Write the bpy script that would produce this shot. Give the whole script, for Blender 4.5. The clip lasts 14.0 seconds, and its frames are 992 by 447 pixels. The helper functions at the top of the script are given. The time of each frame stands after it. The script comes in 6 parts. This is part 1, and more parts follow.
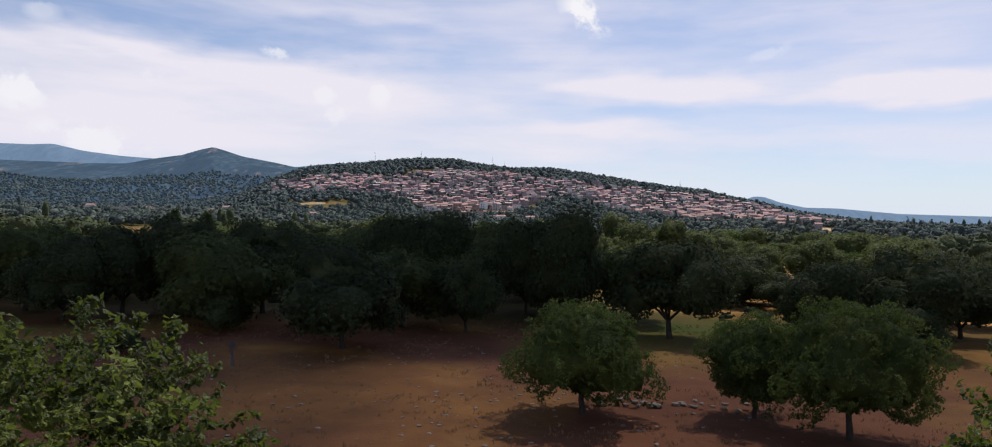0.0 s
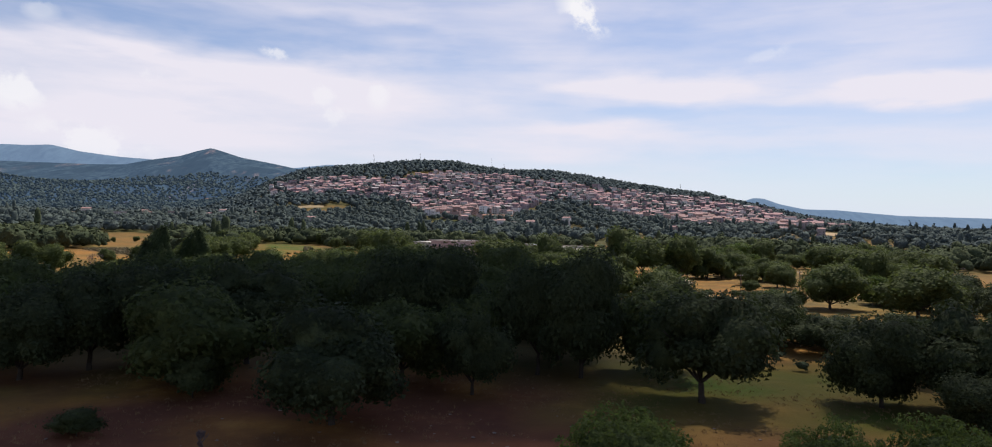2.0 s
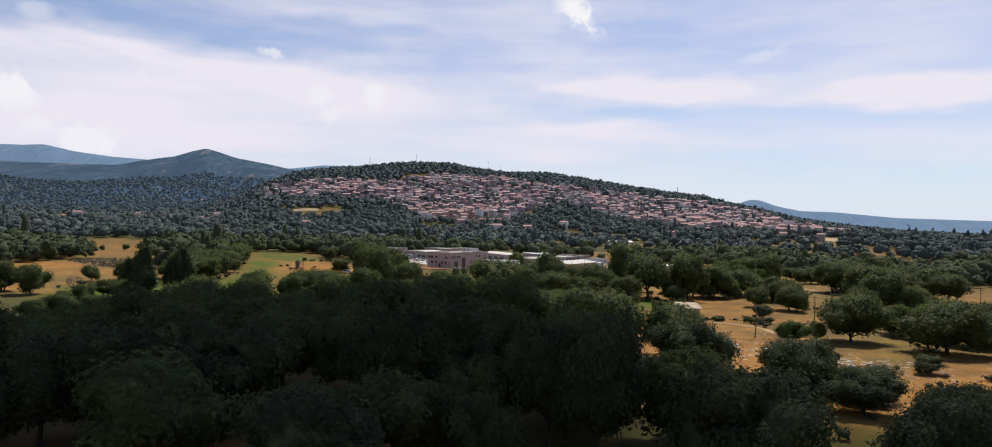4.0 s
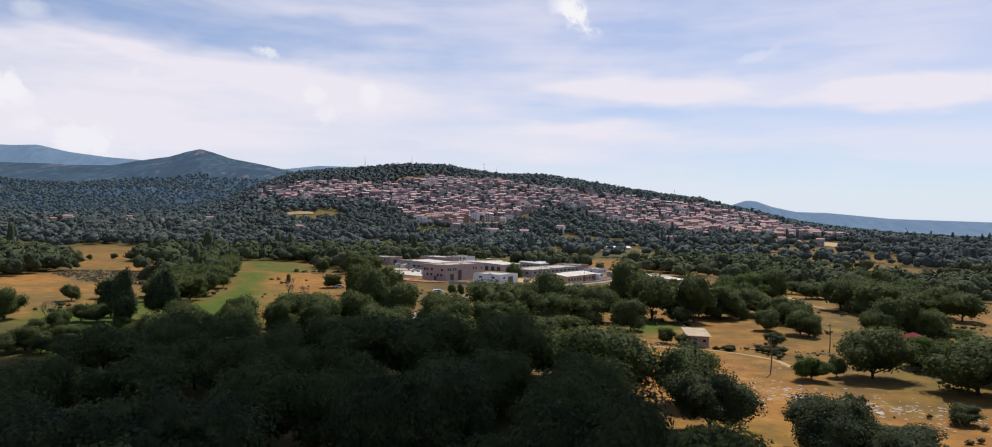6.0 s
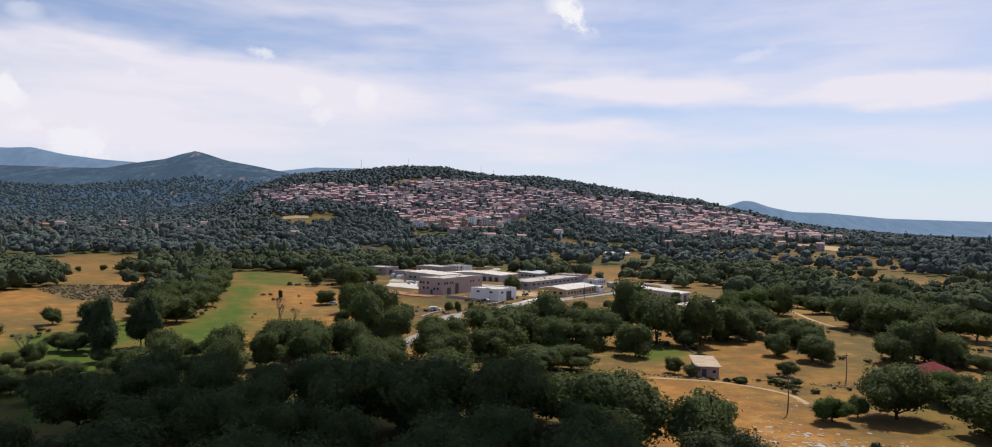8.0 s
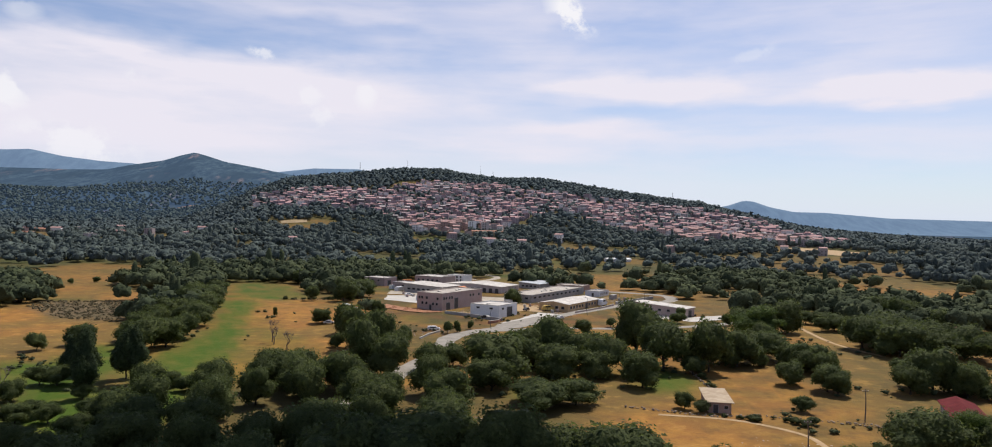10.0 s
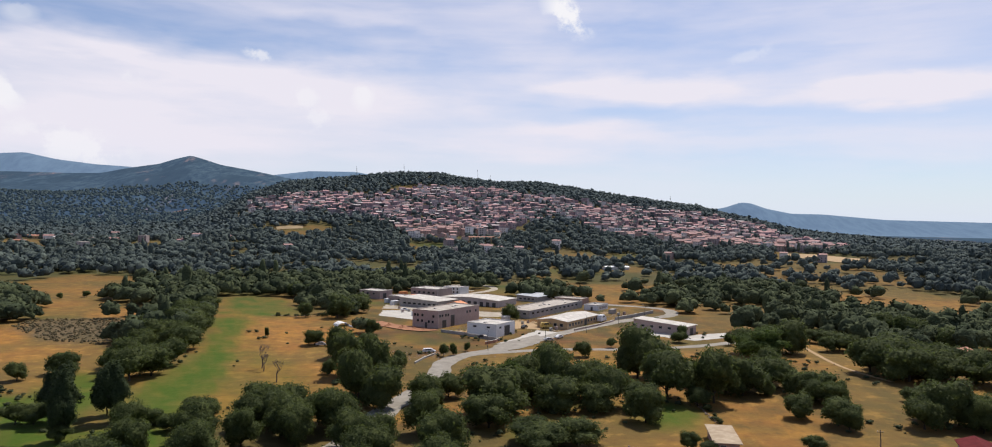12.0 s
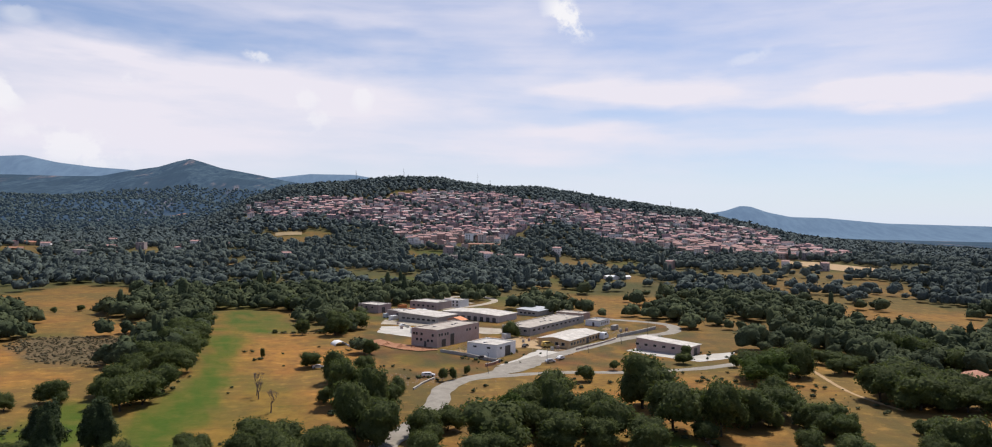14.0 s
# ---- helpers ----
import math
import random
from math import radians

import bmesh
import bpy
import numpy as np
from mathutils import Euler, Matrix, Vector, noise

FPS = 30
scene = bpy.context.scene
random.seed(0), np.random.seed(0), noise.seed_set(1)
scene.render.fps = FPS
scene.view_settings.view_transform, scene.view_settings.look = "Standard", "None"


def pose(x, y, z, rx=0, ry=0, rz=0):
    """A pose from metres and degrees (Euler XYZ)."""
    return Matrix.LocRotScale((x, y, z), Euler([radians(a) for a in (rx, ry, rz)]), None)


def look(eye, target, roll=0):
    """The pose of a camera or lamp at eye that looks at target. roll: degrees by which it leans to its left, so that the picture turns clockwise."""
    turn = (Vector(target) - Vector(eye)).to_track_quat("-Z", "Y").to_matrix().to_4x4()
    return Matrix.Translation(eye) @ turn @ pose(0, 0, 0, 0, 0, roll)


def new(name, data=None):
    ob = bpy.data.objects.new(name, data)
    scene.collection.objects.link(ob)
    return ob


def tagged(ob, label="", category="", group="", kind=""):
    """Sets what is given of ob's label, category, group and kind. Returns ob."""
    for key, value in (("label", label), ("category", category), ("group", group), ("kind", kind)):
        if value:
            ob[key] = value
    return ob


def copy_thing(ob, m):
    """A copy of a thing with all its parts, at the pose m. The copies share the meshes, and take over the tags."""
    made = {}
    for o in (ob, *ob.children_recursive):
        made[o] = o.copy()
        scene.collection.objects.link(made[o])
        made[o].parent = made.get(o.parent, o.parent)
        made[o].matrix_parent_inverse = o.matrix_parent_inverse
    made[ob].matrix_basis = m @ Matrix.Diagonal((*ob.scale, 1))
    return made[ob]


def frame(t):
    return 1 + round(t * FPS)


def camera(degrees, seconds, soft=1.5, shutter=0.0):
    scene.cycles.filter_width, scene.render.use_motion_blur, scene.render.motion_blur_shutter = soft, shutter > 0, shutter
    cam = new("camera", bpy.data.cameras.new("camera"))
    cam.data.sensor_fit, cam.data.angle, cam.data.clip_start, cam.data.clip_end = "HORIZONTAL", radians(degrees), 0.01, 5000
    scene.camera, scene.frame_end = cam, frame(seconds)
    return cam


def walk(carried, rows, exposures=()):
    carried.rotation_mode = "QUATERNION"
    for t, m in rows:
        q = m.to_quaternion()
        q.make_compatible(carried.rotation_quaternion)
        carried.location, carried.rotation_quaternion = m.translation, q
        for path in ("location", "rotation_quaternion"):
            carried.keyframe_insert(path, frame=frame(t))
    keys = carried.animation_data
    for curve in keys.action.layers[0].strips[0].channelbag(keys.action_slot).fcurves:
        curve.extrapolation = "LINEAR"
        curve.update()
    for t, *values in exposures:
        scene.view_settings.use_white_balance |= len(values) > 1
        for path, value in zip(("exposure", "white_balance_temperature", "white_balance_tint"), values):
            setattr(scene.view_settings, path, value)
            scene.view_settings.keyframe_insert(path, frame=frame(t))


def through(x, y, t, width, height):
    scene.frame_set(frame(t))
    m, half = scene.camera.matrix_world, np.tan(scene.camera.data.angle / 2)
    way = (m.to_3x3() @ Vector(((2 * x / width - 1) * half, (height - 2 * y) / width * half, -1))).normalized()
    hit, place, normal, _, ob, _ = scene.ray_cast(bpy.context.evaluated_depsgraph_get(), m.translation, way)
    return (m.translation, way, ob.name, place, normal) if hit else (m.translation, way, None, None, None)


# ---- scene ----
# ---- camera: seconds, x, y, z, yaw, pitch, roll ----
cam = camera(68.1, 14.0, 1.05)
PATH = [
(0.0, -0.00, 0.00, 12.60, 0.000, 0.051, -1.198), (0.5, -0.36, 2.33, 13.75, -0.005, 0.064, -1.212),
(1.0, -0.71, 4.67, 14.93, -0.017, 0.077, -1.227), (1.5, -1.02, 7.01, 16.20, -0.048, 0.089, -1.241),
(2.0, -1.33, 9.38, 17.52, -0.092, 0.100, -1.259), (2.5, -1.66, 11.79, 18.87, -0.148, 0.113, -1.289),
(3.0, -1.98, 14.22, 20.27, -0.217, 0.123, -1.323), (3.5, -2.25, 16.68, 21.72, -0.304, 0.126, -1.354),
(4.0, -2.50, 19.17, 23.19, -0.399, 0.122, -1.381), (4.5, -2.72, 21.64, 24.65, -0.495, 0.107, -1.402),
(5.0, -2.93, 24.12, 26.11, -0.588, 0.095, -1.414), (5.5, -3.13, 26.60, 27.60, -0.670, 0.104, -1.412),
(6.0, -3.31, 29.05, 29.09, -0.741, 0.116, -1.396), (6.5, -3.44, 31.42, 30.55, -0.797, 0.112, -1.364),
(7.0, -3.56, 33.72, 32.02, -0.850, 0.107, -1.319), (7.5, -3.64, 35.97, 33.55, -0.919, 0.118, -1.254),
(8.0, -3.72, 38.18, 35.12, -0.978, 0.130, -1.189), (8.5, -3.80, 40.35, 36.75, -0.998, 0.127, -1.147),
(9.0, -3.87, 42.47, 38.42, -1.002, 0.118, -1.114), (9.5, -3.93, 44.55, 40.10, -0.997, 0.103, -1.084),
(10.0, -3.96, 46.58, 41.81, -1.008, 0.098, -1.054), (10.5, -3.93, 48.56, 43.56, -1.076, 0.131, -1.018),
(11.0, -3.88, 50.49, 45.31, -1.153, 0.170, -0.981), (11.5, -3.85, 52.39, 47.00, -1.195, 0.185, -0.938),
(12.0, -3.84, 54.22, 48.69, -1.222, 0.200, -0.905), (12.5, -3.87, 55.96, 50.48, -1.241, 0.235, -0.898),
(13.0, -3.94, 57.58, 52.29, -1.250, 0.276, -0.905), (13.5, -4.05, 58.97, 54.05, -1.248, 0.316, -0.922),
(14.0, -4.18, 60.27, 55.79, -1.241, 0.357, -0.945),
]
walk(cam, [(t, pose(x, y, z, 0, 0, yaw) @ pose(0, 0, 0, 90 + pitch) @ pose(0, 0, 0, 0, 0, -roll))
           for t, x, y, z, yaw, pitch, roll in PATH])

# ---- daylight ----
SUN_BEARING, SUN_HEIGHT = 30.0, 56.0


def sky():
    world = bpy.data.worlds.new("sky")
    scene.world = world
    world.use_nodes = True
    nt = world.node_tree
    nt.nodes.clear()
    n, link = nt.nodes.new, nt.links.new

    def math_node(op, a, b=None, clamp=False):
        m = n("ShaderNodeMath")
        m.operation, m.use_clamp = op, clamp
        for k, v in enumerate((a, b)):
            if v is None:
                continue
            if isinstance(v, (int, float)):
                m.inputs[k].default_value = v
            else:
                link(v, m.inputs[k])
        return m.outputs[0]

    air = n("ShaderNodeTexSky")
    air.sky_type, air.sun_disc = "NISHITA", False
    air.sun_elevation, air.sun_rotation = radians(SUN_HEIGHT), radians(SUN_BEARING)
    air.air_density, air.dust_density, air.ozone_density = 1.0, 0.35, 3.0
    coords = n("ShaderNodeTexCoord")

    def streaks(scale, stretch, detail, offset, low, high):
        place = n("ShaderNodeMapping")
        place.inputs["Scale"].default_value = stretch
        place.inputs["Location"].default_value = offset
        place.inputs["Rotation"].default_value = (0, radians(1.5), 0)
        link(coords.outputs["Generated"], place.inputs["Vector"])
        tex = n("ShaderNodeTexNoise")
        tex.inputs["Scale"].default_value, tex.inputs["Detail"].default_value = scale, detail
        tex.inputs["Roughness"].default_value = 0.55
        tex.inputs["Distortion"].default_value = 0.3
        link(place.outputs[0], tex.inputs["Vector"])
        fit = n("ShaderNodeMapRange")
        fit.interpolation_type = "SMOOTHSTEP"
        fit.inputs["From Min"].default_value, fit.inputs["From Max"].default_value = low, high
        link(tex.outputs["Fac"], fit.inputs["Value"])
        return fit.outputs[0], tex.outputs["Fac"]

    broad, _ = streaks(1.5, (1, 1, 6), 3, (0.3, 0.1, 0.35), 0.30, 0.60)
    fine, _ = streaks(3.2, (1, 1, 9), 6, (3.1, 0.6, 1.7), 0.30, 0.74)
    wisp, _ = streaks(9.0, (1, 1, 5), 7, (1.3, 2.6, 0.7), 0.32, 0.70)
    parts = n("ShaderNodeSeparateXYZ")
    link(coords.outputs["Generated"], parts.inputs[0])
    # the banks' edges fray along the wind
    fray = n("ShaderNodeTexNoise")
    fray.inputs["Scale"].default_value, fray.inputs["Detail"].default_value = 5.0, 6
    stretch = n("ShaderNodeMapping")
    stretch.inputs["Scale"].default_value = (1, 1, 3.5)
    link(coords.outputs["Generated"], stretch.inputs["Vector"])
    link(stretch.outputs[0], fray.inputs["Vector"])
    shift = n("ShaderNodeVectorMath")
    shift.operation = "MULTIPLY_ADD"
    link(fray.outputs["Color"], shift.inputs[0])
    shift.inputs[1].default_value = (0.30, 0.0, 0.085)
    shift.inputs[2].default_value = (-0.15, 0.0, -0.0425)
    frayed = n("ShaderNodeVectorMath")
    frayed.operation = "ADD"
    link(coords.outputs["Generated"], frayed.inputs[0])
    link(shift.outputs[0], frayed.inputs[1])
    banks = 0.47
    for bearing, height, width, tall, turn, thick in BANKS:
        b, h = radians(bearing), radians(height)
        m = n("ShaderNodeMapping")
        m.vector_type = "TEXTURE"
        m.inputs["Location"].default_value = (math.sin(b) * math.cos(h), math.cos(b) * math.cos(h), math.sin(h))
        m.inputs["Rotation"].default_value = (0, radians(turn), -b)
        m.inputs["Scale"].default_value = (radians(width * 1.35), 1, radians(tall * 1.5))
        link(frayed.outputs[0], m.inputs["Vector"])
        length = n("ShaderNodeVectorMath")
        length.operation = "LENGTH"
        link(m.outputs[0], length.inputs[0])
        soft = n("ShaderNodeMapRange")
        soft.interpolation_type = "SMOOTHSTEP"
        soft.inputs["From Min"].default_value, soft.inputs["From Max"].default_value = 1.05, 0.25
        link(length.outputs["Value"], soft.inputs["Value"])
        banks = math_node("ADD", math_node("MULTIPLY", soft.outputs[0], thick), banks)
    veil = math_node("ADD", banks, math_node("MULTIPLY", math_node("SUBTRACT", broad, 0.5), 0.14))
    veil = math_node("ADD", veil, math_node("MULTIPLY", math_node("SUBTRACT", fine, 0.5), 0.20))
    veil = math_node("ADD", veil, math_node("MULTIPLY", math_node("SUBTRACT", wisp, 0.5), 0.13), True)
    # the sky stands clear and deep blue overhead
    over = n("ShaderNodeMapRange")
    over.interpolation_type = "SMOOTHSTEP"
    over.inputs["From Min"].default_value, over.inputs["From Max"].default_value = 0.30, 0.52
    over.inputs["To Min"].default_value, over.inputs["To Max"].default_value = 1.0, 0.12
    link(parts.outputs["Z"], over.inputs["Value"])
    veil = math_node("MULTIPLY", veil, over.outputs[0])
    # small fair-weather puffs
    wob = n("ShaderNodeTexNoise")
    wob.inputs["Scale"].default_value, wob.inputs["Detail"].default_value = 26, 7
    wob.inputs["Roughness"].default_value = 0.6
    link(coords.outputs["Generated"], wob.inputs["Vector"])
    puffs = None
    for bearing, height, width, tall, turn, dense in PUFFS:
        b, h = radians(bearing), radians(height)
        d = Vector((math.sin(b) * math.cos(h), math.cos(b) * math.cos(h), math.sin(h)))
        m = n("ShaderNodeMapping")
        m.vector_type = "TEXTURE"
        m.inputs["Location"].default_value = d
        m.inputs["Rotation"].default_value = (0, radians(turn), -b)
        m.inputs["Scale"].default_value = (radians(width * 1.35), 1, radians(tall * 1.35))
        link(coords.outputs["Generated"], m.inputs["Vector"])
        length = n("ShaderNodeVectorMath")
        length.operation = "LENGTH"
        link(m.outputs[0], length.inputs[0])
        body = math_node("SUBTRACT", 1.0, length.outputs["Value"])
        ragged = math_node("ADD", body, math_node("MULTIPLY", math_node("SUBTRACT", wob.outputs["Fac"], 0.5), 4.0))
        cut = n("ShaderNodeMapRange")
        cut.interpolation_type = "SMOOTHSTEP"
        cut.inputs["From Min"].default_value, cut.inputs["From Max"].default_value = 0.1, 0.7
        link(ragged, cut.inputs["Value"])
        inside = math_node("MULTIPLY", math_node("MULTIPLY", cut.outputs[0], dense), math_node("MULTIPLY", body, 1.7, True), True)
        puffs = inside if puffs is None else math_node("MAXIMUM", puffs, inside)
    blue = n("ShaderNodeVectorMath")
    blue.operation = "MULTIPLY"
    blue.inputs[1].default_value = (0.098, 0.096, 0.106)
    link(air.outputs[0], blue.inputs[0])
    mix1 = n("ShaderNodeMix")
    mix1.data_type = "RGBA"
    link(veil, mix1.inputs["Factor"])
    link(blue.outputs[0], mix1.inputs[6])
    mix1.inputs[7].default_value = (0.83, 0.80, 0.89, 1)
    # pale blue haze low over the horizon
    low = n("ShaderNodeMapRange")
    low.interpolation_type = "SMOOTHSTEP"
    low.inputs["From Min"].default_value, low.inputs["From Max"].default_value = 0.0, 0.11
    low.inputs["To Min"].default_value, low.inputs["To Max"].default_value = 0.8, 0.0
    link(parts.outputs["Z"], low.inputs["Value"])
    mix0 = n("ShaderNodeMix")
    mix0.data_type = "RGBA"
    link(low.outputs[0], mix0.inputs["Factor"])
    link(mix1.outputs[2], mix0.inputs[6])
    mix0.inputs[7].default_value = (0.68, 0.77, 0.92, 1)
    mix2 = n("ShaderNodeMix")
    mix2.data_type = "RGBA"
    link(puffs, mix2.inputs["Factor"])
    link(mix0.outputs[2], mix2.inputs[6])
    mix2.inputs[7].default_value = (0.93, 0.92, 0.95, 1)
    back = n("ShaderNodeBackground")
    link(mix2.outputs[2], back.inputs["Color"])
    back.inputs["Strength"].default_value = 1.0
    out = n("ShaderNodeOutputWorld")
    link(back.outputs[0], out.inputs["Surface"])


# banks of thin cloud and the clearer blue between them: bearing, height, half width, half height in degrees, turn, thickness
BANKS = ((-21.5, 8.0, 21.2, 4.2, 0, 0.40), (-28.8, 5.4, 12.8, 2.0, 0, 0.20), (-8.3, 10.7, 7.9, 2.2, 0, 0.22), (-21.6, 11.3, 16.3, 1.2, 3, 0.22), (13.9, 10.8, 7.4, 1.0, 0, 0.42),
         (23.4, 10.1, 16.3, 1.1, 0, 0.3), (31.5, 9.8, 6.4, 0.9, 0, 0.42), (7.0, 6.3, 11.4, 1.0, 1, 0.3), (10.9, 6.9, 6.9, 0.7, 0, 0.2), (8.4, 11.9, 8.9, 1.5, 0, 0.2),
         (28.6, 6.1, 9.9, 1.0, 0, 0.18), (25.8, 13.8, 12.8, 2.2, -4, 0.22), (3.9, 15.7, 5.9, 2.0, 0, 0.15), (-11.2, 15.1, 7.9, 0.7, -3, 0.16), (-30.7, 11.3, 7.4, 0.7, 0, 0.15),
         (18.6, 12.8, 6.4, 0.7, 0, -0.25), (-25.0, 13.5, 12.8, 1.7, 0, -0.34), (-7.4, 13.5, 9.9, 1.1, 4, -0.20), (12.6, 14.1, 5.9, 1.5, -8, -0.14), (10.4, 8.6, 12.8, 0.7, 0, -0.12),
         (27.9, 3.4, 14.8, 2.5, 0, -0.25))
# small puffs: bearing, height, half width, half height in degrees, turn, density
PUFFS = ((6.6, 16.1, 2.0, 1.2, 40, 0.95), (-9.2, 9.8, 0.8, 1.1, 0, 0.5), (-12.7, 7.8, 1.5, 0.9, -25, 0.4), (-13.4, 9.4, 0.9, 1.1, 40, 0.4), (-33.3, 8.2, 1.8, 1.3, 0, 0.75),
         (-28.8, 5.0, 3.5, 1.3, 12, 0.55), (-16.8, 12.3, 1.1, 0.5, 15, 0.6), (-32.0, 13.3, 1.0, 0.6, 0, 0.35), (-25.5, 10.0, 0.9, 0.7, 0, 0.35), (20.1, 12.7, 1.7, 0.4, -15, 0.25), (-31.0, 5.7, 2.0, 0.8, 0, 0.35))
sky()
sun_data = bpy.data.lights.new("sun", "SUN")
sun_data.energy, sun_data.angle, sun_data.color = 5.0, radians(0.6), (1.0, 0.93, 0.82)
sun = new("sun", sun_data)
_b, _h = radians(SUN_BEARING), radians(SUN_HEIGHT)
TO_SUN = Vector((math.sin(_b) * math.cos(_h), math.cos(_b) * math.cos(_h), math.sin(_h)))
sun.matrix_basis = look(tuple(TO_SUN * 900), (0, 0, 0))
scene.view_settings.exposure = 0.0


# ---- materials ----
class Shade:
    """A material under construction."""

    def __init__(self, name, rough=0.8, metal=0.0):
        self.m = bpy.data.materials.new(name)
        self.m.use_nodes = True
        self.nt = self.m.node_tree
        self.bsdf = self.nt.nodes["Principled BSDF"]
        self.bsdf.inputs["Roughness"].default_value = rough
        self.bsdf.inputs["Metallic"].default_value = metal
        self.bsdf.inputs["Specular IOR Level"].default_value = 0.3

    def node(self, kind):
        return self.nt.nodes.new(kind)

    def put(self, value, socket):
        if isinstance(value, bpy.types.NodeSocket):
            self.nt.links.new(value, socket)
        elif isinstance(value, (tuple, list)) and len(value) == 3 and socket.type == "RGBA":
            socket.default_value = (*value, 1)
        else:
            socket.default_value = value

    def place(self, scale=(1, 1, 1)):
        c, m = self.node("ShaderNodeTexCoord"), self.node("ShaderNodeMapping")
        m.inputs["Scale"].default_value = scale
        self.put(c.outputs["Object"], m.inputs["Vector"])
        return m.outputs[0]

    def world_place(self, scale=(1, 1, 1)):
        c, m = self.node("ShaderNodeNewGeometry"), self.node("ShaderNodeMapping")
        m.inputs["Scale"].default_value = scale
        self.put(c.outputs["Position"], m.inputs["Vector"])
        return m.outputs[0]

    def grain(self, scale, detail=4, vector=None, rough=0.55):
        t = self.node("ShaderNodeTexNoise")
        t.inputs["Scale"].default_value, t.inputs["Detail"].default_value = scale, detail
        t.inputs["Roughness"].default_value = rough
        if vector is not None:
            self.put(vector, t.inputs["Vector"])
        return t.outputs["Fac"]

    def fit(self, value, a, b, lo=0.0, hi=1.0):
        r = self.node("ShaderNodeMapRange")
        r.interpolation_type = "SMOOTHSTEP"
        for key, v in (("From Min", a), ("From Max", b), ("To Min", lo), ("To Max", hi)):
            r.inputs[key].default_value = v
        self.put(value, r.inputs["Value"])
        return r.outputs[0]

    def mix(self, fac, a, b, kind="MIX"):
        m = self.node("ShaderNodeMix")
        m.data_type, m.blend_type = "RGBA", kind
        self.put(fac, m.inputs["Factor"])
        self.put(a, m.inputs[6])
        self.put(b, m.inputs[7])
        return m.outputs[2]

    def times(self, a, b):
        m = self.node("ShaderNodeMath")
        m.operation = "MULTIPLY"
        self.put(a, m.inputs[0])
        self.put(b, m.inputs[1])
        return m.outputs[0]

    def bump(self, height, strength, distance):
        b = self.node("ShaderNodeBump")
        b.inputs["Strength"].default_value, b.inputs["Distance"].default_value = strength, distance
        self.put(height, b.inputs["Height"])
        self.put(b.outputs[0], self.bsdf.inputs["Normal"])

    def color(self, value):
        self.put(value, self.bsdf.inputs["Base Color"])
        return self

    def chance(self):
        return self.node("ShaderNodeObjectInfo").outputs["Random"]

    def island(self):
        return self.node("ShaderNodeNewGeometry").outputs["Random Per Island"]

    def attr(self, name, out="Fac"):
        a = self.node("ShaderNodeAttribute")
        a.attribute_name = name
        return a.outputs[out]


def leaf_material(name, dark, mid, light, through=0.28):
    s = Shade(name, 0.8)
    s.bsdf.inputs["Specular IOR Level"].default_value = 0.12
    w = s.world_place()
    tone = s.mix(s.island(), dark, mid)
    tone = s.mix(s.fit(s.grain(0.35, 3, w), 0.45, 0.7), tone, light)
    tone = s.mix(s.fit(s.chance(), 0.0, 1.0, 0.0, 0.45), tone, s.mix(0.5, dark, light))
    leafy = s.grain(2.6, 5, w, 0.7)
    tone = s.mix(s.fit(leafy, 0.52, 0.36, 0, 0.6), tone, tuple(c * 0.65 for c in dark))
    s.color(tone)
    s.bump(leafy, 0.9, 0.25)
    thin = s.node("ShaderNodeBsdfTranslucent")
    s.put(s.mix(0.45, tone, (light[0] * 1.15, light[1] * 1.3, light[2] * 0.9)), thin.inputs["Color"])
    both = s.node("ShaderNodeMixShader")
    both.inputs["Fac"].default_value = through
    s.put(s.bsdf.outputs[0], both.inputs[1])
    s.put(thin.outputs[0], both.inputs[2])
    s.put(both.outputs[0], s.nt.nodes["Material Output"].inputs["Surface"])
    return s.m


OAK_LEAF = leaf_material("oak_leaf", (0.037, 0.051, 0.021), (0.072, 0.093, 0.032), (0.128, 0.150, 0.050), 0.36)
FRONT_LEAF = leaf_material("grey_oak_leaf", (0.046, 0.066, 0.022), (0.088, 0.120, 0.034), (0.150, 0.188, 0.050), 0.34)
# darker oak leaf copy, the near wood's shade put into its colour
NEAR_LEAF = leaf_material("shaded_oak_leaf", (0.024, 0.034, 0.017), (0.048, 0.062, 0.027), (0.085, 0.102, 0.042), 0.24)
FRESH_LEAF = leaf_material("fresh_leaf", (0.035, 0.055, 0.013), (0.065, 0.10, 0.022), (0.11, 0.15, 0.035), 0.35)
POPLAR_LEAF = leaf_material("poplar_leaf", (0.030, 0.046, 0.022), (0.052, 0.072, 0.032), (0.075, 0.098, 0.042))
SHRUB_LEAF = leaf_material("shrub_leaf", (0.035, 0.045, 0.018), (0.06, 0.075, 0.028), (0.10, 0.115, 0.045))


def wood_material(name, low, high, mean, leaf=0.9):
    s = Shade(name, 0.95)
    s.bsdf.inputs["Specular IOR Level"].default_value = 0.1
    tone = s.mix(s.attr("tint"), low, high)
    tone = s.mix(s.fit(s.island(), 0, 1, 0, 0.4), tone, mean)
    leafy = s.grain(leaf, 5, s.world_place(), 0.7)
    tone = s.mix(s.fit(leafy, 0.54, 0.36, 0, 0.55), tone, tuple(c * 0.5 for c in low))
    s.color(tone)
    s.bump(leafy, 0.8, 0.8)
    return s.m


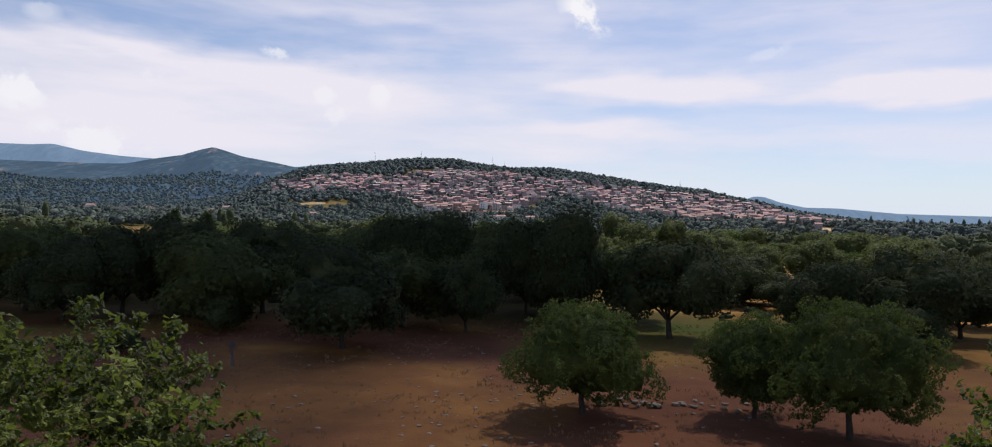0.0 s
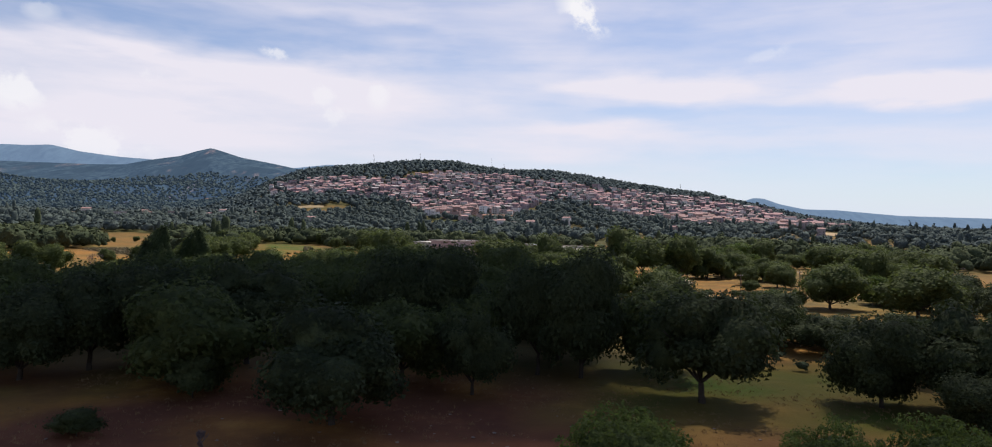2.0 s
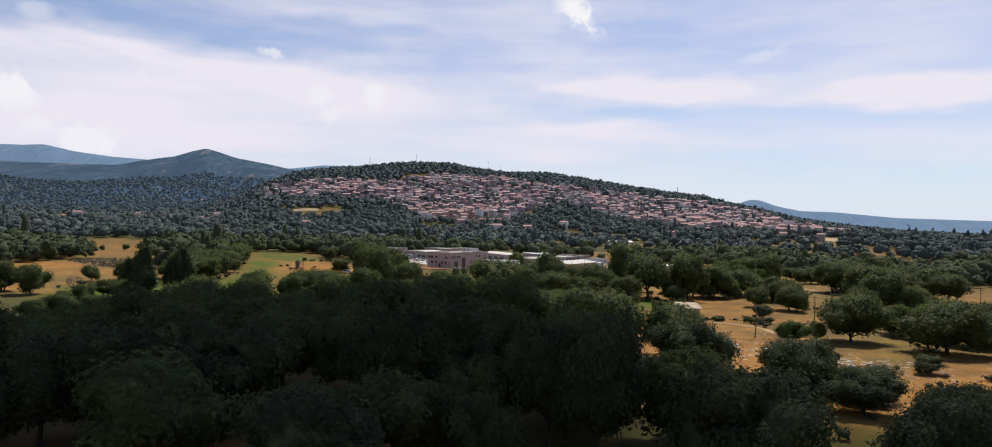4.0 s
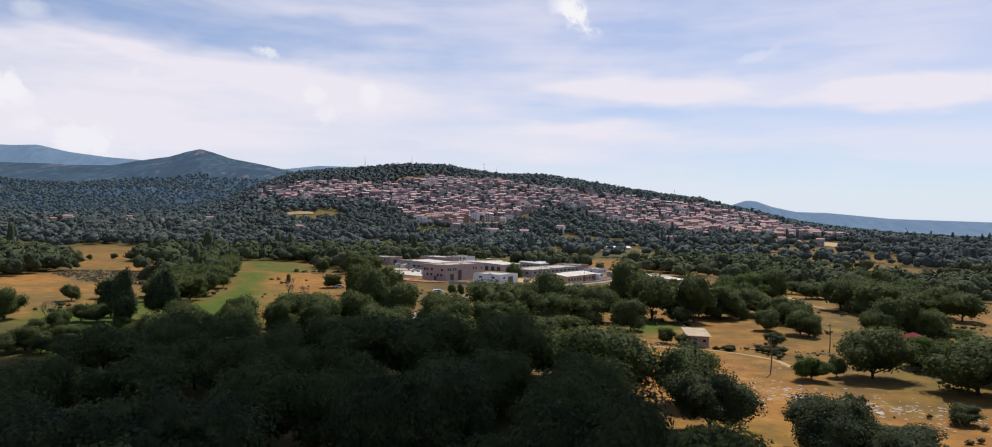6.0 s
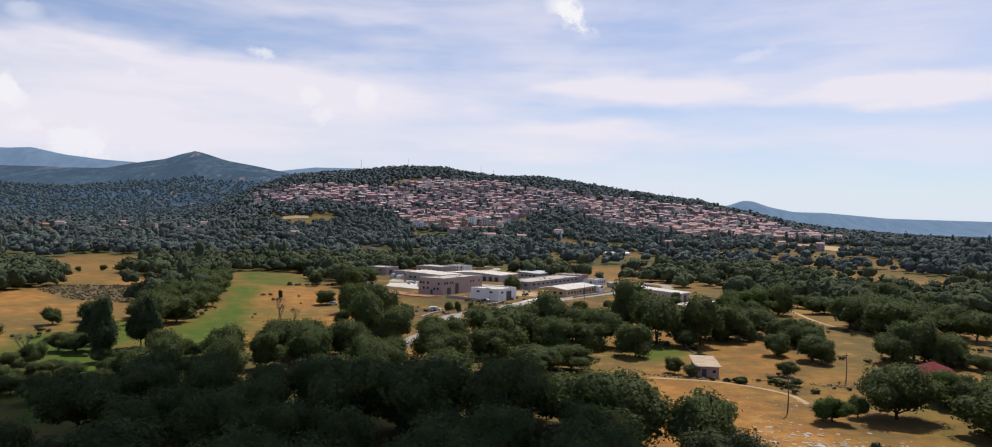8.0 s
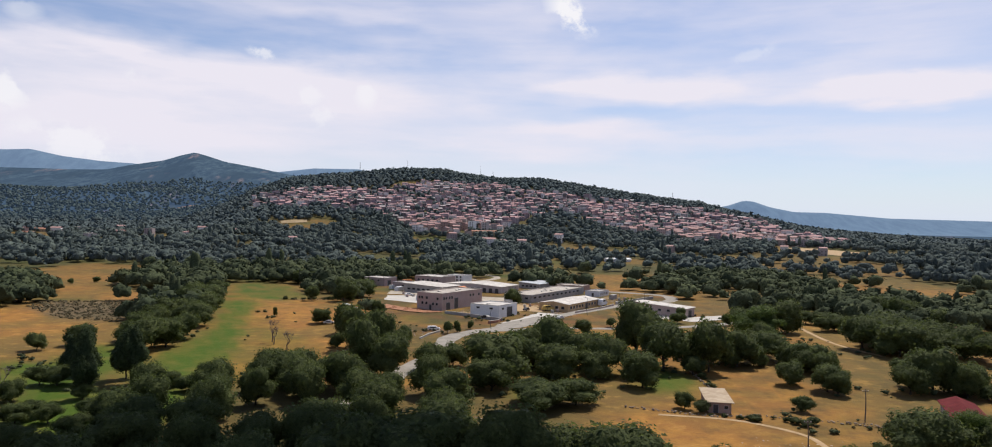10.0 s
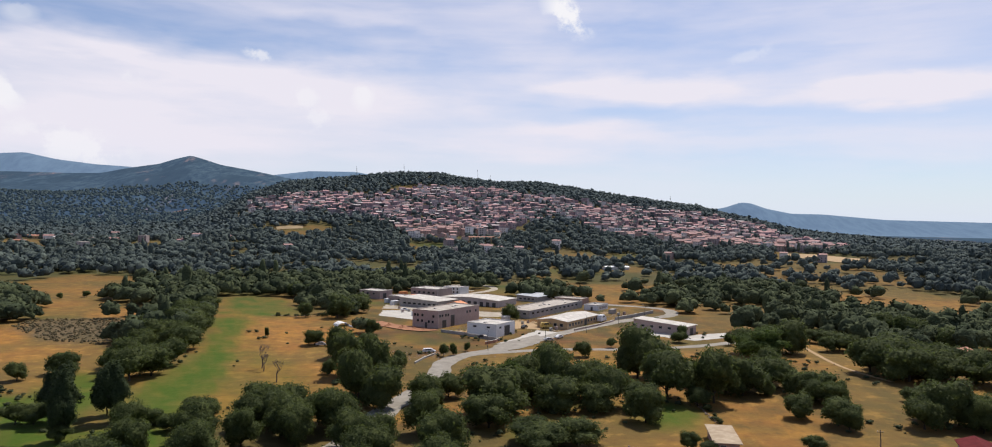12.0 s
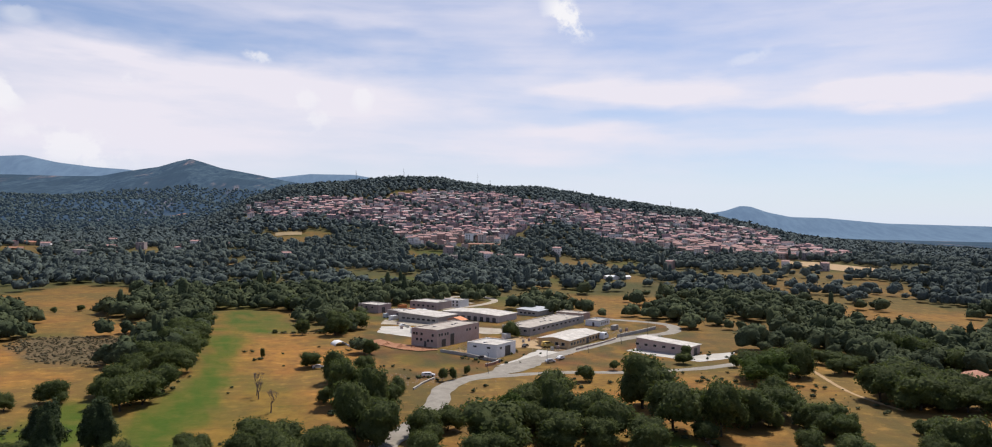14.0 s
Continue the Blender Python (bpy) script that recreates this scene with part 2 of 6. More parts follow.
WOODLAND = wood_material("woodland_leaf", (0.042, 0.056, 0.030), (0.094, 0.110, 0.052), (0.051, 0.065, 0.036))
# the further woods are bluer, haze put into their leaf colour
LOWER_WOOD = wood_material("hazed_lower_leaf", (0.059, 0.077, 0.074), (0.114, 0.138, 0.120), (0.071, 0.090, 0.086))
HILL_WOOD = wood_material("hazed_hill_leaf", (0.064, 0.086, 0.090), (0.107, 0.132, 0.128), (0.076, 0.098, 0.102))
FLANK_WOOD = wood_material("hazed_flank_leaf", (0.050, 0.068, 0.056), (0.088, 0.112, 0.092), (0.060, 0.079, 0.066))
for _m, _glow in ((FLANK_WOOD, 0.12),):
    # blue emission added as haze for the kilometres of air between
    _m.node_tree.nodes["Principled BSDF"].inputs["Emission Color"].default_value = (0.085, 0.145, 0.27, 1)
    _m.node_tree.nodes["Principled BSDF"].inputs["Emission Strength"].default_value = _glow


def bark_material():
    s = Shade("bark", 0.9)
    v = s.place((6, 6, 1.2))
    g = s.grain(3, 6, v)
    s.color(s.mix(g, (0.018, 0.014, 0.011), (0.07, 0.055, 0.043)))
    s.bump(g, 0.6, 0.05)
    return s.m


BARK = bark_material()
DEAD = Shade("dead_wood", 0.9)
DEAD.color(DEAD.mix(DEAD.grain(4, 5, DEAD.place()), (0.085, 0.062, 0.058), (0.17, 0.13, 0.12)))
DEAD = DEAD.m


def ground_material():
    s = Shade("dry_grassland", 0.95)
    s.bsdf.inputs["Specular IOR Level"].default_value = 0.1
    w = s.world_place()
    wide, mid = s.grain(0.012, 4, w), s.grain(0.085, 5, w, 0.62)
    fine, tuft = s.grain(0.45, 8, w, 0.72), s.grain(2.2, 5, w, 0.65)
    gold = s.mix(fine, (0.18, 0.083, 0.019), (0.435, 0.222, 0.052))
    gold = s.mix(s.fit(mid, 0.36, 0.62, 0, 0.7), gold, (0.215, 0.096, 0.03))
    gold = s.mix(s.fit(wide, 0.44, 0.58, 0, 0.65), gold, (0.115, 0.092, 0.03))
    gold = s.mix(s.fit(tuft, 0.55, 0.75, 0, 0.5), gold, (0.11, 0.07, 0.03))
    blotch = s.grain(0.2, 5, w, 0.6)
    gold = s.mix(s.fit(blotch, 0.5, 0.66, 0, 0.6), gold, (0.14, 0.075, 0.028))
    gold = s.mix(s.fit(blotch, 0.46, 0.34, 0, 0.42), gold, (0.42, 0.235, 0.066))
    green = s.mix(fine, (0.029, 0.064, 0.007), (0.076, 0.114, 0.014))
    green = s.mix(s.fit(mid, 0.46, 0.68, 0, 0.55), green, (0.135, 0.115, 0.026))
    heath = s.mix(s.fit(fine, 0.35, 0.7), (0.075, 0.058, 0.032), (0.18, 0.125, 0.068))
    soil = s.mix(fine, (0.115, 0.042, 0.021), (0.20, 0.084, 0.042))
    soil = s.mix(s.fit(mid, 0.4, 0.62, 0, 0.75), soil, (0.095, 0.038, 0.022))
    scrub = s.mix(fine, (0.032, 0.036, 0.014), (0.085, 0.08, 0.034))
    parts = s.node("ShaderNodeSeparateColor")
    s.put(s.attr("cover", "Color"), parts.inputs[0])
    tone = s.mix(parts.outputs[0], gold, green)
    tone = s.mix(parts.outputs[1], tone, heath)
    tone = s.mix(parts.outputs[2], tone, soil)
    tone = s.mix(s.attr("scrub"), tone, scrub)
    s.color(tone)
    s.bump(fine, 0.7, 0.25)
    return s.m


GROUND = ground_material()


def plain(name, a, b, scale=0.6, rough=0.85, fine=6.0, metal=0.0, bump=0.0, vary=0.0):
    """Two tones by coarse stains and fine grain."""
    s = Shade(name, rough, metal)
    v = s.world_place()
    tone = s.mix(s.fit(s.grain(scale, 5, v, 0.65), 0.3, 0.7), a, b)
    tone = s.mix(s.fit(s.grain(fine, 4, v), 0.4, 0.75, 0, 0.35), tone, tuple(c * 0.6 for c in a))
    if vary:
        tone = s.mix(s.fit(s.chance(), 0, 1, 0, vary), tone, tuple(c * 0.62 for c in b))
    s.color(tone)
    if bump:
        s.bump(s.grain(fine, 4, v), bump, 0.03)
    return s.m


ASPHALT = plain("asphalt", (0.215, 0.192, 0.163), (0.305, 0.278, 0.24), 0.25, 0.9, 3)
GRAVEL = plain("pale_gravel", (0.30, 0.255, 0.20), (0.44, 0.385, 0.315), 0.2, 0.95, 2.5)
CONCRETE = plain("concrete_yard", (0.40, 0.375, 0.34), (0.53, 0.50, 0.46), 0.15, 0.9, 2)
EARTH = plain("red_earth", (0.25, 0.105, 0.052), (0.38, 0.19, 0.105), 0.3, 0.95, 3, bump=0.6)
DUST = plain("dusty_track", (0.33, 0.22, 0.115), (0.42, 0.295, 0.165), 0.4, 0.95, 4)
STUBBLE = plain("stubble", (0.23, 0.165, 0.085), (0.33, 0.245, 0.135), 0.05, 0.95, 0.6)
STONE = plain("limestone", (0.17, 0.125, 0.10), (0.31, 0.25, 0.20), 1.2, 0.9, 6, bump=0.7, vary=0.5)
ROCK = plain("weathered_rock", (0.25, 0.195, 0.15), (0.44, 0.38, 0.32), 0.5, 0.95, 3, bump=0.6)
PINK_BLOCK = plain("bare_block", (0.36, 0.275, 0.255), (0.44, 0.345, 0.32), 0.3, 0.9, 4, bump=0.4)
WHITE_WALL = plain("white_render", (0.66, 0.66, 0.67), (0.76, 0.76, 0.77), 0.2, 0.85, 3)
PALE_WALL = plain("pale_mauve_render", (0.42, 0.37, 0.355), (0.52, 0.465, 0.445), 0.3, 0.9, 4)
GREY_WALL = plain("grey_render", (0.30, 0.28, 0.265), (0.40, 0.375, 0.35), 0.3, 0.9, 4)
YELLOW_WALL = plain("ochre_render", (0.46, 0.31, 0.17), (0.54, 0.38, 0.22), 0.3, 0.9, 4)
BRICK_WALL = plain("brick_render", (0.33, 0.22, 0.185), (0.42, 0.29, 0.24), 0.4, 0.9, 4)
FLAT_ROOF = plain("flat_roof", (0.30, 0.26, 0.225), (0.50, 0.45, 0.40), 0.35, 0.9, 1.2)
PALE_ROOF = plain("pale_sheet_roof", (0.38, 0.345, 0.31), (0.60, 0.565, 0.525), 0.35, 0.75, 1.2)
HUT_ROOF = plain("mossy_slab_roof", (0.30, 0.225, 0.15), (0.46, 0.37, 0.27), 0.5, 0.95, 2)
BLUE_ROOF = plain("grey_blue_roof", (0.33, 0.35, 0.38), (0.46, 0.48, 0.52), 0.3, 0.6, 2)
TILE_ROOF = plain("terracotta_tiles", (0.30, 0.135, 0.09), (0.42, 0.21, 0.145), 0.6, 0.85, 5, vary=0.6)
# terracotta shifted to mauve, the town's haze put into the tile colour
MAUVE_TILE = plain("hazed_tiles", (0.28, 0.16, 0.15), (0.44, 0.265, 0.245), 0.6, 0.85, 5, vary=0.6)
RED_ROOF = plain("dark_red_sheet", (0.10, 0.02, 0.022), (0.145, 0.03, 0.032), 0.6, 0.95, 5)
RED_ROOF.node_tree.nodes["Principled BSDF"].inputs["Specular IOR Level"].default_value = 0.05
GLASS = plain("dark_glass", (0.02, 0.022, 0.026), (0.035, 0.038, 0.045), 1.0, 0.15, 4)
FRAME_PAINT = plain("frame_paint", (0.30, 0.29, 0.28), (0.42, 0.41, 0.40), 2.0, 0.6, 8)
DARK_STEEL = plain("dark_steel", (0.06, 0.06, 0.065), (0.1, 0.1, 0.105), 2.0, 0.5, 8, 0.6)
POLE_WOOD = plain("pole_wood", (0.11, 0.085, 0.065), (0.2, 0.165, 0.13), 3, 0.9, 9)
CAR_WHITE = plain("white_car_paint", (0.72, 0.72, 0.73), (0.78, 0.78, 0.79), 1, 0.3, 3)
CAR_SILVER = plain("silver_car_paint", (0.42, 0.43, 0.45), (0.5, 0.51, 0.53), 1, 0.3, 3)
RUBBER = plain("tyre_rubber", (0.018, 0.018, 0.018), (0.03, 0.03, 0.03), 3, 0.8, 9)
ORANGE_PAINT = plain("orange_sheet", (0.55, 0.17, 0.05), (0.62, 0.23, 0.08), 1, 0.6, 3)
YELLOW_PAINT = plain("yellow_paint", (0.62, 0.42, 0.10), (0.7, 0.5, 0.16), 1, 0.5, 3)
TANK_WHITE = plain("white_steel", (0.68, 0.69, 0.70), (0.78, 0.78, 0.79), 1, 0.4, 3)


def town_wall():
    s = Shade("town_render", 0.9)
    t = s.attr("tint")
    # render tones pushed towards blue, with distance haze in the colour
    tone = s.mix(s.fit(t, 0.0, 0.45), (0.36, 0.305, 0.335), (0.26, 0.195, 0.22))
    tone = s.mix(s.fit(t, 0.45, 0.68), tone, (0.72, 0.68, 0.68))
    tone = s.mix(s.fit(t, 0.72, 0.9), tone, (0.15, 0.13, 0.145))
    s.color(s.mix(s.fit(s.grain(0.5, 4, s.world_place()), 0.4, 0.7, 0, 0.4), tone, (0.3, 0.25, 0.21)))
    return s.m


def house_wall():
    s = Shade("house_render", 0.9)
    c = s.chance()
    tone = s.mix(s.fit(c, 0.0, 0.45), (0.46, 0.37, 0.345), (0.37, 0.245, 0.22))
    tone = s.mix(s.fit(c, 0.45, 0.68), tone, (0.74, 0.70, 0.69))
    tone = s.mix(s.fit(c, 0.72, 0.95), tone, (0.30, 0.25, 0.26))
    s.color(s.mix(s.fit(s.grain(0.5, 4, s.world_place()), 0.4, 0.7, 0, 0.4), tone, (0.3, 0.25, 0.21)))
    return s.m


TOWN_WALL, HOUSE_WALL = town_wall(), house_wall()


def town_roof():
    s = Shade("town_tiles", 0.9)
    t = s.attr("tint")
    # tile tones pushed towards mauve, with distance haze in the colour
    tone = s.mix(s.fit(t, 0.1, 0.8), (0.48, 0.28, 0.275), (0.17, 0.118, 0.13))
    tone = s.mix(s.fit(t, 0.8, 0.9), tone, (0.44, 0.40, 0.40))
    s.color(s.mix(s.fit(s.grain(0.6, 4, s.world_place()), 0.4, 0.7, 0, 0.5), tone, (0.25, 0.15, 0.135)))
    return s.m


TOWN_ROOF = town_roof()


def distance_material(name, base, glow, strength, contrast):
    """Far ranges, a plain backdrop; emission stands in for kilometres of air."""
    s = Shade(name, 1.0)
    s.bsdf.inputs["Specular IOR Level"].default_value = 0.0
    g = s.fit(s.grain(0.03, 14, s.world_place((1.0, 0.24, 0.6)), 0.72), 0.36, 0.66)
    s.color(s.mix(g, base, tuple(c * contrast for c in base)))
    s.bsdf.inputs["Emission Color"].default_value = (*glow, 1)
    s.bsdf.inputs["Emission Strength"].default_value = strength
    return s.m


EDGE_LEAF = leaf_material("glossy_oak_leaf", (0.018, 0.028, 0.008), (0.058, 0.080, 0.018), (0.155, 0.185, 0.04), 0.36)
EDGE_LEAF.node_tree.nodes["Principled BSDF"].inputs["Roughness"].default_value = 0.45
EDGE_LEAF.node_tree.nodes["Principled BSDF"].inputs["Specular IOR Level"].default_value = 0.16
RANGE_HAZE = distance_material("hazed_range", (0.06, 0.085, 0.10), (0.22, 0.345, 0.60), 0.38, 1.5)


def hazed_peak_woods():
    """Woods, scree and clearings on the peak; blue tone and emission add haze."""
    s = Shade("hazed_peak_woods", 1.0)
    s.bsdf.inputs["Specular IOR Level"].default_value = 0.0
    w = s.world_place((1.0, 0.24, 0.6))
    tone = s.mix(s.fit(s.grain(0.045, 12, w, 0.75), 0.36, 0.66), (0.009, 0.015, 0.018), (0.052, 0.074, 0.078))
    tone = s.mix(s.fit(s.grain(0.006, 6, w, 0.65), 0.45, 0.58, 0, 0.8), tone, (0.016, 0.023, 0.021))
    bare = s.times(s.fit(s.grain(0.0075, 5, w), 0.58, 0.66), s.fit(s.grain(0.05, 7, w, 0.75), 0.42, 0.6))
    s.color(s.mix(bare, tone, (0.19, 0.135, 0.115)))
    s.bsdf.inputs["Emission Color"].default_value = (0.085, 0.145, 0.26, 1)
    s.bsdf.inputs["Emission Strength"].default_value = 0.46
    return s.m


PEAK_WOOD = hazed_peak_woods()
# ---- the lie of the land: a level valley floor, the town hill, the peak and the far ranges ----
# crests: bearing in degrees from the y axis, (distance,) height
HILL = ((-26, 2280, 24), (-22, 2200, 40), (-20, 2100, 70), (-17.2, 2040, 121), (-14.8, 2040, 152), (-9.9, 1990, 169), (-7.0, 1980, 180), (-3.6, 1970, 181),
        (-1.1, 1945, 166), (1.4, 1920, 156), (4.3, 1895, 156), (9.2, 1850, 130), (13.8, 1814, 106), (16.3, 1776, 96), (18.6, 1728, 77),
        (20.8, 1680, 62), (23.0, 1656, 45), (25.1, 1680, 36), (29.1, 1920, 25), (35.2, 2400, 16), (45, 2400, 14))
PEAK = ((-50, 240), (-32.9, 262), (-29.4, 270), (-27.2, 277), (-25.6, 304), (-23.6, 330), (-22.4, 362), (-21.5, 380),
        (-20.7, 365), (-19.4, 337), (-17.2, 314), (-14.9, 287), (-12.6, 262), (-6, 110), (5, 50), (15, 15), (50, 0))
RANGE = ((-50, 350), (-32.9, 396), (-31.6, 407), (-29.8, 378), (-27.5, 361), (-25.4, 356), (-21, 300), (-15.8, 340), (-13.1, 372),
         (-9.8, 376), (-7, 340), (0, 180), (10, 120), (16.4, 155), (18.5, 184), (19.6, 216), (20.3, 212), (21.4, 179), (23.1, 150),
         (25.2, 147), (29.2, 118), (35.3, 107), (50, 100))


def ramp(v, a, b):
    u = np.clip((v - a) / (b - a), 0.0, 1.0)
    return u * u * (3 - 2 * u)


def crest(table, bearing, column):
    return np.interp(bearing, [row[0] for row in table], [row[column] for row in table])


def wrinkle(x, y, size, seed):
    """Uneven relief from -1 to 1, of about the given size."""
    u, v = x / size, y / size
    i, j = np.floor(u), np.floor(v)
    f, g = u - i, v - j
    f, g = f * f * (3 - 2 * f), g * g * (3 - 2 * g)

    def knot(p, q):
        k = np.sin(p * 127.1 + q * 311.7 + seed * 74.7) * 43758.5453
        return 2 * (k - np.floor(k)) - 1

    return (knot(i, j) * (1 - f) + knot(i + 1, j) * f) * (1 - g) + (knot(i, j + 1) * (1 - f) + knot(i + 1, j + 1) * f) * g


def ground_z(x, y):
    """Height of the ground at x, y."""
    x, y = np.asarray(x, float), np.asarray(y, float)
    r = np.hypot(x, y - 60)
    b = np.degrees(np.arctan2(x, np.maximum(y - 60, 1e-3)))
    fan = ramp(y, 150, 450)
    valley = 0.3 * np.sin(x / 31 + 1) * np.cos(y / 43) * ramp(np.abs(y), 60, 140) + 16 * ramp(r, 500, 1120) * fan
    hr, hz = crest(HILL, b, 1), crest(HILL, b, 2)
    s = np.clip((r - 940) / (hr - 940), 0, 1)
    z = valley + (hz - 16) * (0.45 * s + 0.55 * s * s * (3 - 2 * s)) ** 1.12 * fan
    z = z - (hz - 30) * 0.75 * ramp(r, hr + 30, hr + 800) * fan
    pz = crest(PEAK, b, 1)
    p = np.clip((r - 1500) / 2500, 0, 1)
    z = np.maximum(z, (8 + (pz - 8) * (0.25 * p + 0.75 * p ** 2.6)) * fan * ramp(r, 1000, 2000))
    z = z - (pz - 20) * 0.4 * ramp(r, 4030, 4350) * fan
    spur = wrinkle(x, y, 700, 1) + 0.6 * wrinkle(x, y, 330, 2) + 0.4 * (1 - 2 * np.abs(wrinkle(x, y, 420, 3))) + 0.3 * wrinkle(x, y, 150, 4)
    z = z + spur * 34 * ramp(r, 2000, 2900) * (1 - 0.85 * ramp(r, 3400, 3950)) * (1 - ramp(r, 4020, 4200)) * fan * ramp(-b, 5, 14)
    rz = crest(RANGE, b, 1)
    return z + np.maximum(rz - z, 0) * ramp(r, 4250, 4700) * fan


# ---- mesh helpers ----
def mesh_from(name, verts, faces, materials, slots=None, smooth=False):
    """A mesh from arrays; faces is one array of equal-sided faces, or a list."""
    me = bpy.data.meshes.new(name)
    verts = np.asarray(verts, np.float32)
    if isinstance(faces, np.ndarray):
        n, k = faces.shape
        me.vertices.add(len(verts))
        me.vertices.foreach_set("co", verts.ravel())
        me.loops.add(n * k)
        me.loops.foreach_set("vertex_index", faces.astype(np.int32).ravel())
        me.polygons.add(n)
        me.polygons.foreach_set("loop_start", np.arange(0, n * k, k, dtype=np.int32))
        me.update(calc_edges=True)
    else:
        me.from_pydata(verts.tolist(), [], faces)
    for m in materials:
        me.materials.append(m)
    if slots is not None:
        me.polygons.foreach_set("material_index", np.asarray(slots, np.int32))
    if smooth:
        me.polygons.foreach_set("use_smooth", np.ones(len(me.polygons), bool))
    return me


def part(name, me, parent, label=""):
    ob = new(name, me)
    ob.parent = parent
    return tagged(ob, label)


def gz(x, y):
    return float(ground_z(x, y))


def inside(poly, x, y):
    """Which of the points lie in the polygon."""
    hit = np.zeros(np.shape(x), bool)
    px, py = poly[-1]
    for qx, qy in poly:
        cross = (qy > y) != (py > y)
        hit ^= cross & (x < (px - qx) * (y - qy) / (py - qy + 1e-9) + qx)
        px, py = qx, qy
    return hit


def wave(x, y, scale, seed=0.0):
    """Smooth noise from 0 to 1."""
    u, v = np.asarray(x) / scale, np.asarray(y) / scale
    s = seed * 7.13
    n = (np.sin(u * 1.7 + 2.3 * np.sin(v * 0.9 + s) + s) + np.sin(v * 1.9 + 1.7 * np.sin(u * 1.3 - s) + 2 * s)
         + 0.6 * np.sin((u + v) * 2.9 + 3 * s) + 0.5 * np.sin((u - v) * 3.7 + 1.3 * np.sin(u * 2.1) + s))
    return np.clip(0.5 + n / 5.2, 0, 1)


# ---- fields, in plan ----
MEADOWS = (((-92, 245), (-98, 253), (-102, 269), (-104, 294), (-107, 324), (-126, 395), (-141, 428), (-123, 432), (-112, 405), (-108, 376), (-91, 325), (-83, 288), (-80, 262), (-76, 240), (-68, 215), (-88, 215)),
           ((-163, 518), (-161, 536), (-133, 534), (-98, 442), (-115, 435), (-142, 440), (-148, 471)),
           ((-248, 744), (-172, 720), (-158, 655), (-208, 677)),
           ((-112, 700), (-105, 800), (-58, 800), (-60, 690)),
           ((-118, 238), (-100, 180), (-70, 150), (-66, 215), (-88, 226)),
           ((-140, 258), (-126, 262), (-130, 290), (-124, 296), (-100, 250), (-105, 225), (-130, 225)),
           ((2, 224), (14, 221), (17, 236), (4, 238)),
           ((36, 232), (53, 230), (58, 262), (40, 262)))
MEADOW_SKIRT = (((-108, 376), (-91, 325), (-84, 288), (-80, 240), (-60, 232), (-46, 248), (-54, 285), (-72, 312)),)
HEATHS = (((-215, 390), (-178, 352), (-150, 343), (-155, 373), (-165, 422), (-218, 417)),)
GOLDS = (((-217, 393), (-171, 379), (-147, 345), (-120, 286), (-123, 247), (-230, 300)),
         ((-262, 500), (-237, 514), (-172, 446), (-186, 422), (-227, 424)),
         ((-345, 560), (-340, 600), (-336, 672), (-280, 660), (-240, 566), (-236, 512), (-252, 470), (-275, 500)),
         ((-123, 425), (-91, 455), (-64, 434), (-49, 327), (-46, 246), (-62, 240), (-91, 325)),
         ((68, 649), (147, 655), (135, 600), (117, 536), (58, 529)),
         ((138, 539), (183, 496), (151, 422), (97, 390)),
         ((115, 375), (146, 403), (159, 365), (138, 317), (155, 299), (187, 330), (127, 244), (100, 205), (60, 205), (50, 242), (73, 335)),
         ((258, 880), (340, 930), (393, 970), (398, 720), (345, 640), (322, 540), (300, 478), (232, 490), (236, 621), (250, 757)),
         ((105, 900), (125, 960), (180, 950), (165, 880)),
         ((-640, 1120), (-560, 1180), (-520, 1090), (-600, 1010)),
         ((-330, 860), (-290, 930), (-240, 890), (-280, 810)))
YARDS = (((-78, 500), (-72, 560), (-40, 600), (14, 600), (20, 540), (66, 536), (112, 500), (118, 440), (121, 391), (58, 352), (-17, 329), (-45, 328)),)
NEAR_FIELD = ((-60, -20), (-48, 40), (-42, 88), (-20, 76), (-6, 80), (0, 90), (14, 84), (30, 74), (60, 120), (52, 150), (45, 200), (90, 215), (130, 190), (90, 60), (40, -20))
BARE = (((-340, 1270), (-298, 1280), (-288, 1238), (-328, 1232)), ((-292, 1196), (-275, 1260), (-240, 1275), (-236, 1170)), ((-508, 1566), (-450, 1560), (-432, 1500), (-470, 1490)), ((-100, 1000), (-96, 1090), (-78, 1110), (-66, 1020), (-80, 960)),
        ((-215, 1700), (-147, 1728), (-82, 1726), (-110, 1658), (-198, 1655)), ((-1090, 2400), (-960, 2400), (-950, 2580), (-1080, 2590)), ((-700, 1150), (-660, 1170), (-500, 900), (-560, 880)), ((-520, 1180), (-470, 1170), (-385, 930), (-435, 915)), ((360, 960), (396, 1044), (452, 1030), (490, 905), (452, 850), (415, 850)), ((-300, 1150), (-345, 1265), (-260, 1290), (-235, 1190)), ((-90, 1040), (-84, 1090), (-40, 1100), (-36, 1000)))
LOTS = (((80, 1016), (141, 1035), (201, 1003), (191, 940), (138, 900), (74, 900)), ((84, 735), (172, 790), (168, 840), (120, 850), (92, 800)), ((40, 700), (78, 680), (84, 800), (60, 900), (44, 800)))
OPEN_LAND = BARE + LOTS + MEADOWS + HEATHS + GOLDS + YARDS + MEADOW_SKIRT + (NEAR_FIELD,)


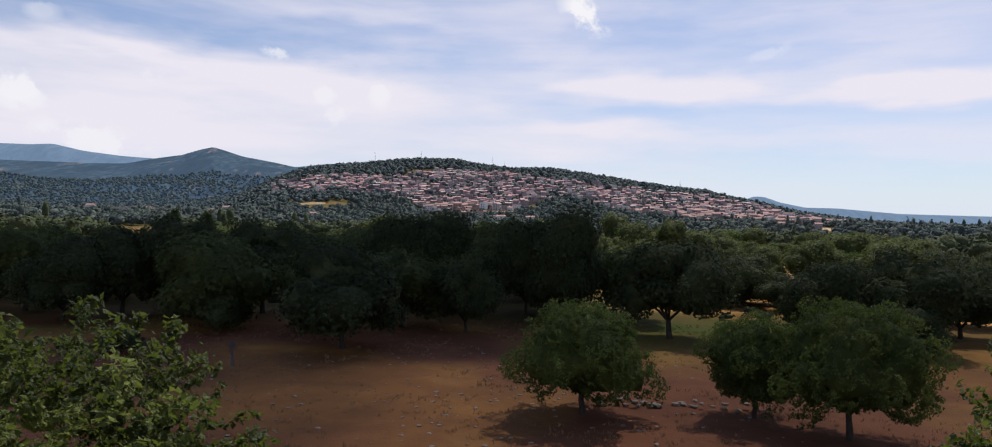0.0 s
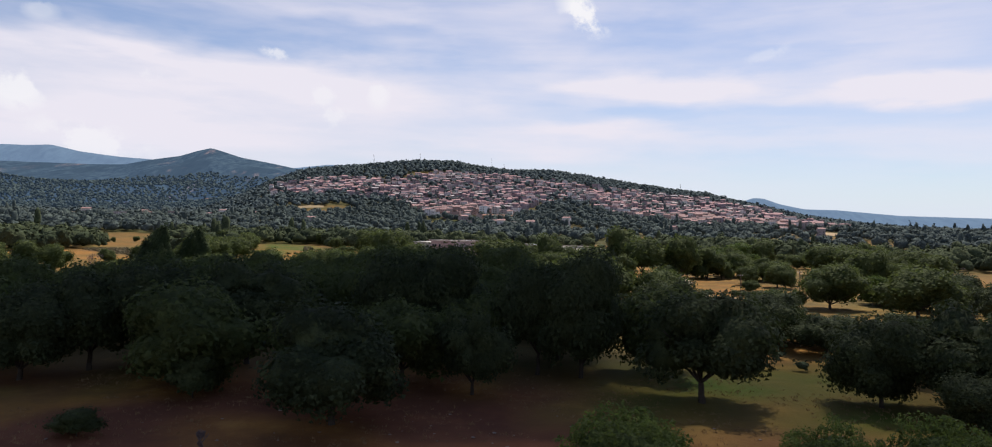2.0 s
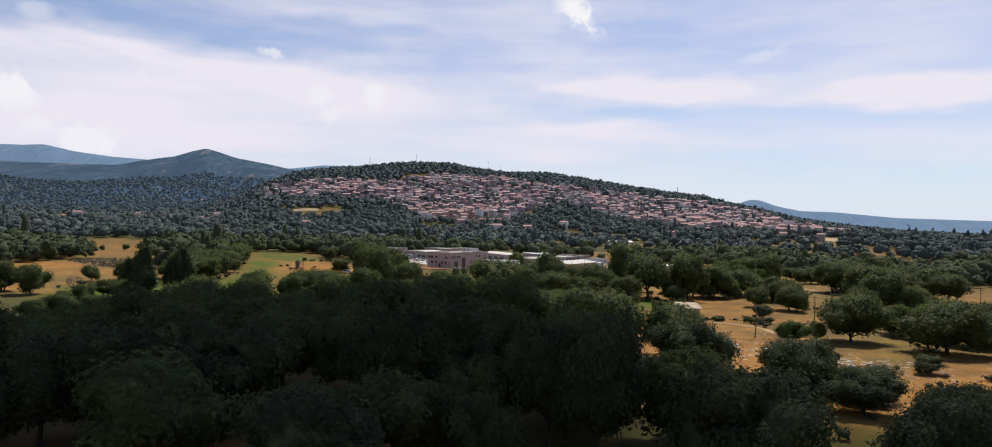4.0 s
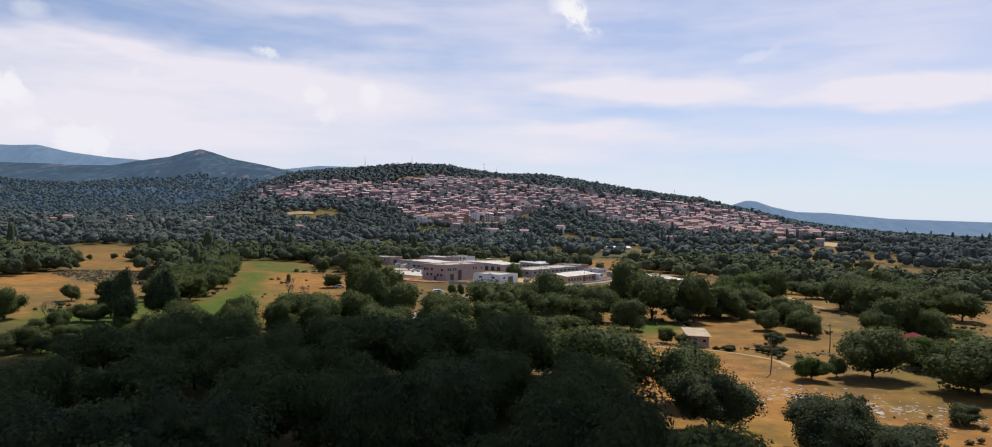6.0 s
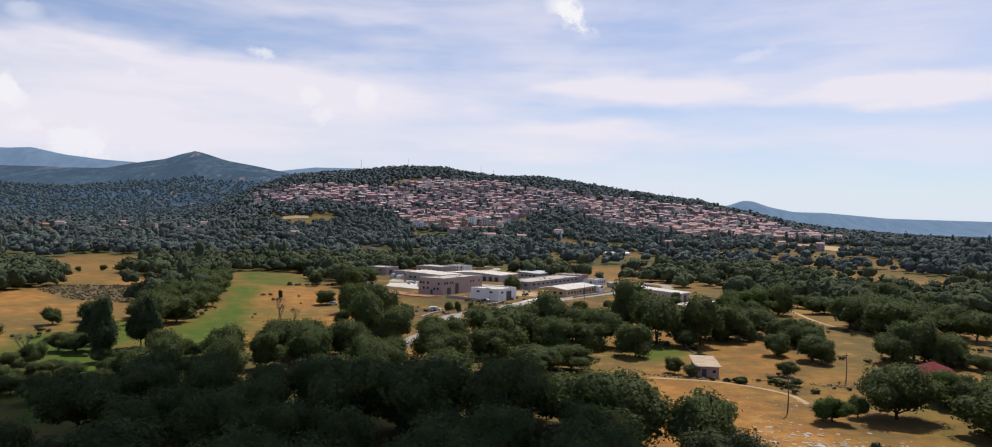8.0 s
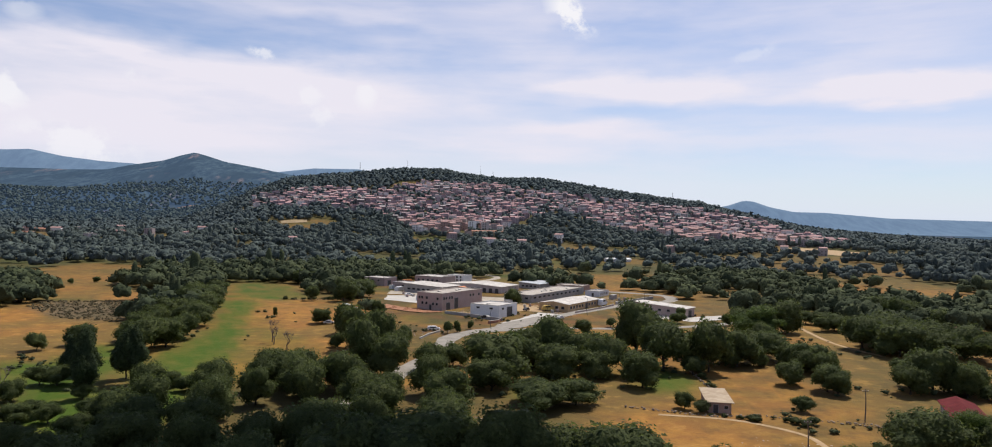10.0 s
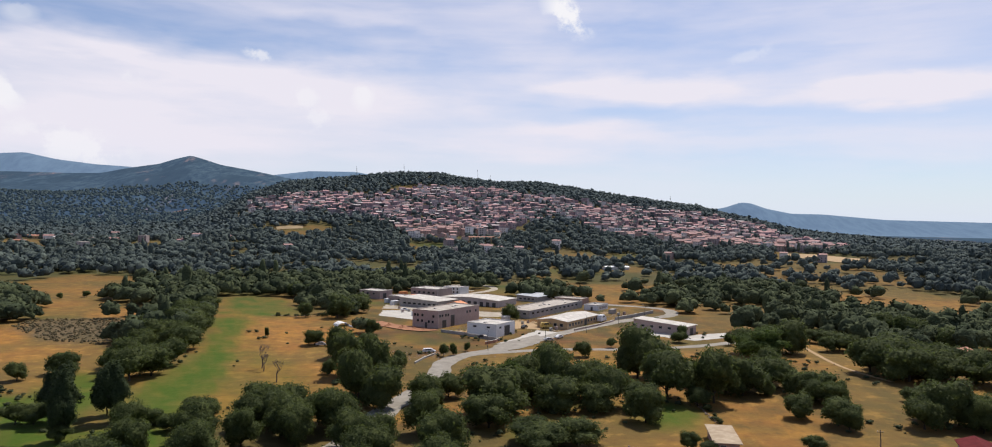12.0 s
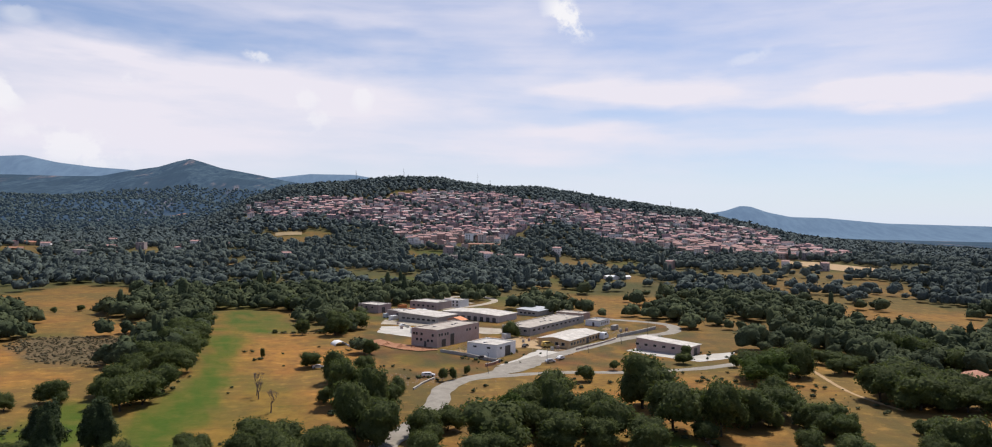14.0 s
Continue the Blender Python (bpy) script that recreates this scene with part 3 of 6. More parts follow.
def build_ground():
    a = np.concatenate([np.linspace(-46, 46, 321), np.linspace(54, 306, 29)])
    r = np.concatenate([[0.0], np.geomspace(3, 1000, 210), np.linspace(1030, 4760, 125)])
    na, nr = len(a), len(r)
    A, R = np.meshgrid(np.radians(a), r[1:])
    X, Y = R * np.sin(A), R * np.cos(A)
    X, Y = np.append(0.0, X.ravel()), np.append(0.0, Y.ravel())
    Z = ground_z(X, Y)
    near = 1 - ramp(np.hypot(X, Y), 150, 500)
    Z = Z + near * 0.10 * (wave(X, Y, 2.3, 1) + wave(X, Y, 0.9, 2) - 1)
    i, j = np.meshgrid(np.arange(nr - 2), np.arange(na), indexing="ij")
    k = (j + 1) % na
    quad = np.stack([1 + i * na + j, 1 + i * na + k, 1 + (i + 1) * na + k, 1 + (i + 1) * na + j], -1).reshape(-1, 4)[:, ::-1]
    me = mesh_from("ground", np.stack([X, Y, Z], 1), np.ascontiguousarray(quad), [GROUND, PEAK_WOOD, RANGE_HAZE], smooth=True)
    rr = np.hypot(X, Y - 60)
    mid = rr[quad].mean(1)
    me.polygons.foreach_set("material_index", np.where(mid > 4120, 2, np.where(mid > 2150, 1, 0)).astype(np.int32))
    jx, jy = X + 7 * (wave(X, Y, 9, 3) - 0.5), Y + 9 * (wave(X, Y, 11, 4) - 0.5)

    def mask(polys):
        m = np.zeros(len(X))
        for q in range(9):
            reach = 0.0 if q == 8 else (3.0 if q % 2 else 7.0)
            hit = np.zeros(len(X), bool)
            for p in polys:
                hit |= inside(p, jx + reach * math.cos(q * 0.785), jy + reach * math.sin(q * 0.785))
            m += hit
        return m / 9

    soil = ramp(wave(X, Y, 14, 5), 0.2, 0.55) * (1 - ramp(Y, 75, 120)) * (Y > -300)
    soil = np.maximum(soil, 0.6 * (Y > 20) * (1 - ramp(Y, 66, 76))) * (1 - 0.75 * ramp(X, 0, 14) * ramp(Y, 64, 76))
    soil = np.maximum(soil, 0.75 * mask(YARDS) * ramp(wave(X, Y, 17, 6), 0.45, 0.75))
    far_green = 0.5 * ramp(wave(X, Y, 60, 8), 0.5, 0.7) * ramp(Y, 420, 600) * (1 - mask(GOLDS)) + np.where(X > 25, 0.25, 0.55) * ramp(wave(X, Y, 28, 9), 0.55, 0.75) * ramp(Y, 60, 90) * (1 - mask(GOLDS))
    green = np.maximum(np.maximum(mask(MEADOWS), far_green), 0.45 * mask(MEADOW_SKIRT) * (0.55 + 0.6 * wave(X, Y, 7, 21)))
    open_land = mask(OPEN_LAND) - 0.6 * mask(LOTS)
    scrub = np.maximum(0.6 * ramp(rr, 450, 900), 0.55 * ramp(rr, 240, 330)) * (1 - open_land)
    scrub = np.maximum(scrub, ramp(rr, 1500, 1900) * 0.95)
    scrub = np.maximum(scrub, 0.85 * ramp(rr, 560, 640) * (1 - open_land))
    scrub = np.maximum(scrub, 0.75 * ramp(Y, 84, 110) * (1 - ramp(Y, 225, 245)) * (1 - ramp(X, 12, 30)) * (1 - open_land))
    scrub = np.maximum(scrub, mask(YARDS) * (0.22 + 0.55 * ramp(wave(X, Y, 8, 16), 0.4, 0.7)))
    scrub = np.maximum(scrub, 0.28 * ramp(wave(X, Y, 19, 18) * 0.6 + wave(X, Y, 6, 19) * 0.4, 0.5, 0.72) * ramp(Y, 130, 200) * (1 - mask(MEADOWS)))
    scrub = np.maximum(scrub, 0.6 * mask(GOLDS[5:6]))
    scrub = np.maximum(scrub, ramp(X, 48, 60) * ramp(Y, 128, 150) * (1 - ramp(Y, 290, 330)) * (0.1 + 0.45 * ramp(wave(X, Y, 5, 41), 0.35, 0.7)))
    scrub = np.maximum(scrub, mask((((-52, 250), (-8, 236), (-4, 300), (-14, 332), (-45, 330)),)) * (0.3 + 0.4 * wave(X, Y, 6, 23)))
    # dulls the far gold with distance, haze put into the scrub cover
    scrub = np.maximum(scrub, 0.3 * ramp(rr, 360, 520) + 0.28 * ramp(rr, 560, 700))
    green = green - 0.38 * mask(MEADOWS[1:2]) * ramp(wave(X, Y, 9, 27), 0.3, 0.6)
    green = np.maximum(green, ramp(X, 2, 14) * (1 - ramp(X, 40, 52)) * ramp(Y, 66, 80) * (1 - ramp(Y, 98, 112)) * (0.45 + 0.6 * wave(X, Y, 7, 31)))
    cover = me.attributes.new("cover", "FLOAT_COLOR", "POINT")
    cover.data.foreach_set("color", np.stack([green, mask(HEATHS), soil, np.ones(len(X))], 1).astype(np.float32).ravel())
    me.attributes.new("scrub", "FLOAT", "POINT").data.foreach_set("value", scrub.astype(np.float32))
    return tagged(new("ground", me), "dry golden grassland with green meadows, scrub and bare reddish soil", "ground", kind="structure")


build_ground()


def ribbon(name, line, width, material, lift, label, category, kind="structure"):
    """A road or track laid along a line in plan."""
    pts = [Vector(p) for p in line]
    fine = []
    for i in range(len(pts) - 1):
        p0, p1, p2, p3 = pts[max(i - 1, 0)], pts[i], pts[i + 1], pts[min(i + 2, len(pts) - 1)]
        for k in range(10):
            u = k / 10
            fine.append(0.5 * (2 * p1 + (p2 - p0) * u + (2 * p0 - 5 * p1 + 4 * p2 - p3) * u * u + (3 * p1 - p0 - 3 * p2 + p3) * u ** 3))
    fine.append(pts[-1])
    verts, faces = [], []
    for i, p in enumerate(fine):
        d = (fine[min(i + 1, len(fine) - 1)] - fine[max(i - 1, 0)]).normalized()
        side = Vector((-d.y, d.x))
        wob = width * (1 + 0.12 * math.sin(i * 0.7) * math.sin(i * 0.23))
        for k in range(5):
            q = p + side * wob * (k / 4 - 0.5)
            verts.append((q.x, q.y, gz(q.x, q.y) + lift * (1.0 if 0 < k < 4 else 0.4)))
        if i:
            for k in range(4):
                a = (i - 1) * 5 + k
                faces.append((a, a + 5, a + 6, a + 1))
    return tagged(new(name, mesh_from(name, verts, faces, [material], smooth=True)), label, category, kind=kind)


def patch(name, poly, material, lift, label, category, step=2.5):
    """A paved or bare surface with an uneven edge."""
    bm = bmesh.new()
    edge = []
    for i, p in enumerate(poly):
        q = poly[(i + 1) % len(poly)]
        n = max(2, int(math.dist(p, q) / step))
        for k in range(n):
            x, y = p[0] + (q[0] - p[0]) * k / n, p[1] + (q[1] - p[1]) * k / n
            edge.append((x + 1.2 * (float(wave(x, y, 3, 2)) - 0.5), y + 1.2 * (float(wave(y, x, 3, 5)) - 0.5)))
    f = bm.faces.new([bm.verts.new((x, y, gz(x, y) + lift)) for x, y in edge])
    if f.normal.z < 0:
        f.normal_flip()
    bmesh.ops.triangulate(bm, faces=[f])
    me = bpy.data.meshes.new(name)
    bm.to_mesh(me)
    me.materials.append(material)
    return tagged(new(name, me), label, category, kind="structure")


ROAD = ((-36, 205), (-31, 228), (-27, 250), (-22, 266), (-17, 291), (-16, 312), (-10, 328), (3, 342), (12, 352), (21, 370), (37, 394), (56, 419), (76, 441), (97, 456), (106, 470), (109, 489), (104, 500), (94, 508), (75, 518))
LANE = ((-6, 332), (7, 338), (19, 343), (32, 346), (56, 348), (84, 356), (107, 369), (118, 378), (150, 402))
BACK_ROAD = ((-30, 560), (-6, 585), (8, 620), (-4, 650), (-26, 640), (-28, 612), (-8, 600))
ribbon("road", ROAD, 7.4, ASPHALT, 0.16, "worn grey asphalt road winding past the workshops", "road")
ribbon("lane", LANE, 5.0, ASPHALT, 0.13, "narrow grey asphalt lane between dry fields", "road")
ribbon("back_road", BACK_ROAD, 6.0, GRAVEL, 0.15, "pale gravel road bending behind the sheds", "road")
ribbon("far_road", ((46, 735), (50, 790), (54, 835), (63, 904)), 4.5, ASPHALT, 0.25, "pale road among the trees below the town", "road")
ribbon("farm_track", ((135, 374), (130, 344), (127, 314), (131, 290)), 1.7, DUST, 0.1, "dusty farm track across dry grass", "track")
ribbon("field_path", ((36, 210), (52, 206), (62, 196), (63, 186)), 1.3, DUST, 0.1, "trodden dusty path beside the stone hut", "track")
patch("road_apron", ((-3, 334), (4, 356), (12, 368), (22, 384), (25, 374), (21, 360), (12, 345)), ASPHALT, 0.145, "worn grey asphalt where the yard meets the road", "road")
patch("concrete_pad", ((-57, 446), (-58, 470), (-42, 472), (-37, 430)), CONCRETE, 0.11, "pale concrete pad beside the block building", "yard")
patch("yard", ((4, 358), (12, 371), (19, 388), (24, 398), (33, 392), (24, 377), (14, 362)), CONCRETE, 0.12, "pale concrete yard in front of the white workshop", "yard")
patch("forecourt", ((64, 399), (72, 408), (91, 385), (103, 392), (114, 396), (106, 380), (90, 371), (78, 382)), CONCRETE, 0.12, "pale concrete forecourt beside the long shed", "yard")
patch("gravel_yard", ((-60, 500), (-34, 484), (-10, 474), (12, 466), (13, 448), (0, 446), (-26, 462), (-40, 474), (-60, 480)), GRAVEL, 0.1, "pale gravel yard between the workshops", "yard")
patch("earth_bank", ((-52, 421), (-44, 410), (-34, 404), (-24.5, 397), (-22, 392.5), (-31, 389), (-40, 394), (-50, 404), (-57, 414)), EARTH, 0.34, "disturbed red earth round the block building", "bare soil")
patch("sand_yard", ((24, 422), (27, 408), (25, 400), (17, 404), (8, 400), (0, 420), (8, 436), (18, 436)), DUST, 0.12, "sandy yard between the workshops", "yard")

# ---- cloud that shades the near wood ----
CLOUD_PLAN = ((-110, 66), (-30, 69), (-6, 74), (6, 86), (8, 102), (4, 120), (-8, 136), (-20, 158), (-36, 180), (-64, 180), (-115, 160))
# thin unseen ellipsoids added to weaken the sun over the foreground: x, y, radii
CLOUD_HEM = ((14, 70, 62, 43), (-44, 52, 40, 25))


def build_cloud():
    rng = random.Random(5)
    bm = bmesh.new()
    spots = []
    while len(spots) < 92:
        x, y = rng.uniform(-120, 70), rng.uniform(60, 205)
        if bool(inside(CLOUD_PLAN, np.array(x), np.array(y))):
            spots.append((x + 28, y - 110))
    for u, v in spots:
        s = rng.uniform(11, 22)
        m = Matrix.Translation((u, v, rng.uniform(-6, 10))) @ Matrix.Diagonal((s, s, s * 0.6, 1))
        bmesh.ops.create_icosphere(bm, subdivisions=2, radius=1, matrix=m)
    split = len(bm.faces)
    for x, y, rx, ry in CLOUD_HEM:
        bmesh.ops.create_icosphere(bm, subdivisions=5, radius=1, matrix=Matrix.Translation((x + 28, y - 110, 0)) @ Matrix.Diagonal((rx, ry, 9, 1)))
    for v in bm.verts:
        v.co += Vector(noise.noise_vector(v.co * 0.06)) * 7 + Vector(noise.noise_vector(v.co * 0.2)) * 2
    me = bpy.data.meshes.new("cumulus_cloud")
    bm.to_mesh(me)
    for name, thick in (("cloud_vapour", 0.75), ("cloud_wisps", 0.4)):
        s = Shade(name, 1.0)
        s.color((0.9, 0.9, 0.92))
        clear, both = s.node("ShaderNodeBsdfTransparent"), s.node("ShaderNodeMixShader")
        both.inputs["Fac"].default_value = thick
        s.put(clear.outputs[0], both.inputs[1])
        s.put(s.bsdf.outputs[0], both.inputs[2])
        s.put(both.outputs[0], s.nt.nodes["Material Output"].inputs["Surface"])
        me.materials.append(s.m)
    me.polygons.foreach_set("material_index", (np.arange(len(me.polygons)) >= split).astype(np.int32))
    cloud = tagged(new("cumulus_cloud", me), "white fair-weather cumulus cloud drifting overhead", "cloud", kind="structure")
    cloud.location = Vector((-28, 110, 0)) + TO_SUN * 640


build_cloud()


# ---- trees ----
def leaf_arrays(rng, centres, normals, size, sprig=False, loose=0.75):
    """Small folded leaf blades, or three-cornered sprigs, one at each centre."""
    n = len(centres)
    normals = normals * 0.8 + np.array([0, 0, 0.3]) + rng.normal(0, loose, (n, 3))
    normals /= np.linalg.norm(normals, axis=1)[:, None] + 1e-9
    t = np.cross(normals, rng.normal(0, 1, (n, 3)))
    t /= np.linalg.norm(t, axis=1)[:, None] + 1e-9
    b = np.cross(normals, t)
    s = (size * rng.uniform(0.65, 1.35, n))[:, None]
    if sprig:
        v = np.stack([centres - t * s * 0.62, centres + t * s * 0.4 + b * s * 0.56, centres + t * s * 0.4 - b * s * 0.56], 1).reshape(-1, 3)
        return v, np.arange(3 * n).reshape(n, 3)
    fold = normals * s * rng.uniform(-0.25, 0.25, (n, 1))
    v = np.stack([centres - t * s * 0.6, centres - b * s * 0.38 + fold, centres + t * s * 0.6, centres + b * s * 0.38 + fold], 1).reshape(-1, 3)
    return v, np.arange(4 * n).reshape(n, 4)


def sphere_dirs(rng, n):
    d = rng.normal(0, 1, (n, 3))
    return d / (np.linalg.norm(d, axis=1)[:, None] + 1e-9)


def ball(level):
    """Points and faces of a round ball."""
    bm = bmesh.new()
    bmesh.ops.create_icosphere(bm, subdivisions=level, radius=1)
    p = np.array([tuple(q.co) for q in bm.verts])
    f = np.array([[q.index for q in face.verts] for face in bm.faces])
    bm.free()
    return p, f


def lobed(u, q, r, least):
    """How far the outline of the lobes (centres q, radii r, in a unit ball) reaches in the directions u, and which lobe it is."""
    b = u @ q.T
    disc = b * b - (q * q).sum(1)[None] + (r * r)[None]
    far = np.where(disc > 0, b + np.sqrt(np.maximum(disc, 0)), 0)
    best = far.argmax(1)
    return np.maximum(far.max(1), least), best


def crown_arrays(rng, wide, low, high, lobes, leaves, size, taper=0.0, spray=0, bold=1.0, blades=True, loose=0.45, ragged=0.1, dense=0.9, deep=0.08):
    """A rounded, uneven crown of lobes between the heights low and high: its dense heart, and leaves over it."""
    c = np.array([0, 0, (low + high) / 2])
    rad = np.array([wide / 2, wide / 2, (high - low) / 2])
    d = sphere_dirs(rng, lobes)
    d[:, 2] = np.where(d[:, 2] < -0.7, -d[:, 2], d[:, 2])
    q = d * rng.uniform(0.38, 0.78, (lobes, 1))
    r = rng.uniform(0.20, 0.42, lobes) * bold

    full = np.quantile(lobed(ball(2)[0], q, r, 0.55)[0], 0.8)
    q, r = q / full, r / full

    def settle_at(u, reach):
        p = u * reach[:, None]
        p[:, :2] *= (1 - taper * np.clip(p[:, 2:], -0.3, 1))
        return p * rad + c

    u = sphere_dirs(rng, leaves)
    if spray:
        # leaves gather in sprays at the twig ends
        near = rng.integers(0, max(1, leaves // spray), leaves)
        u = u[near] + rng.normal(0, 1.5 * size / wide, (leaves, 3))
        u /= np.linalg.norm(u, axis=1)[:, None]
        lift = rng.uniform(1.0 - deep, 1.0 + ragged, leaves)[near] + rng.uniform(-0.04, 0.04, leaves)
    else:
        lift = np.where(rng.random(leaves) < 0.2, rng.uniform(1.0, 1.0 + ragged, leaves), rng.uniform(0.9, 1.03, leaves))
    reach, best = lobed(u, q, r, 0.55)
    p = settle_at(u, reach * lift)
    out = u * reach[:, None] - q[best]
    out /= np.linalg.norm(out, axis=1)[:, None] + 1e-9
    keep = p[:, 2] > max(low * 0.8, 0.15)
    v, f = leaf_arrays(rng, p[keep], out[keep], size, not blades, loose)
    w, heart = ball(3)
    inner, _ = lobed(w, q, r, 0.55)
    core = settle_at(w, inner * (dense + rng.normal(0, 0.02, len(w))))
    core[:, 2] = np.maximum(core[:, 2], max(low * 0.8, 0.1))
    return np.concatenate([v, core]), [tuple(k) for k in f.tolist()] + [tuple(k) for k in (heart + len(v)).tolist()]


def limb(bm, a, b, ra, rb, sides=7):
    """A tapered, slightly bent branch from a to b."""
    a, b = Vector(a), Vector(b)
    d = b - a
    side = d.orthogonal().normalized()
    other = d.normalized().cross(side)
    bend = side * d.length * 0.06
    rings = []
    for k in range(4):
        u = k / 3
        c = a + d * u + bend * math.sin(u * math.pi)
        r = ra + (rb - ra) * u
        rings.append([bm.verts.new(c + (side * math.cos(q) + other * math.sin(q)) * r) for q in (2 * math.pi * j / sides for j in range(sides))])
    for p, q in zip(rings, rings[1:]):
        for j in range(sides):
            bm.faces.new((p[j], p[(j + 1) % sides], q[(j + 1) % sides], q[j]))
    bm.faces.new(rings[-1])


def trunk_mesh(rng, height, wide, low, girth, boughs=6):
    bm = bmesh.new()
    fork = Vector((rng.uniform(-0.3, 0.3), rng.uniform(-0.3, 0.3), low + 0.12 * height))
    limb(bm, (0, 0, -0.5), (fork.x * 0.5, fork.y * 0.5, low * 0.75), girth * 1.25, girth * 0.9, 9)
    limb(bm, (fork.x * 0.5, fork.y * 0.5, low * 0.7), fork, girth * 0.9, girth * 0.75, 9)
    for k in range(boughs):
        q = 2 * math.pi * (k + rng.uniform(-0.3, 0.3)) / boughs
        out = wide * rng.uniform(0.22, 0.38)
        tip = Vector((math.cos(q) * out, math.sin(q) * out, low + (height - low) * rng.uniform(0.35, 0.75)))
        limb(bm, fork - Vector((0, 0, girth)), tip, girth * 0.5, girth * 0.14, 6)
        side = tip.lerp(fork, 0.45)
        limb(bm, side, side + Vector((rng.uniform(-1, 1), rng.uniform(-1, 1), rng.uniform(0.2, 0.9))) * wide * 0.17, girth * 0.25, girth * 0.08, 5)
    me = bpy.data.meshes.new("trunk")
    bm.to_mesh(me)
    me.materials.append(BARK)
    me.polygons.foreach_set("use_smooth", np.ones(len(me.polygons), bool))
    return me


def make_tree(name, seed, wide, height, low, lobes, leaves, size, leaf, label, taper=0.0, girth=0.28, boughs=6, spray=0, fork=0.3, bold=1.0, blades=False, loose=0.34, ragged=0.14, dense=0.9, deep=0.08):
    rng = np.random.default_rng(seed)
    tree = tagged(new(name), label, "tree", "trees of the valley")
    part("trunk", trunk_mesh(random.Random(seed), height * 0.9, wide, max(low, fork), girth, boughs), tree)
    v, f = crown_arrays(rng, wide, low, height, lobes, leaves, size, taper, spray, bold, blades, loose, ragged, dense, deep)
    me = mesh_from("crown", v, f, [leaf])
    me.polygons.foreach_set("use_smooth", np.arange(len(f)) >= len(f) - 320)
    part("crown", me, tree)
    return tree


def spread(protos, base_wide, base_high, rows):
    """Stand copies of the patterns at rows of x, y, crown width, height."""
    rng = random.Random(len(rows) * 7 + 1)
    spots = []
    for k, (x, y, w, h) in enumerate(rows):
        m = Matrix.Translation((x, y, gz(x, y) - 0.05)) @ Matrix.Rotation(rng.uniform(0, 6.28), 4, "Z") @ Matrix.Diagonal((1.0 * w / base_wide, 1.0 * w / base_wide, 0.94 * h / base_high, 1))
        spots.append((protos[k % len(protos)], m))
    first = {}
    for p, m in spots:
        if p not in first:
            first[p] = m
        else:
            copy_thing(p, m)
    return first


def settle(first):
    for p, m in first.items():
        p.matrix_basis = m


OAK = "broad dark-green oak tree with a dense rounded crown in dry grass"
NEAR = ((6.0, 49.0, 9.6, 8.7), (17.5, 49.1, 7.4, 7.7), (21.7, 44.4, 9.2, 9.8), (-3.3, 85.0, 7.7, 9.5), (-15.0, 72.7, 12.8, 11.0),
    (20.0, 83.4, 13.6, 12.4), (40.7, 120.1, 10.2, 9.2), (46.1, 113.3, 9.4, 6.3), (9.0, 94.4, 11.1, 15.5), (4.1, 95.7, 8.9, 14.7),
    (38.0, 83.0, 10.0, 10.0), (44.6, 80.0, 13.0, 11.6), (-31.3, 85.5, 6.0, 4.4), (-34.1, 67.6, 4.3, 2.3), (-51.3, 87.1, 11.9, 10.7),
    (-47.0, 92.6, 11.5, 12.5), (-39.5, 93.5, 11.9, 13.4), (-31.0, 98.3, 13.7, 13.8), (-7.9, 107.7, 12.7, 15.0), (-13.4, 104.7, 9.9, 15.2),
    (-30.5, 81.1, 6.7, 4.5))
MIDDLE = ((-0.7, 242.8, 19.3, 14.0), (-16.1, 226.3, 10.0, 10.6), (10.6, 257.5, 10.4, 10.4), (17.2, 264.0, 12.1, 14.6), (5.9, 262.9, 8.7, 11.6),
    (31.6, 254.2, 13.2, 12.1), (38.3, 237.0, 10.8, 9.9), (50.4, 262.6, 17.8, 14.9), (62.9, 281.3, 9.1, 8.8), (67.7, 271.5, 11.5, 10.7),
    (73.8, 268.4, 13.6, 11.5), (87.2, 280.2, 13.3, 10.4), (103.7, 331.1, 20.1, 12.2), (43.3, 215.6, 4.7, 4.3), (46.7, 212.4, 3.9, 3.0),
    (13.2, 216.7, 20.0, 7.7), (0.7, 159.6, 15.6, 14.5), (19.0, 157.0, 17.5, 12.6), (12.2, 163.8, 16.3, 10.8), (-14.8, 158.8, 19.7, 14.2),
    (-23.9, 158.4, 15.7, 14.4))
RIGHT = ((75.0, 175.4, 13.8, 11.0), (61.5, 172.7, 6.9, 5.2), (67.9, 176.1, 3.7, 4.6), (87.6, 162.1, 17.0, 11.2), (71.4, 141.8, 5.9, 3.3),
    (94.6, 190.2, 9.9, 7.1), (42.5, 125.4, 11.8, 7.8), (29.5, 134.4, 11.8, 9.9), (50.7, 123.0, 12.5, 5.1), (79.8, 243.8, 8.6, 7.3),
    (86.5, 236.0, 10.3, 7.7), (87.0, 231.6, 7.3, 6.7), (93.7, 268.1, 15.0, 8.9), (70.5, 214.4, 5.3, 4.1), (90.6, 185.4, 7.5, 7.6),
    (113.3, 241.2, 10.5, 7.0), (120.7, 234.6, 15.6, 9.4), (95.4, 180.7, 11.9, 7.4), (125.5, 226.6, 9.8, 4.9))
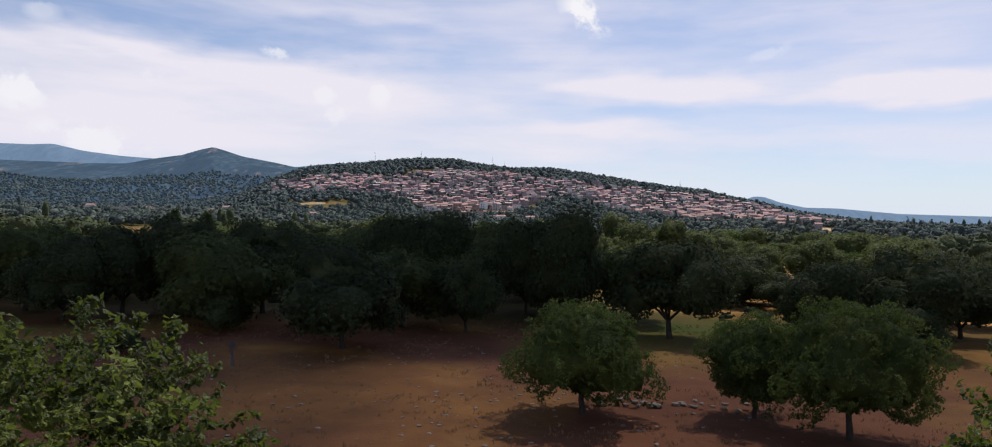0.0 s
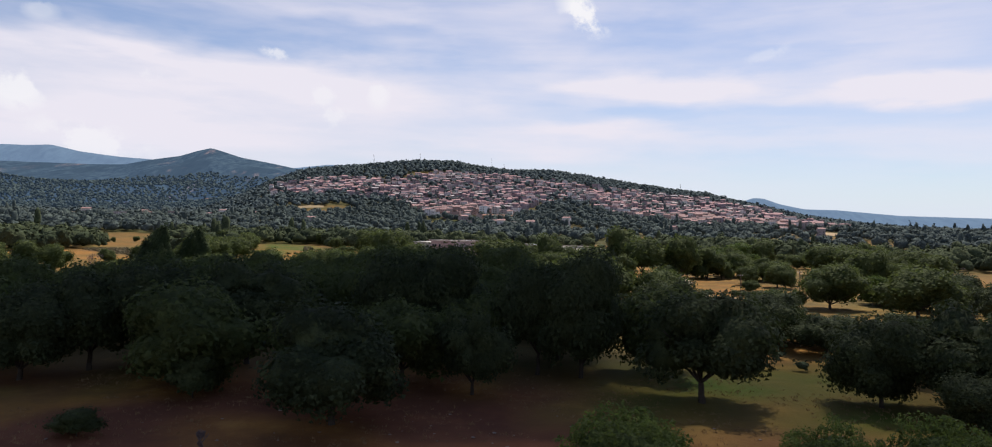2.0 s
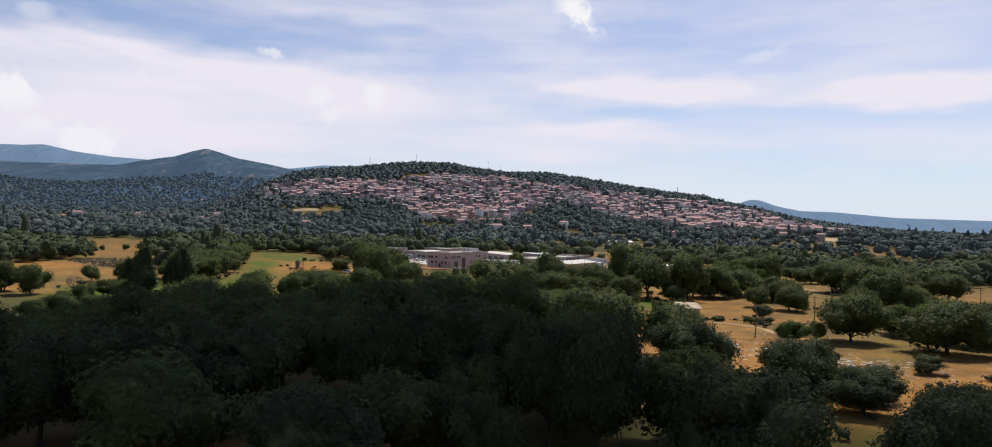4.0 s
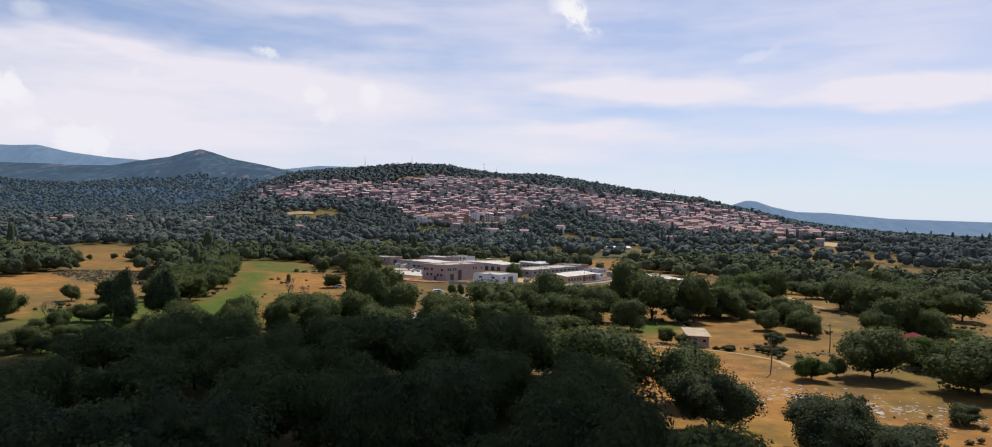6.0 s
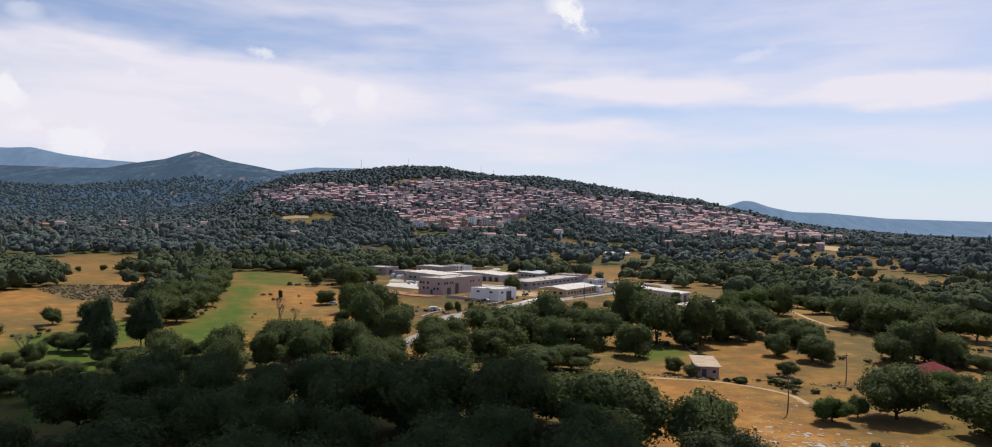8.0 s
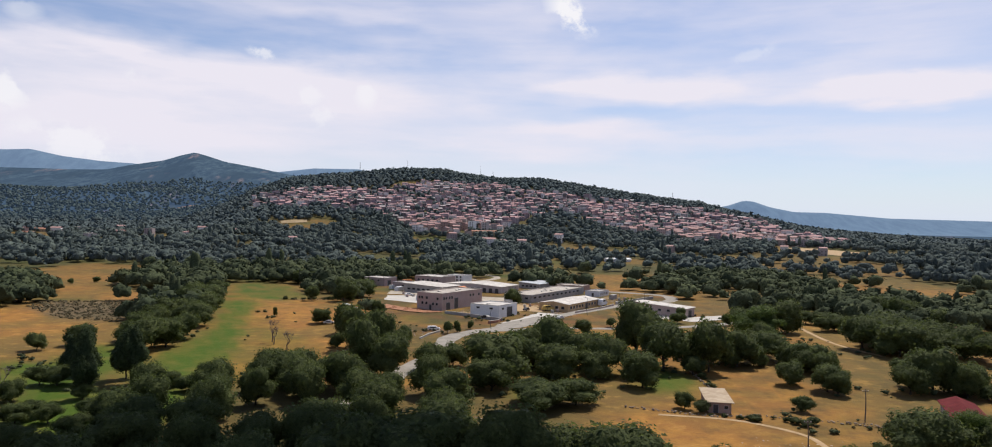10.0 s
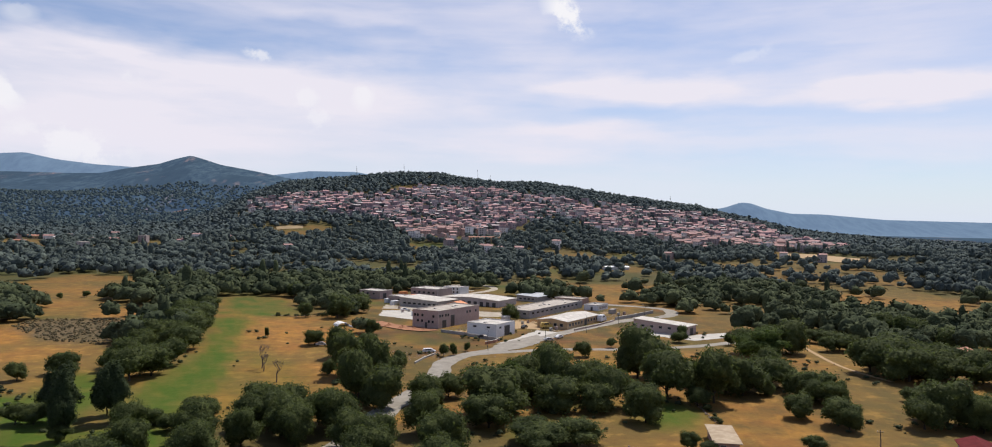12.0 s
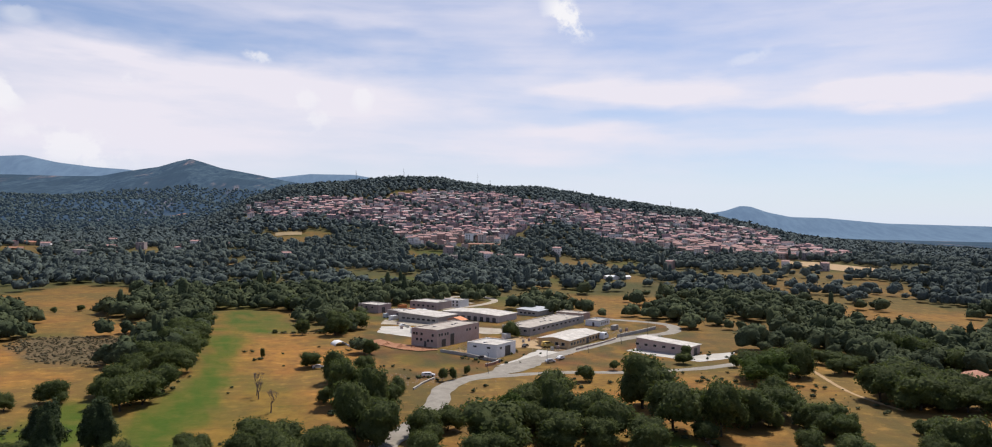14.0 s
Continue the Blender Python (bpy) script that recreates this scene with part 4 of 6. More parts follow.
ROADSIDE = ((-45.3, 289.6, 12.1, 15.7), (-36.5, 255.4, 12.3, 16.7), (-54.5, 321.7, 11.0, 11.9), (-41.3, 246.3, 11.8, 5.7), (-29.1, 249.9, 12.4, 12.2),
    (-35.4, 282.2, 9.7, 15.6), (-50.9, 379.5, 7.2, 6.8), (-18.1, 254.5, 10.1, 8.8), (9.7, 272.1, 12.4, 11.5), (18.5, 287.4, 12.8, 12.7),
    (17.2, 247.9, 13.8, 9.7), (40.1, 250.5, 11.8, 8.2), (47.5, 289.2, 18.2, 17.8), (35.4, 329.9, 7.0, 6.3), (25.0, 330.4, 5.2, 4.4),
    (-16.7, 326.9, 3.7, 5.0), (-13.2, 329.4, 3.0, 5.1), (-8.2, 339.1, 2.6, 4.1), (12.5, 437.0, 9.5, 8.5), (57, 352, 6.5, 5.5), (63, 353, 6.0, 5.5), (50, 351, 4.5, 4.4), (88, 384, 5.2, 5.6), (82.0, 366.6, 7.1, 5.3), (82.6, 410.5, 5.6, 5.5))
EAST = ((62.4, 258.9, 12.3, 16.8), (75.3, 275.2, 10.9, 10.4), (89.5, 289.3, 10.7, 11.5), (107.6, 340.0, 20.8, 12.6), (101.3, 360.7, 4.7, 5.7),
    (94.6, 259.0, 14.4, 9.0), (145.9, 319.1, 18.6, 13.1), (145.7, 298.5, 23.1, 10.4), (150.7, 288.9, 14.3, 9.4), (122.4, 260.0, 11.2, 5.2),
    (128.9, 252.0, 14.1, 6.3), (156.2, 364.7, 6.5, 5.3), (145.0, 366.5, 10.0, 6.9), (143.6, 350.5, 11.2, 7.6), (191.0, 360.3, 21.6, 10.5),
    (194.8, 398.6, 16.9, 7.4), (140.0, 370.2, 8.8, 6.7))
MEADOW = ((-133.6, 287.7, 10.4, 8.1), (-93.0, 433.5, 7.3, 8.3), (-69.2, 348.6, 9.2, 6.9), (-59.3, 245.7, 10.3, 8.6), (-74.4, 242.1, 9.4, 4.7),
    (-109.2, 279.0, 12.6, 11.2), (-106.3, 286.8, 12.9, 10.6), (-107.9, 303.9, 11.4, 10.4), (-121.6, 294.3, 10.2, 7.0), (-115.5, 334.9, 14.1, 10.5),
    (-129.8, 346.3, 16.2, 11.0), (-120.7, 360.2, 13.9, 11.5), (-145.8, 398.5, 15.8, 10.1), (-133.3, 399.5, 14.1, 11.6), (-143.2, 373.6, 14.8, 10.7),
    (-149.5, 450.4, 14.4, 10.0), (-93.9, 368.6, 2.2, 4.5), (-141.9, 277.0, 6.6, 6.4), (-76.3, 432.7, 14.7, 12.8), (-71.0, 457.3, 15.6, 10.9),
    (-122.7, 542.8, 19.3, 10.3), (-144.4, 577.2, 16.2, 8.9))
POPLAR = ((-110.2, 240.9, 6.5, 11.1), (-96.0, 239.3, 6.9, 14.3), (-102.5, 231.9, 7.1, 14.8), (-91.9, 233.0, 7.3, 16.6), (-95.4, 217.4, 5.3, 16.0))

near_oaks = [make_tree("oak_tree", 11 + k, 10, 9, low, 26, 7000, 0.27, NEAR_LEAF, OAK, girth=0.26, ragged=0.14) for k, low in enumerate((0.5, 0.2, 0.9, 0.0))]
front_oaks = [make_tree("oak_tree", 21 + k, 9.4, 8.5, 0.1, 40, 25000, 0.16, FRONT_LEAF, OAK, girth=0.22, spray=14, bold=0.8, fork=1.6, blades=True, loose=0.6, ragged=0.13, dense=0.86) for k in range(2)]
mid_oaks = [make_tree("oak_tree", 31 + k, 10, 9, low, 24, 3300, 0.36, OAK_LEAF, OAK, girth=0.26, boughs=5) for k, low in enumerate((0.4, 0.1, -0.3, 0.9, 0.0, 0.6))]
far_oaks = [make_tree("oak_tree", 41 + k, 10, 9, low, 22, 1900, 0.44, OAK_LEAF, OAK, girth=0.26, boughs=4) for k, low in enumerate((0.0, -0.2, -0.4, 0.5, -0.1, 0.9))]
bright_oaks = [make_tree("young_oak_tree", 51 + k, 10, 9, 0.0, 24, 4000, 0.36, FRESH_LEAF, "lighter green leafy oak tree catching the sun", girth=0.22) for k in range(2)]
poplars = [make_tree("poplar_tree", 71 + k, 6, 14, 0.3, 26, 4200, 0.36, POPLAR_LEAF, "tall narrow poplar tree at the meadow's edge", 0.35, 0.2, 5, bold=0.9) for k in range(2)]
bushes = [make_tree("shrub", 81 + k, 5, 3.5, 0.2, 18, 1500, 0.24, SHRUB_LEAF, "low rounded grey-green shrub in dry grass", 0, 0.07, 5, ragged=0.2) for k in range(2)]
edge_tree = make_tree("oak_tree", 95, 9.2, 12.4, 6.0, 60, 62000, 0.098, EDGE_LEAF, "leafy green oak top lit by the sun close by", 0.0, 0.22, spray=30, bold=0.7, blades=True, loose=0.7, ragged=0.08, dense=0.45, deep=0.3)

tall_rows = [r for r in NEAR + MIDDLE + RIGHT + ROADSIDE + EAST + MEADOW if r[3] > 4.0]
low_rows = [r for r in NEAR + MIDDLE + RIGHT + ROADSIDE + EAST + MEADOW if r[3] <= 4.0] 
_r = random.Random(31)
for (ax, ay), (bx, by), count in (((48, 209), (95, 196), 22), ((57, 238), (62, 292), 16), ((-112, 438), (-80, 440), 18)):
    for k in range(count):
        u, w = _r.random(), _r.uniform(1.0, 3.4)
        low_rows.append((ax + (bx - ax) * u + _r.gauss(0, 0.7), ay + (by - ay) * u + _r.gauss(0, 0.7), w, w * _r.uniform(0.45, 0.7)))
low_rows += [(-31.3, 85.5, 6.0, 4.4), (-30.5, 81.1, 6.7, 4.5)]
tall_rows = [r for r in tall_rows if r not in low_rows]


def wood_rows():
    """Close-set oaks of the shaded wood and the hedges, clear of the open land."""
    rng = np.random.default_rng(4)
    rows = []
    taken = [(r[0], r[1], r[2]) for r in tall_rows]
    for x in np.arange(-190, 190, 10.5):
        for y in np.arange(88, 345, 10.5):
            px, py = x + rng.uniform(-4, 4), y + rng.uniform(-4, 4)
            if abs(px) > 0.78 * (py + 10) + 12 or any(bool(inside(p, np.array(px), np.array(py))) for p in OPEN_LAND):
                continue
            if py > 240 and -165 < px < 100:
                continue
            if px > -20 and py > 222:
                continue
            if px > 20 and py < 222:
                continue
            if -8 < px < 30 and 170 < py < 240:
                continue
            if min(math.dist((px, py), p) for p in ROAD + LANE) < 11:
                continue
            if px < -0.6 * (py - 38) and 135 < py < 205:
                continue
            back = px < -18 and py > 172
            if back and rng.random() < (0.05 if py < 222 and px > -80 else 0.4):
                continue
            w = rng.uniform(8.5, 14) * (0.86 if back else 1.0)
            if any(math.hypot(px - a, py - b) < 0.42 * (w + c) for a, b, c in taken):
                continue
            taken.append((px, py, w))
            rows.append((px, py, w, min(w * rng.uniform(0.75, 1.0) + 1.5, 9.5 if back else 11.5)))
    return rows


near_rows = [r for r in tall_rows if r[1] < 150]
far_rows = [r for r in tall_rows if r[1] >= 150]
fill_rows = wood_rows()
_r = random.Random(8)
HEDGE = ((-117, 288), (-116, 322), (-131, 385), (-149, 432))
for k in range(16):
    u = k / 5.01
    p, q = HEDGE[int(u)], HEDGE[int(u) + 1]
    w = _r.uniform(8.5, 13)
    fill_rows.append((p[0] + (q[0] - p[0]) * (u % 1) + _r.uniform(-9, 2), p[1] + (q[1] - p[1]) * (u % 1) + _r.uniform(-5, 5), w, w * _r.uniform(0.8, 1.1)))
for k in range(22):
    w = _r.uniform(5, 9)
    hx, hy = _r.uniform(-118, -66), _r.uniform(176, 232)
    if hx > -104 or hy > 205:
        fill_rows.append((hx, hy, w, w * _r.uniform(0.6, 0.85)))
# lesser trees crowd round the large ones
for x, y, w, h in MIDDLE + ROADSIDE + EAST:
    if w > 8.5 and _r.random() < 0.62:
        q = _r.uniform(0, 6.28)
        s = w * _r.uniform(0.45, 0.75)
        nx, ny = x + math.cos(q) * w * 0.62, y + math.sin(q) * w * 0.62
        if min(math.dist((nx, ny), p) for p in ROAD + LANE) > 9 and math.hypot(nx - 50, ny - 224) > 17:
            fill_rows.append((nx, ny, s, s * _r.uniform(0.7, 0.95)))
fill_rows.append((31.5, 151.0, 12, 10.5))
fill_rows += [(-34, 270, 9, 8), (-31, 290, 7, 7.5), (-31, 306, 6, 6), (-38, 300, 9, 8.5), (-44, 312, 9, 8), (-47, 340, 8, 7)]
fill_rows += [(-66, 218, 10, 10), (-75, 206, 9, 9), (-56, 237, 9, 9.5), (-46, 222, 11, 10), (-63, 209, 9, 8), (-52, 229, 10, 9.5), (-77, 195, 9, 8), (-37, 226, 11, 11), (-84, 224, 8, 8), (-31, 214, 10, 9)]
fill_rows += [(15.4, 255, 10, 9), (24, 262, 12, 10.5), (31, 275, 11, 9.5), (12, 287, 10, 9), (22, 296, 11, 9), (27, 247, 10, 8.5), (-275, 515, 4, 4), (-262, 512, 4, 3.6), (-250, 520, 5, 4.5), (-12, 262, 9, 7.5)]
near_rows += [(100, 172, 12, 9), (109, 182, 12, 9), (97, 150, 12, 9), (113, 163, 12, 9), (104, 138, 11, 9)]
fill_rows += [(130.6, 302.8, 16.2, 12.9), (137.0, 291.3, 17.8, 12.4), (151.9, 297.6, 15.9, 12.7), (159.1, 291.0, 15.6, 11.4), (159.7, 277.3, 14.9, 10.9), (115.0, 237.4, 15.0, 13.1), (107.0, 233.9, 10.3, 8.8)]
near_rows += [(42.0, 74.0, 8, 5.6), (56, 88, 12, 10), (66, 100, 12, 9), (50, 98, 10, 8), (61, 76, 11, 9)]
bright_rows = [far_rows.pop(k) for k in (30, 21, 12, 4)]
def parted(rows):
    """Where crowns stand far wider than high, several trees stand together."""
    rng, out = random.Random(3), []
    for x, y, w, h in rows:
        if w > 1.55 * h and w > 9:
            for q in (0.4, 2.5, 4.6):
                a = q + rng.uniform(-0.4, 0.4)
                out.append((x + math.cos(a) * w * 0.27, y + math.sin(a) * w * 0.27, w * rng.uniform(0.5, 0.64), h * rng.uniform(0.8, 1.0)))
        else:
            out.append((x, y, w, h))
    return out


far_rows = parted(far_rows)
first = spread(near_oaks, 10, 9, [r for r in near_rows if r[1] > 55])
first |= spread(front_oaks, 10, 9, [r for r in near_rows if r[1] <= 55])
outer = far_rows + fill_rows
first |= spread(mid_oaks, 10, 9, [r for r in outer if r[1] < 236])
first |= spread(far_oaks, 10, 9, [r for r in outer if r[1] >= 236])
first |= spread(bright_oaks, 10, 9, bright_rows)
first |= spread(poplars, 6, 14, POPLAR)
first |= spread(bushes, 5, 3.5, low_rows)
copy_thing(edge_tree, pose(10.0, 9.6, -1.25, 0, 0, 120))
first[edge_tree] = pose(-7.0, 9.6, -1.25, 0, 0, 40)
settle(first)


def dead_tree(x, y, height, seed):
    rng = random.Random(seed)
    tree = tagged(new("dead_tree"), "bare grey dead tree with forked branches in the meadow", "tree", "trees of the valley")
    bm = bmesh.new()
    limb(bm, (0, 0, -0.4), (0.1, 0, height * 0.4), 0.22, 0.16)
    tips = [Vector((0.1, 0, height * 0.38))]
    for level in range(4):
        grown = []
        for t in tips:
            for k in range(3):
                q = rng.uniform(0, 6.28)
                e = t + Vector((math.cos(q) * 0.55, math.sin(q) * 0.55, rng.uniform(0.5, 1.0))) * height * 0.24 / (1 + 0.25 * level)
                limb(bm, t, e, 0.14 / (1 + level), 0.06 / (1 + level), 5 if level < 2 else 3)
                grown.append(e)
        tips = grown
    me = bpy.data.meshes.new("trunk")
    bm.to_mesh(me)
    me.materials.append(DEAD)
    part("trunk", me, tree)
    tree.location = (x, y, gz(x, y))


for spot in ((-76, 301, 8, 1), (-65.3, 279.4, 7, 2), (-114.4, 217.8, 7, 3), (-74, 296, 6, 4), (-22.4, 62.8, 2.1, 5)):
    dead_tree(*spot)


# ---- woodland beyond, uncountable ----
def woodland(name, rows, clumps, label, seed, material=WOODLAND, level=2):
    """Rows of x, y, width, height as one mass of lobed, leafy crowns."""
    rng = np.random.default_rng(seed)
    rows = np.asarray(rows)
    n = len(rows)
    base = np.stack([rows[:, 0], rows[:, 1], ground_z(rows[:, 0], rows[:, 1]) + rows[:, 3] * 0.45], 1)[:, None, :]
    scale = np.stack([rows[:, 2] * 0.5, rows[:, 2] * 0.5, rows[:, 3] * 0.5], 1)[:, None, :]
    u0, tris = ball(level)
    tris = tris[u0[tris][:, :, 2].max(1) > -0.55]
    kinds = []
    for k in range(12):
        d = sphere_dirs(rng, 11)
        d[:, 2] = np.where(d[:, 2] < -0.5, -d[:, 2], d[:, 2])
        q, r = d * rng.uniform(0.42, 0.66, (11, 1)), rng.uniform(0.28, 0.48, 11)
        full = np.quantile(lobed(u0, q, r, 0.6)[0], 0.75)
        kinds.append((q / full, r / full))
    pick = rng.integers(0, 12, n)
    turn = rng.uniform(0, 6.28, n)
    c, s = np.cos(turn)[:, None], np.sin(turn)[:, None]

    def swing(p):
        return np.stack([p[:, :, 0] * c - p[:, :, 1] * s, p[:, :, 0] * s + p[:, :, 1] * c, p[:, :, 2]], -1)

    hearts = np.stack([u0 * lobed(u0, q, r, 0.6)[0][:, None] for q, r in kinds])
    hearts[:, :, :2] *= 1 + 0.45 * np.clip(-hearts[:, :, 2:], 0, 1)
    heart = base + swing(hearts[pick] * (0.93 + 0.05 * rng.normal(0, 1, (n, len(u0), 1)))) * scale
    du = np.stack([sphere_dirs(rng, clumps) for k in range(12)])
    du[:, :, 2] = np.where(du[:, :, 2] < -0.35, -du[:, :, 2], du[:, :, 2])
    tops = np.stack([du[k] * lobed(du[k], q, r, 0.6)[0][:, None] for k, (q, r) in enumerate(kinds)])
    lead_at = (base + swing(tops[pick] * rng.uniform(0.93, 1.08, (n, clumps, 1))) * scale).reshape(-1, 3)
    nn = swing(du[pick]).reshape(-1, 3)
    v, lead = leaf_arrays(rng, lead_at, nn, np.repeat(rows[:, 2] * 0.95 / math.sqrt(clumps), clumps), True, 0.4)
    body = (tris[None] + (len(v) + np.arange(n) * len(u0))[:, None, None]).reshape(-1, 3)
    me = mesh_from(name, np.concatenate([v, heart.reshape(-1, 3)]), np.concatenate([lead, body]), [material])
    me.polygons.foreach_set("use_smooth", np.arange(len(lead) + len(body)) >= len(lead))
    shade = rng.random(n)
    tint = np.concatenate([np.repeat(shade, clumps), np.repeat(shade, len(tris))])
    me.attributes.new("tint", "FLOAT", "FACE").data.foreach_set("value", tint.astype(np.float32))
    return tagged(new(name, me), label, "woodland", kind="stuff")


# lower and upper edge of the town on its hill: bearing, distances
TOWN_EDGE = ((-17.9, 1569, 1687), (-15.0, 1385, 1664), (-11.8, 1344, 1620), (-8.9, 1310, 1588), (-6.0, 1111, 1613), (-3.1, 1050, 1669), (1.3, 1047, 1671),
             (3.4, 1270, 1580), (6.8, 1320, 1555), (9.2, 1190, 1575), (12.1, 1125, 1594), (16.3, 1054, 1554), (20.8, 1069, 1500), (24.6, 1087, 1294), (27.1, 1130, 1217))


def in_town(x, y):
    r = np.hypot(x, y - 60)
    b = np.degrees(np.arctan2(x, y - 60))
    lo, hi = crest(TOWN_EDGE, b, 1), crest(TOWN_EDGE, b, 2)
    return (b > -17.9) & (b < 27.1) & (r > lo) & (r < hi)


def woodland_rows(r0, r1, step, seed, cover, widest=39, fade=None):
    rng = np.random.default_rng(seed)
    g = np.arange(-r1, r1, step)
    x, y = np.meshgrid(g, np.arange(0, r1, step))
    x, y = x.ravel() + rng.uniform(-0.45, 0.45, x.size) * step, y.ravel() + 60 + rng.uniform(-0.45, 0.45, x.size) * step
    r = np.hypot(x, y - 60)
    b = np.degrees(np.arctan2(x, y - 60))
    ok = (r > r0) & (r < r1) & (np.abs(b) < 39) & (y > 345) & (b < widest)
    few = rng.random(x.size) < 0.22
    for p in OPEN_LAND:
        ok &= ~inside(p, x, y) | (few & (p in GOLDS[4:]) & (r > 420)) | (p in LOTS and rng.random(x.size) < 0.4)
    for p in MEADOWS[:2]:
        for ex, ey in ((7, 0), (-7, 0), (0, 7), (0, -7)):
            ok &= ~inside(p, x + ex, y + ey)
    ok &= ~(in_town(x, y) & (rng.random(x.size) < 0.56))
    thin = np.where(b > 4, 0.08, 0.0) * (r < 1000) + np.where(b > 12, 0.03, 0.0) * (r < 700)
    ok &= (wave(x, y, 95, 11) * 0.6 + wave(x, y, 24, 12) * 0.4) > 1 - cover + thin
    for p in ROAD + BACK_ROAD:
        ok &= np.hypot(x - p[0], y - p[1]) > 11
    if fade:
        ok &= (rng.random(x.size) < ramp(r, *fade)) | ((b > -6) & (r < 2100))
    x, y, r = x[ok], y[ok], r[ok]
    w = rng.uniform(0.62, 1.34, len(x)) * (9.8 if r1 < 2100 else 12.2)
    h = np.minimum(w, 12) * rng.uniform(0.75, 1.1, len(x))
    tall = (rng.random(len(x)) < 0.035) & (r < 1400)
    w, h = np.where(tall, w * 0.5, w), np.where(tall, h * 1.7, h)
    return np.stack([x, y, w, h], 1)


woodland("woodland", woodland_rows(285, 430, 9.0, 21, 0.67), 60, "dark green oak woodland between the fields", 1, WOODLAND, 3)
woodland("woodland", woodland_rows(430, 620, 9.0, 25, 0.67), 44, "dark green oak woodland between the fields", 5, WOODLAND, 2)
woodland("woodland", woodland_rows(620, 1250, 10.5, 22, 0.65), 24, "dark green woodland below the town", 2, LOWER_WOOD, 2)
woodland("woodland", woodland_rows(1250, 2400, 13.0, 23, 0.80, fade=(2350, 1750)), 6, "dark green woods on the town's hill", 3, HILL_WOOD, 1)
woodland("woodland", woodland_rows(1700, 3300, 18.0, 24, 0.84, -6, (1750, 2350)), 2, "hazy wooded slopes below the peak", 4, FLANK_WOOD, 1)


# ---- the workshops ----
def box_faces(bm, x0, x1, y0, y1, z0, z1, top=True):
    v = [bm.verts.new(c) for c in ((x0, y0, z0), (x1, y0, z0), (x1, y1, z0), (x0, y1, z0), (x0, y0, z1), (x1, y0, z1), (x1, y1, z1), (x0, y1, z1))]
    for q in ((0, 1, 5, 4), (1, 2, 6, 5), (2, 3, 7, 6), (3, 0, 4, 7), (3, 2, 1, 0)) + (((4, 5, 6, 7),) if top else ()):
        bm.faces.new([v[i] for i in q])


def box_mesh(name, x0, x1, y0, y1, z0, z1, material, bevel=0.0):
    bm = bmesh.new()
    box_faces(bm, x0, x1, y0, y1, z0, z1)
    if bevel:
        bmesh.ops.bevel(bm, geom=list(bm.edges), offset=bevel, segments=1, affect="EDGES")
    me = bpy.data.meshes.new(name)
    bm.to_mesh(me)
    bm.free()
    me.materials.append(material)
    return me


def wall_ring(name, w, d, h, t, material):
    """Four walls of thickness t round a w by d plan."""
    bm = bmesh.new()
    box_faces(bm, 0, w, 0, t, -0.6, h)
    box_faces(bm, 0, w, d - t, d, -0.6, h)
    box_faces(bm, 0, t, t, d - t, -0.6, h)
    box_faces(bm, w - t, w, t, d - t, -0.6, h)
    me = bpy.data.meshes.new(name)
    bm.to_mesh(me)
    bm.free()
    me.materials.append(material)
    return me


def slope_mesh(name, rows, material, thick=0.15):
    """A roof skin: rows of points swept from one gable to the other, with thickness."""
    bm = bmesh.new()
    a, b = rows
    top = [[bm.verts.new(p) for p in r] for r in (a, b)]
    low = [[bm.verts.new((p[0], p[1], p[2] - thick)) for p in r] for r in (a, b)]
    n = len(a)
    for i in range(n - 1):
        bm.faces.new((top[0][i], top[1][i], top[1][i + 1], top[0][i + 1]))
        bm.faces.new((low[0][i], low[0][i + 1], low[1][i + 1], low[1][i]))
    for k in (0, 1):
        bm.faces.new(top[k] + low[k][::-1])
    for i in (0, n - 1):
        bm.faces.new((top[0][i], top[1][i], low[1][i], low[0][i]))
    bmesh.ops.recalc_face_normals(bm, faces=bm.faces)
    me = bpy.data.meshes.new(name)
    bm.to_mesh(me)
    me.materials.append(material)
    return me


def opening(kind, thing, face, w, d, at, sill, ow, oh, pane, frame_mat, label=""):
    """A window or door on the front (y = 0), left (x = 0), right or back face, its pane set back in a proud frame."""
    ob = new(kind)
    ob.parent = thing
    tagged(ob, label)
    turn = {"front": (0, (at, 0, 0)), "left": (-90, (0, at, 0)), "right": (90, (w, at, 0)), "back": (180, (at, d, 0))}[face]
    ob.matrix_basis = pose(*turn[1], 0, 0, turn[0])
    b = 0.09
    bm = bmesh.new()
    for x0, x1, z0, z1 in ((-ow / 2 - b, ow / 2 + b, sill + oh, sill + oh + b), (-ow / 2 - b, -ow / 2, sill, sill + oh), (ow / 2, ow / 2 + b, sill, sill + oh), (-ow / 2 - b, ow / 2 + b, sill - b, sill)):
        box_faces(bm, x0, x1, -0.10, -0.002, z0, z1)
    me = bpy.data.meshes.new("frame_surround")
    bm.to_mesh(me)
    me.materials.append(frame_mat)
    part("surround", me, ob)
    part("pane", box_mesh("pane", -ow / 2, ow / 2, -0.035, -0.004, sill, sill + oh, pane), ob)
    return ob


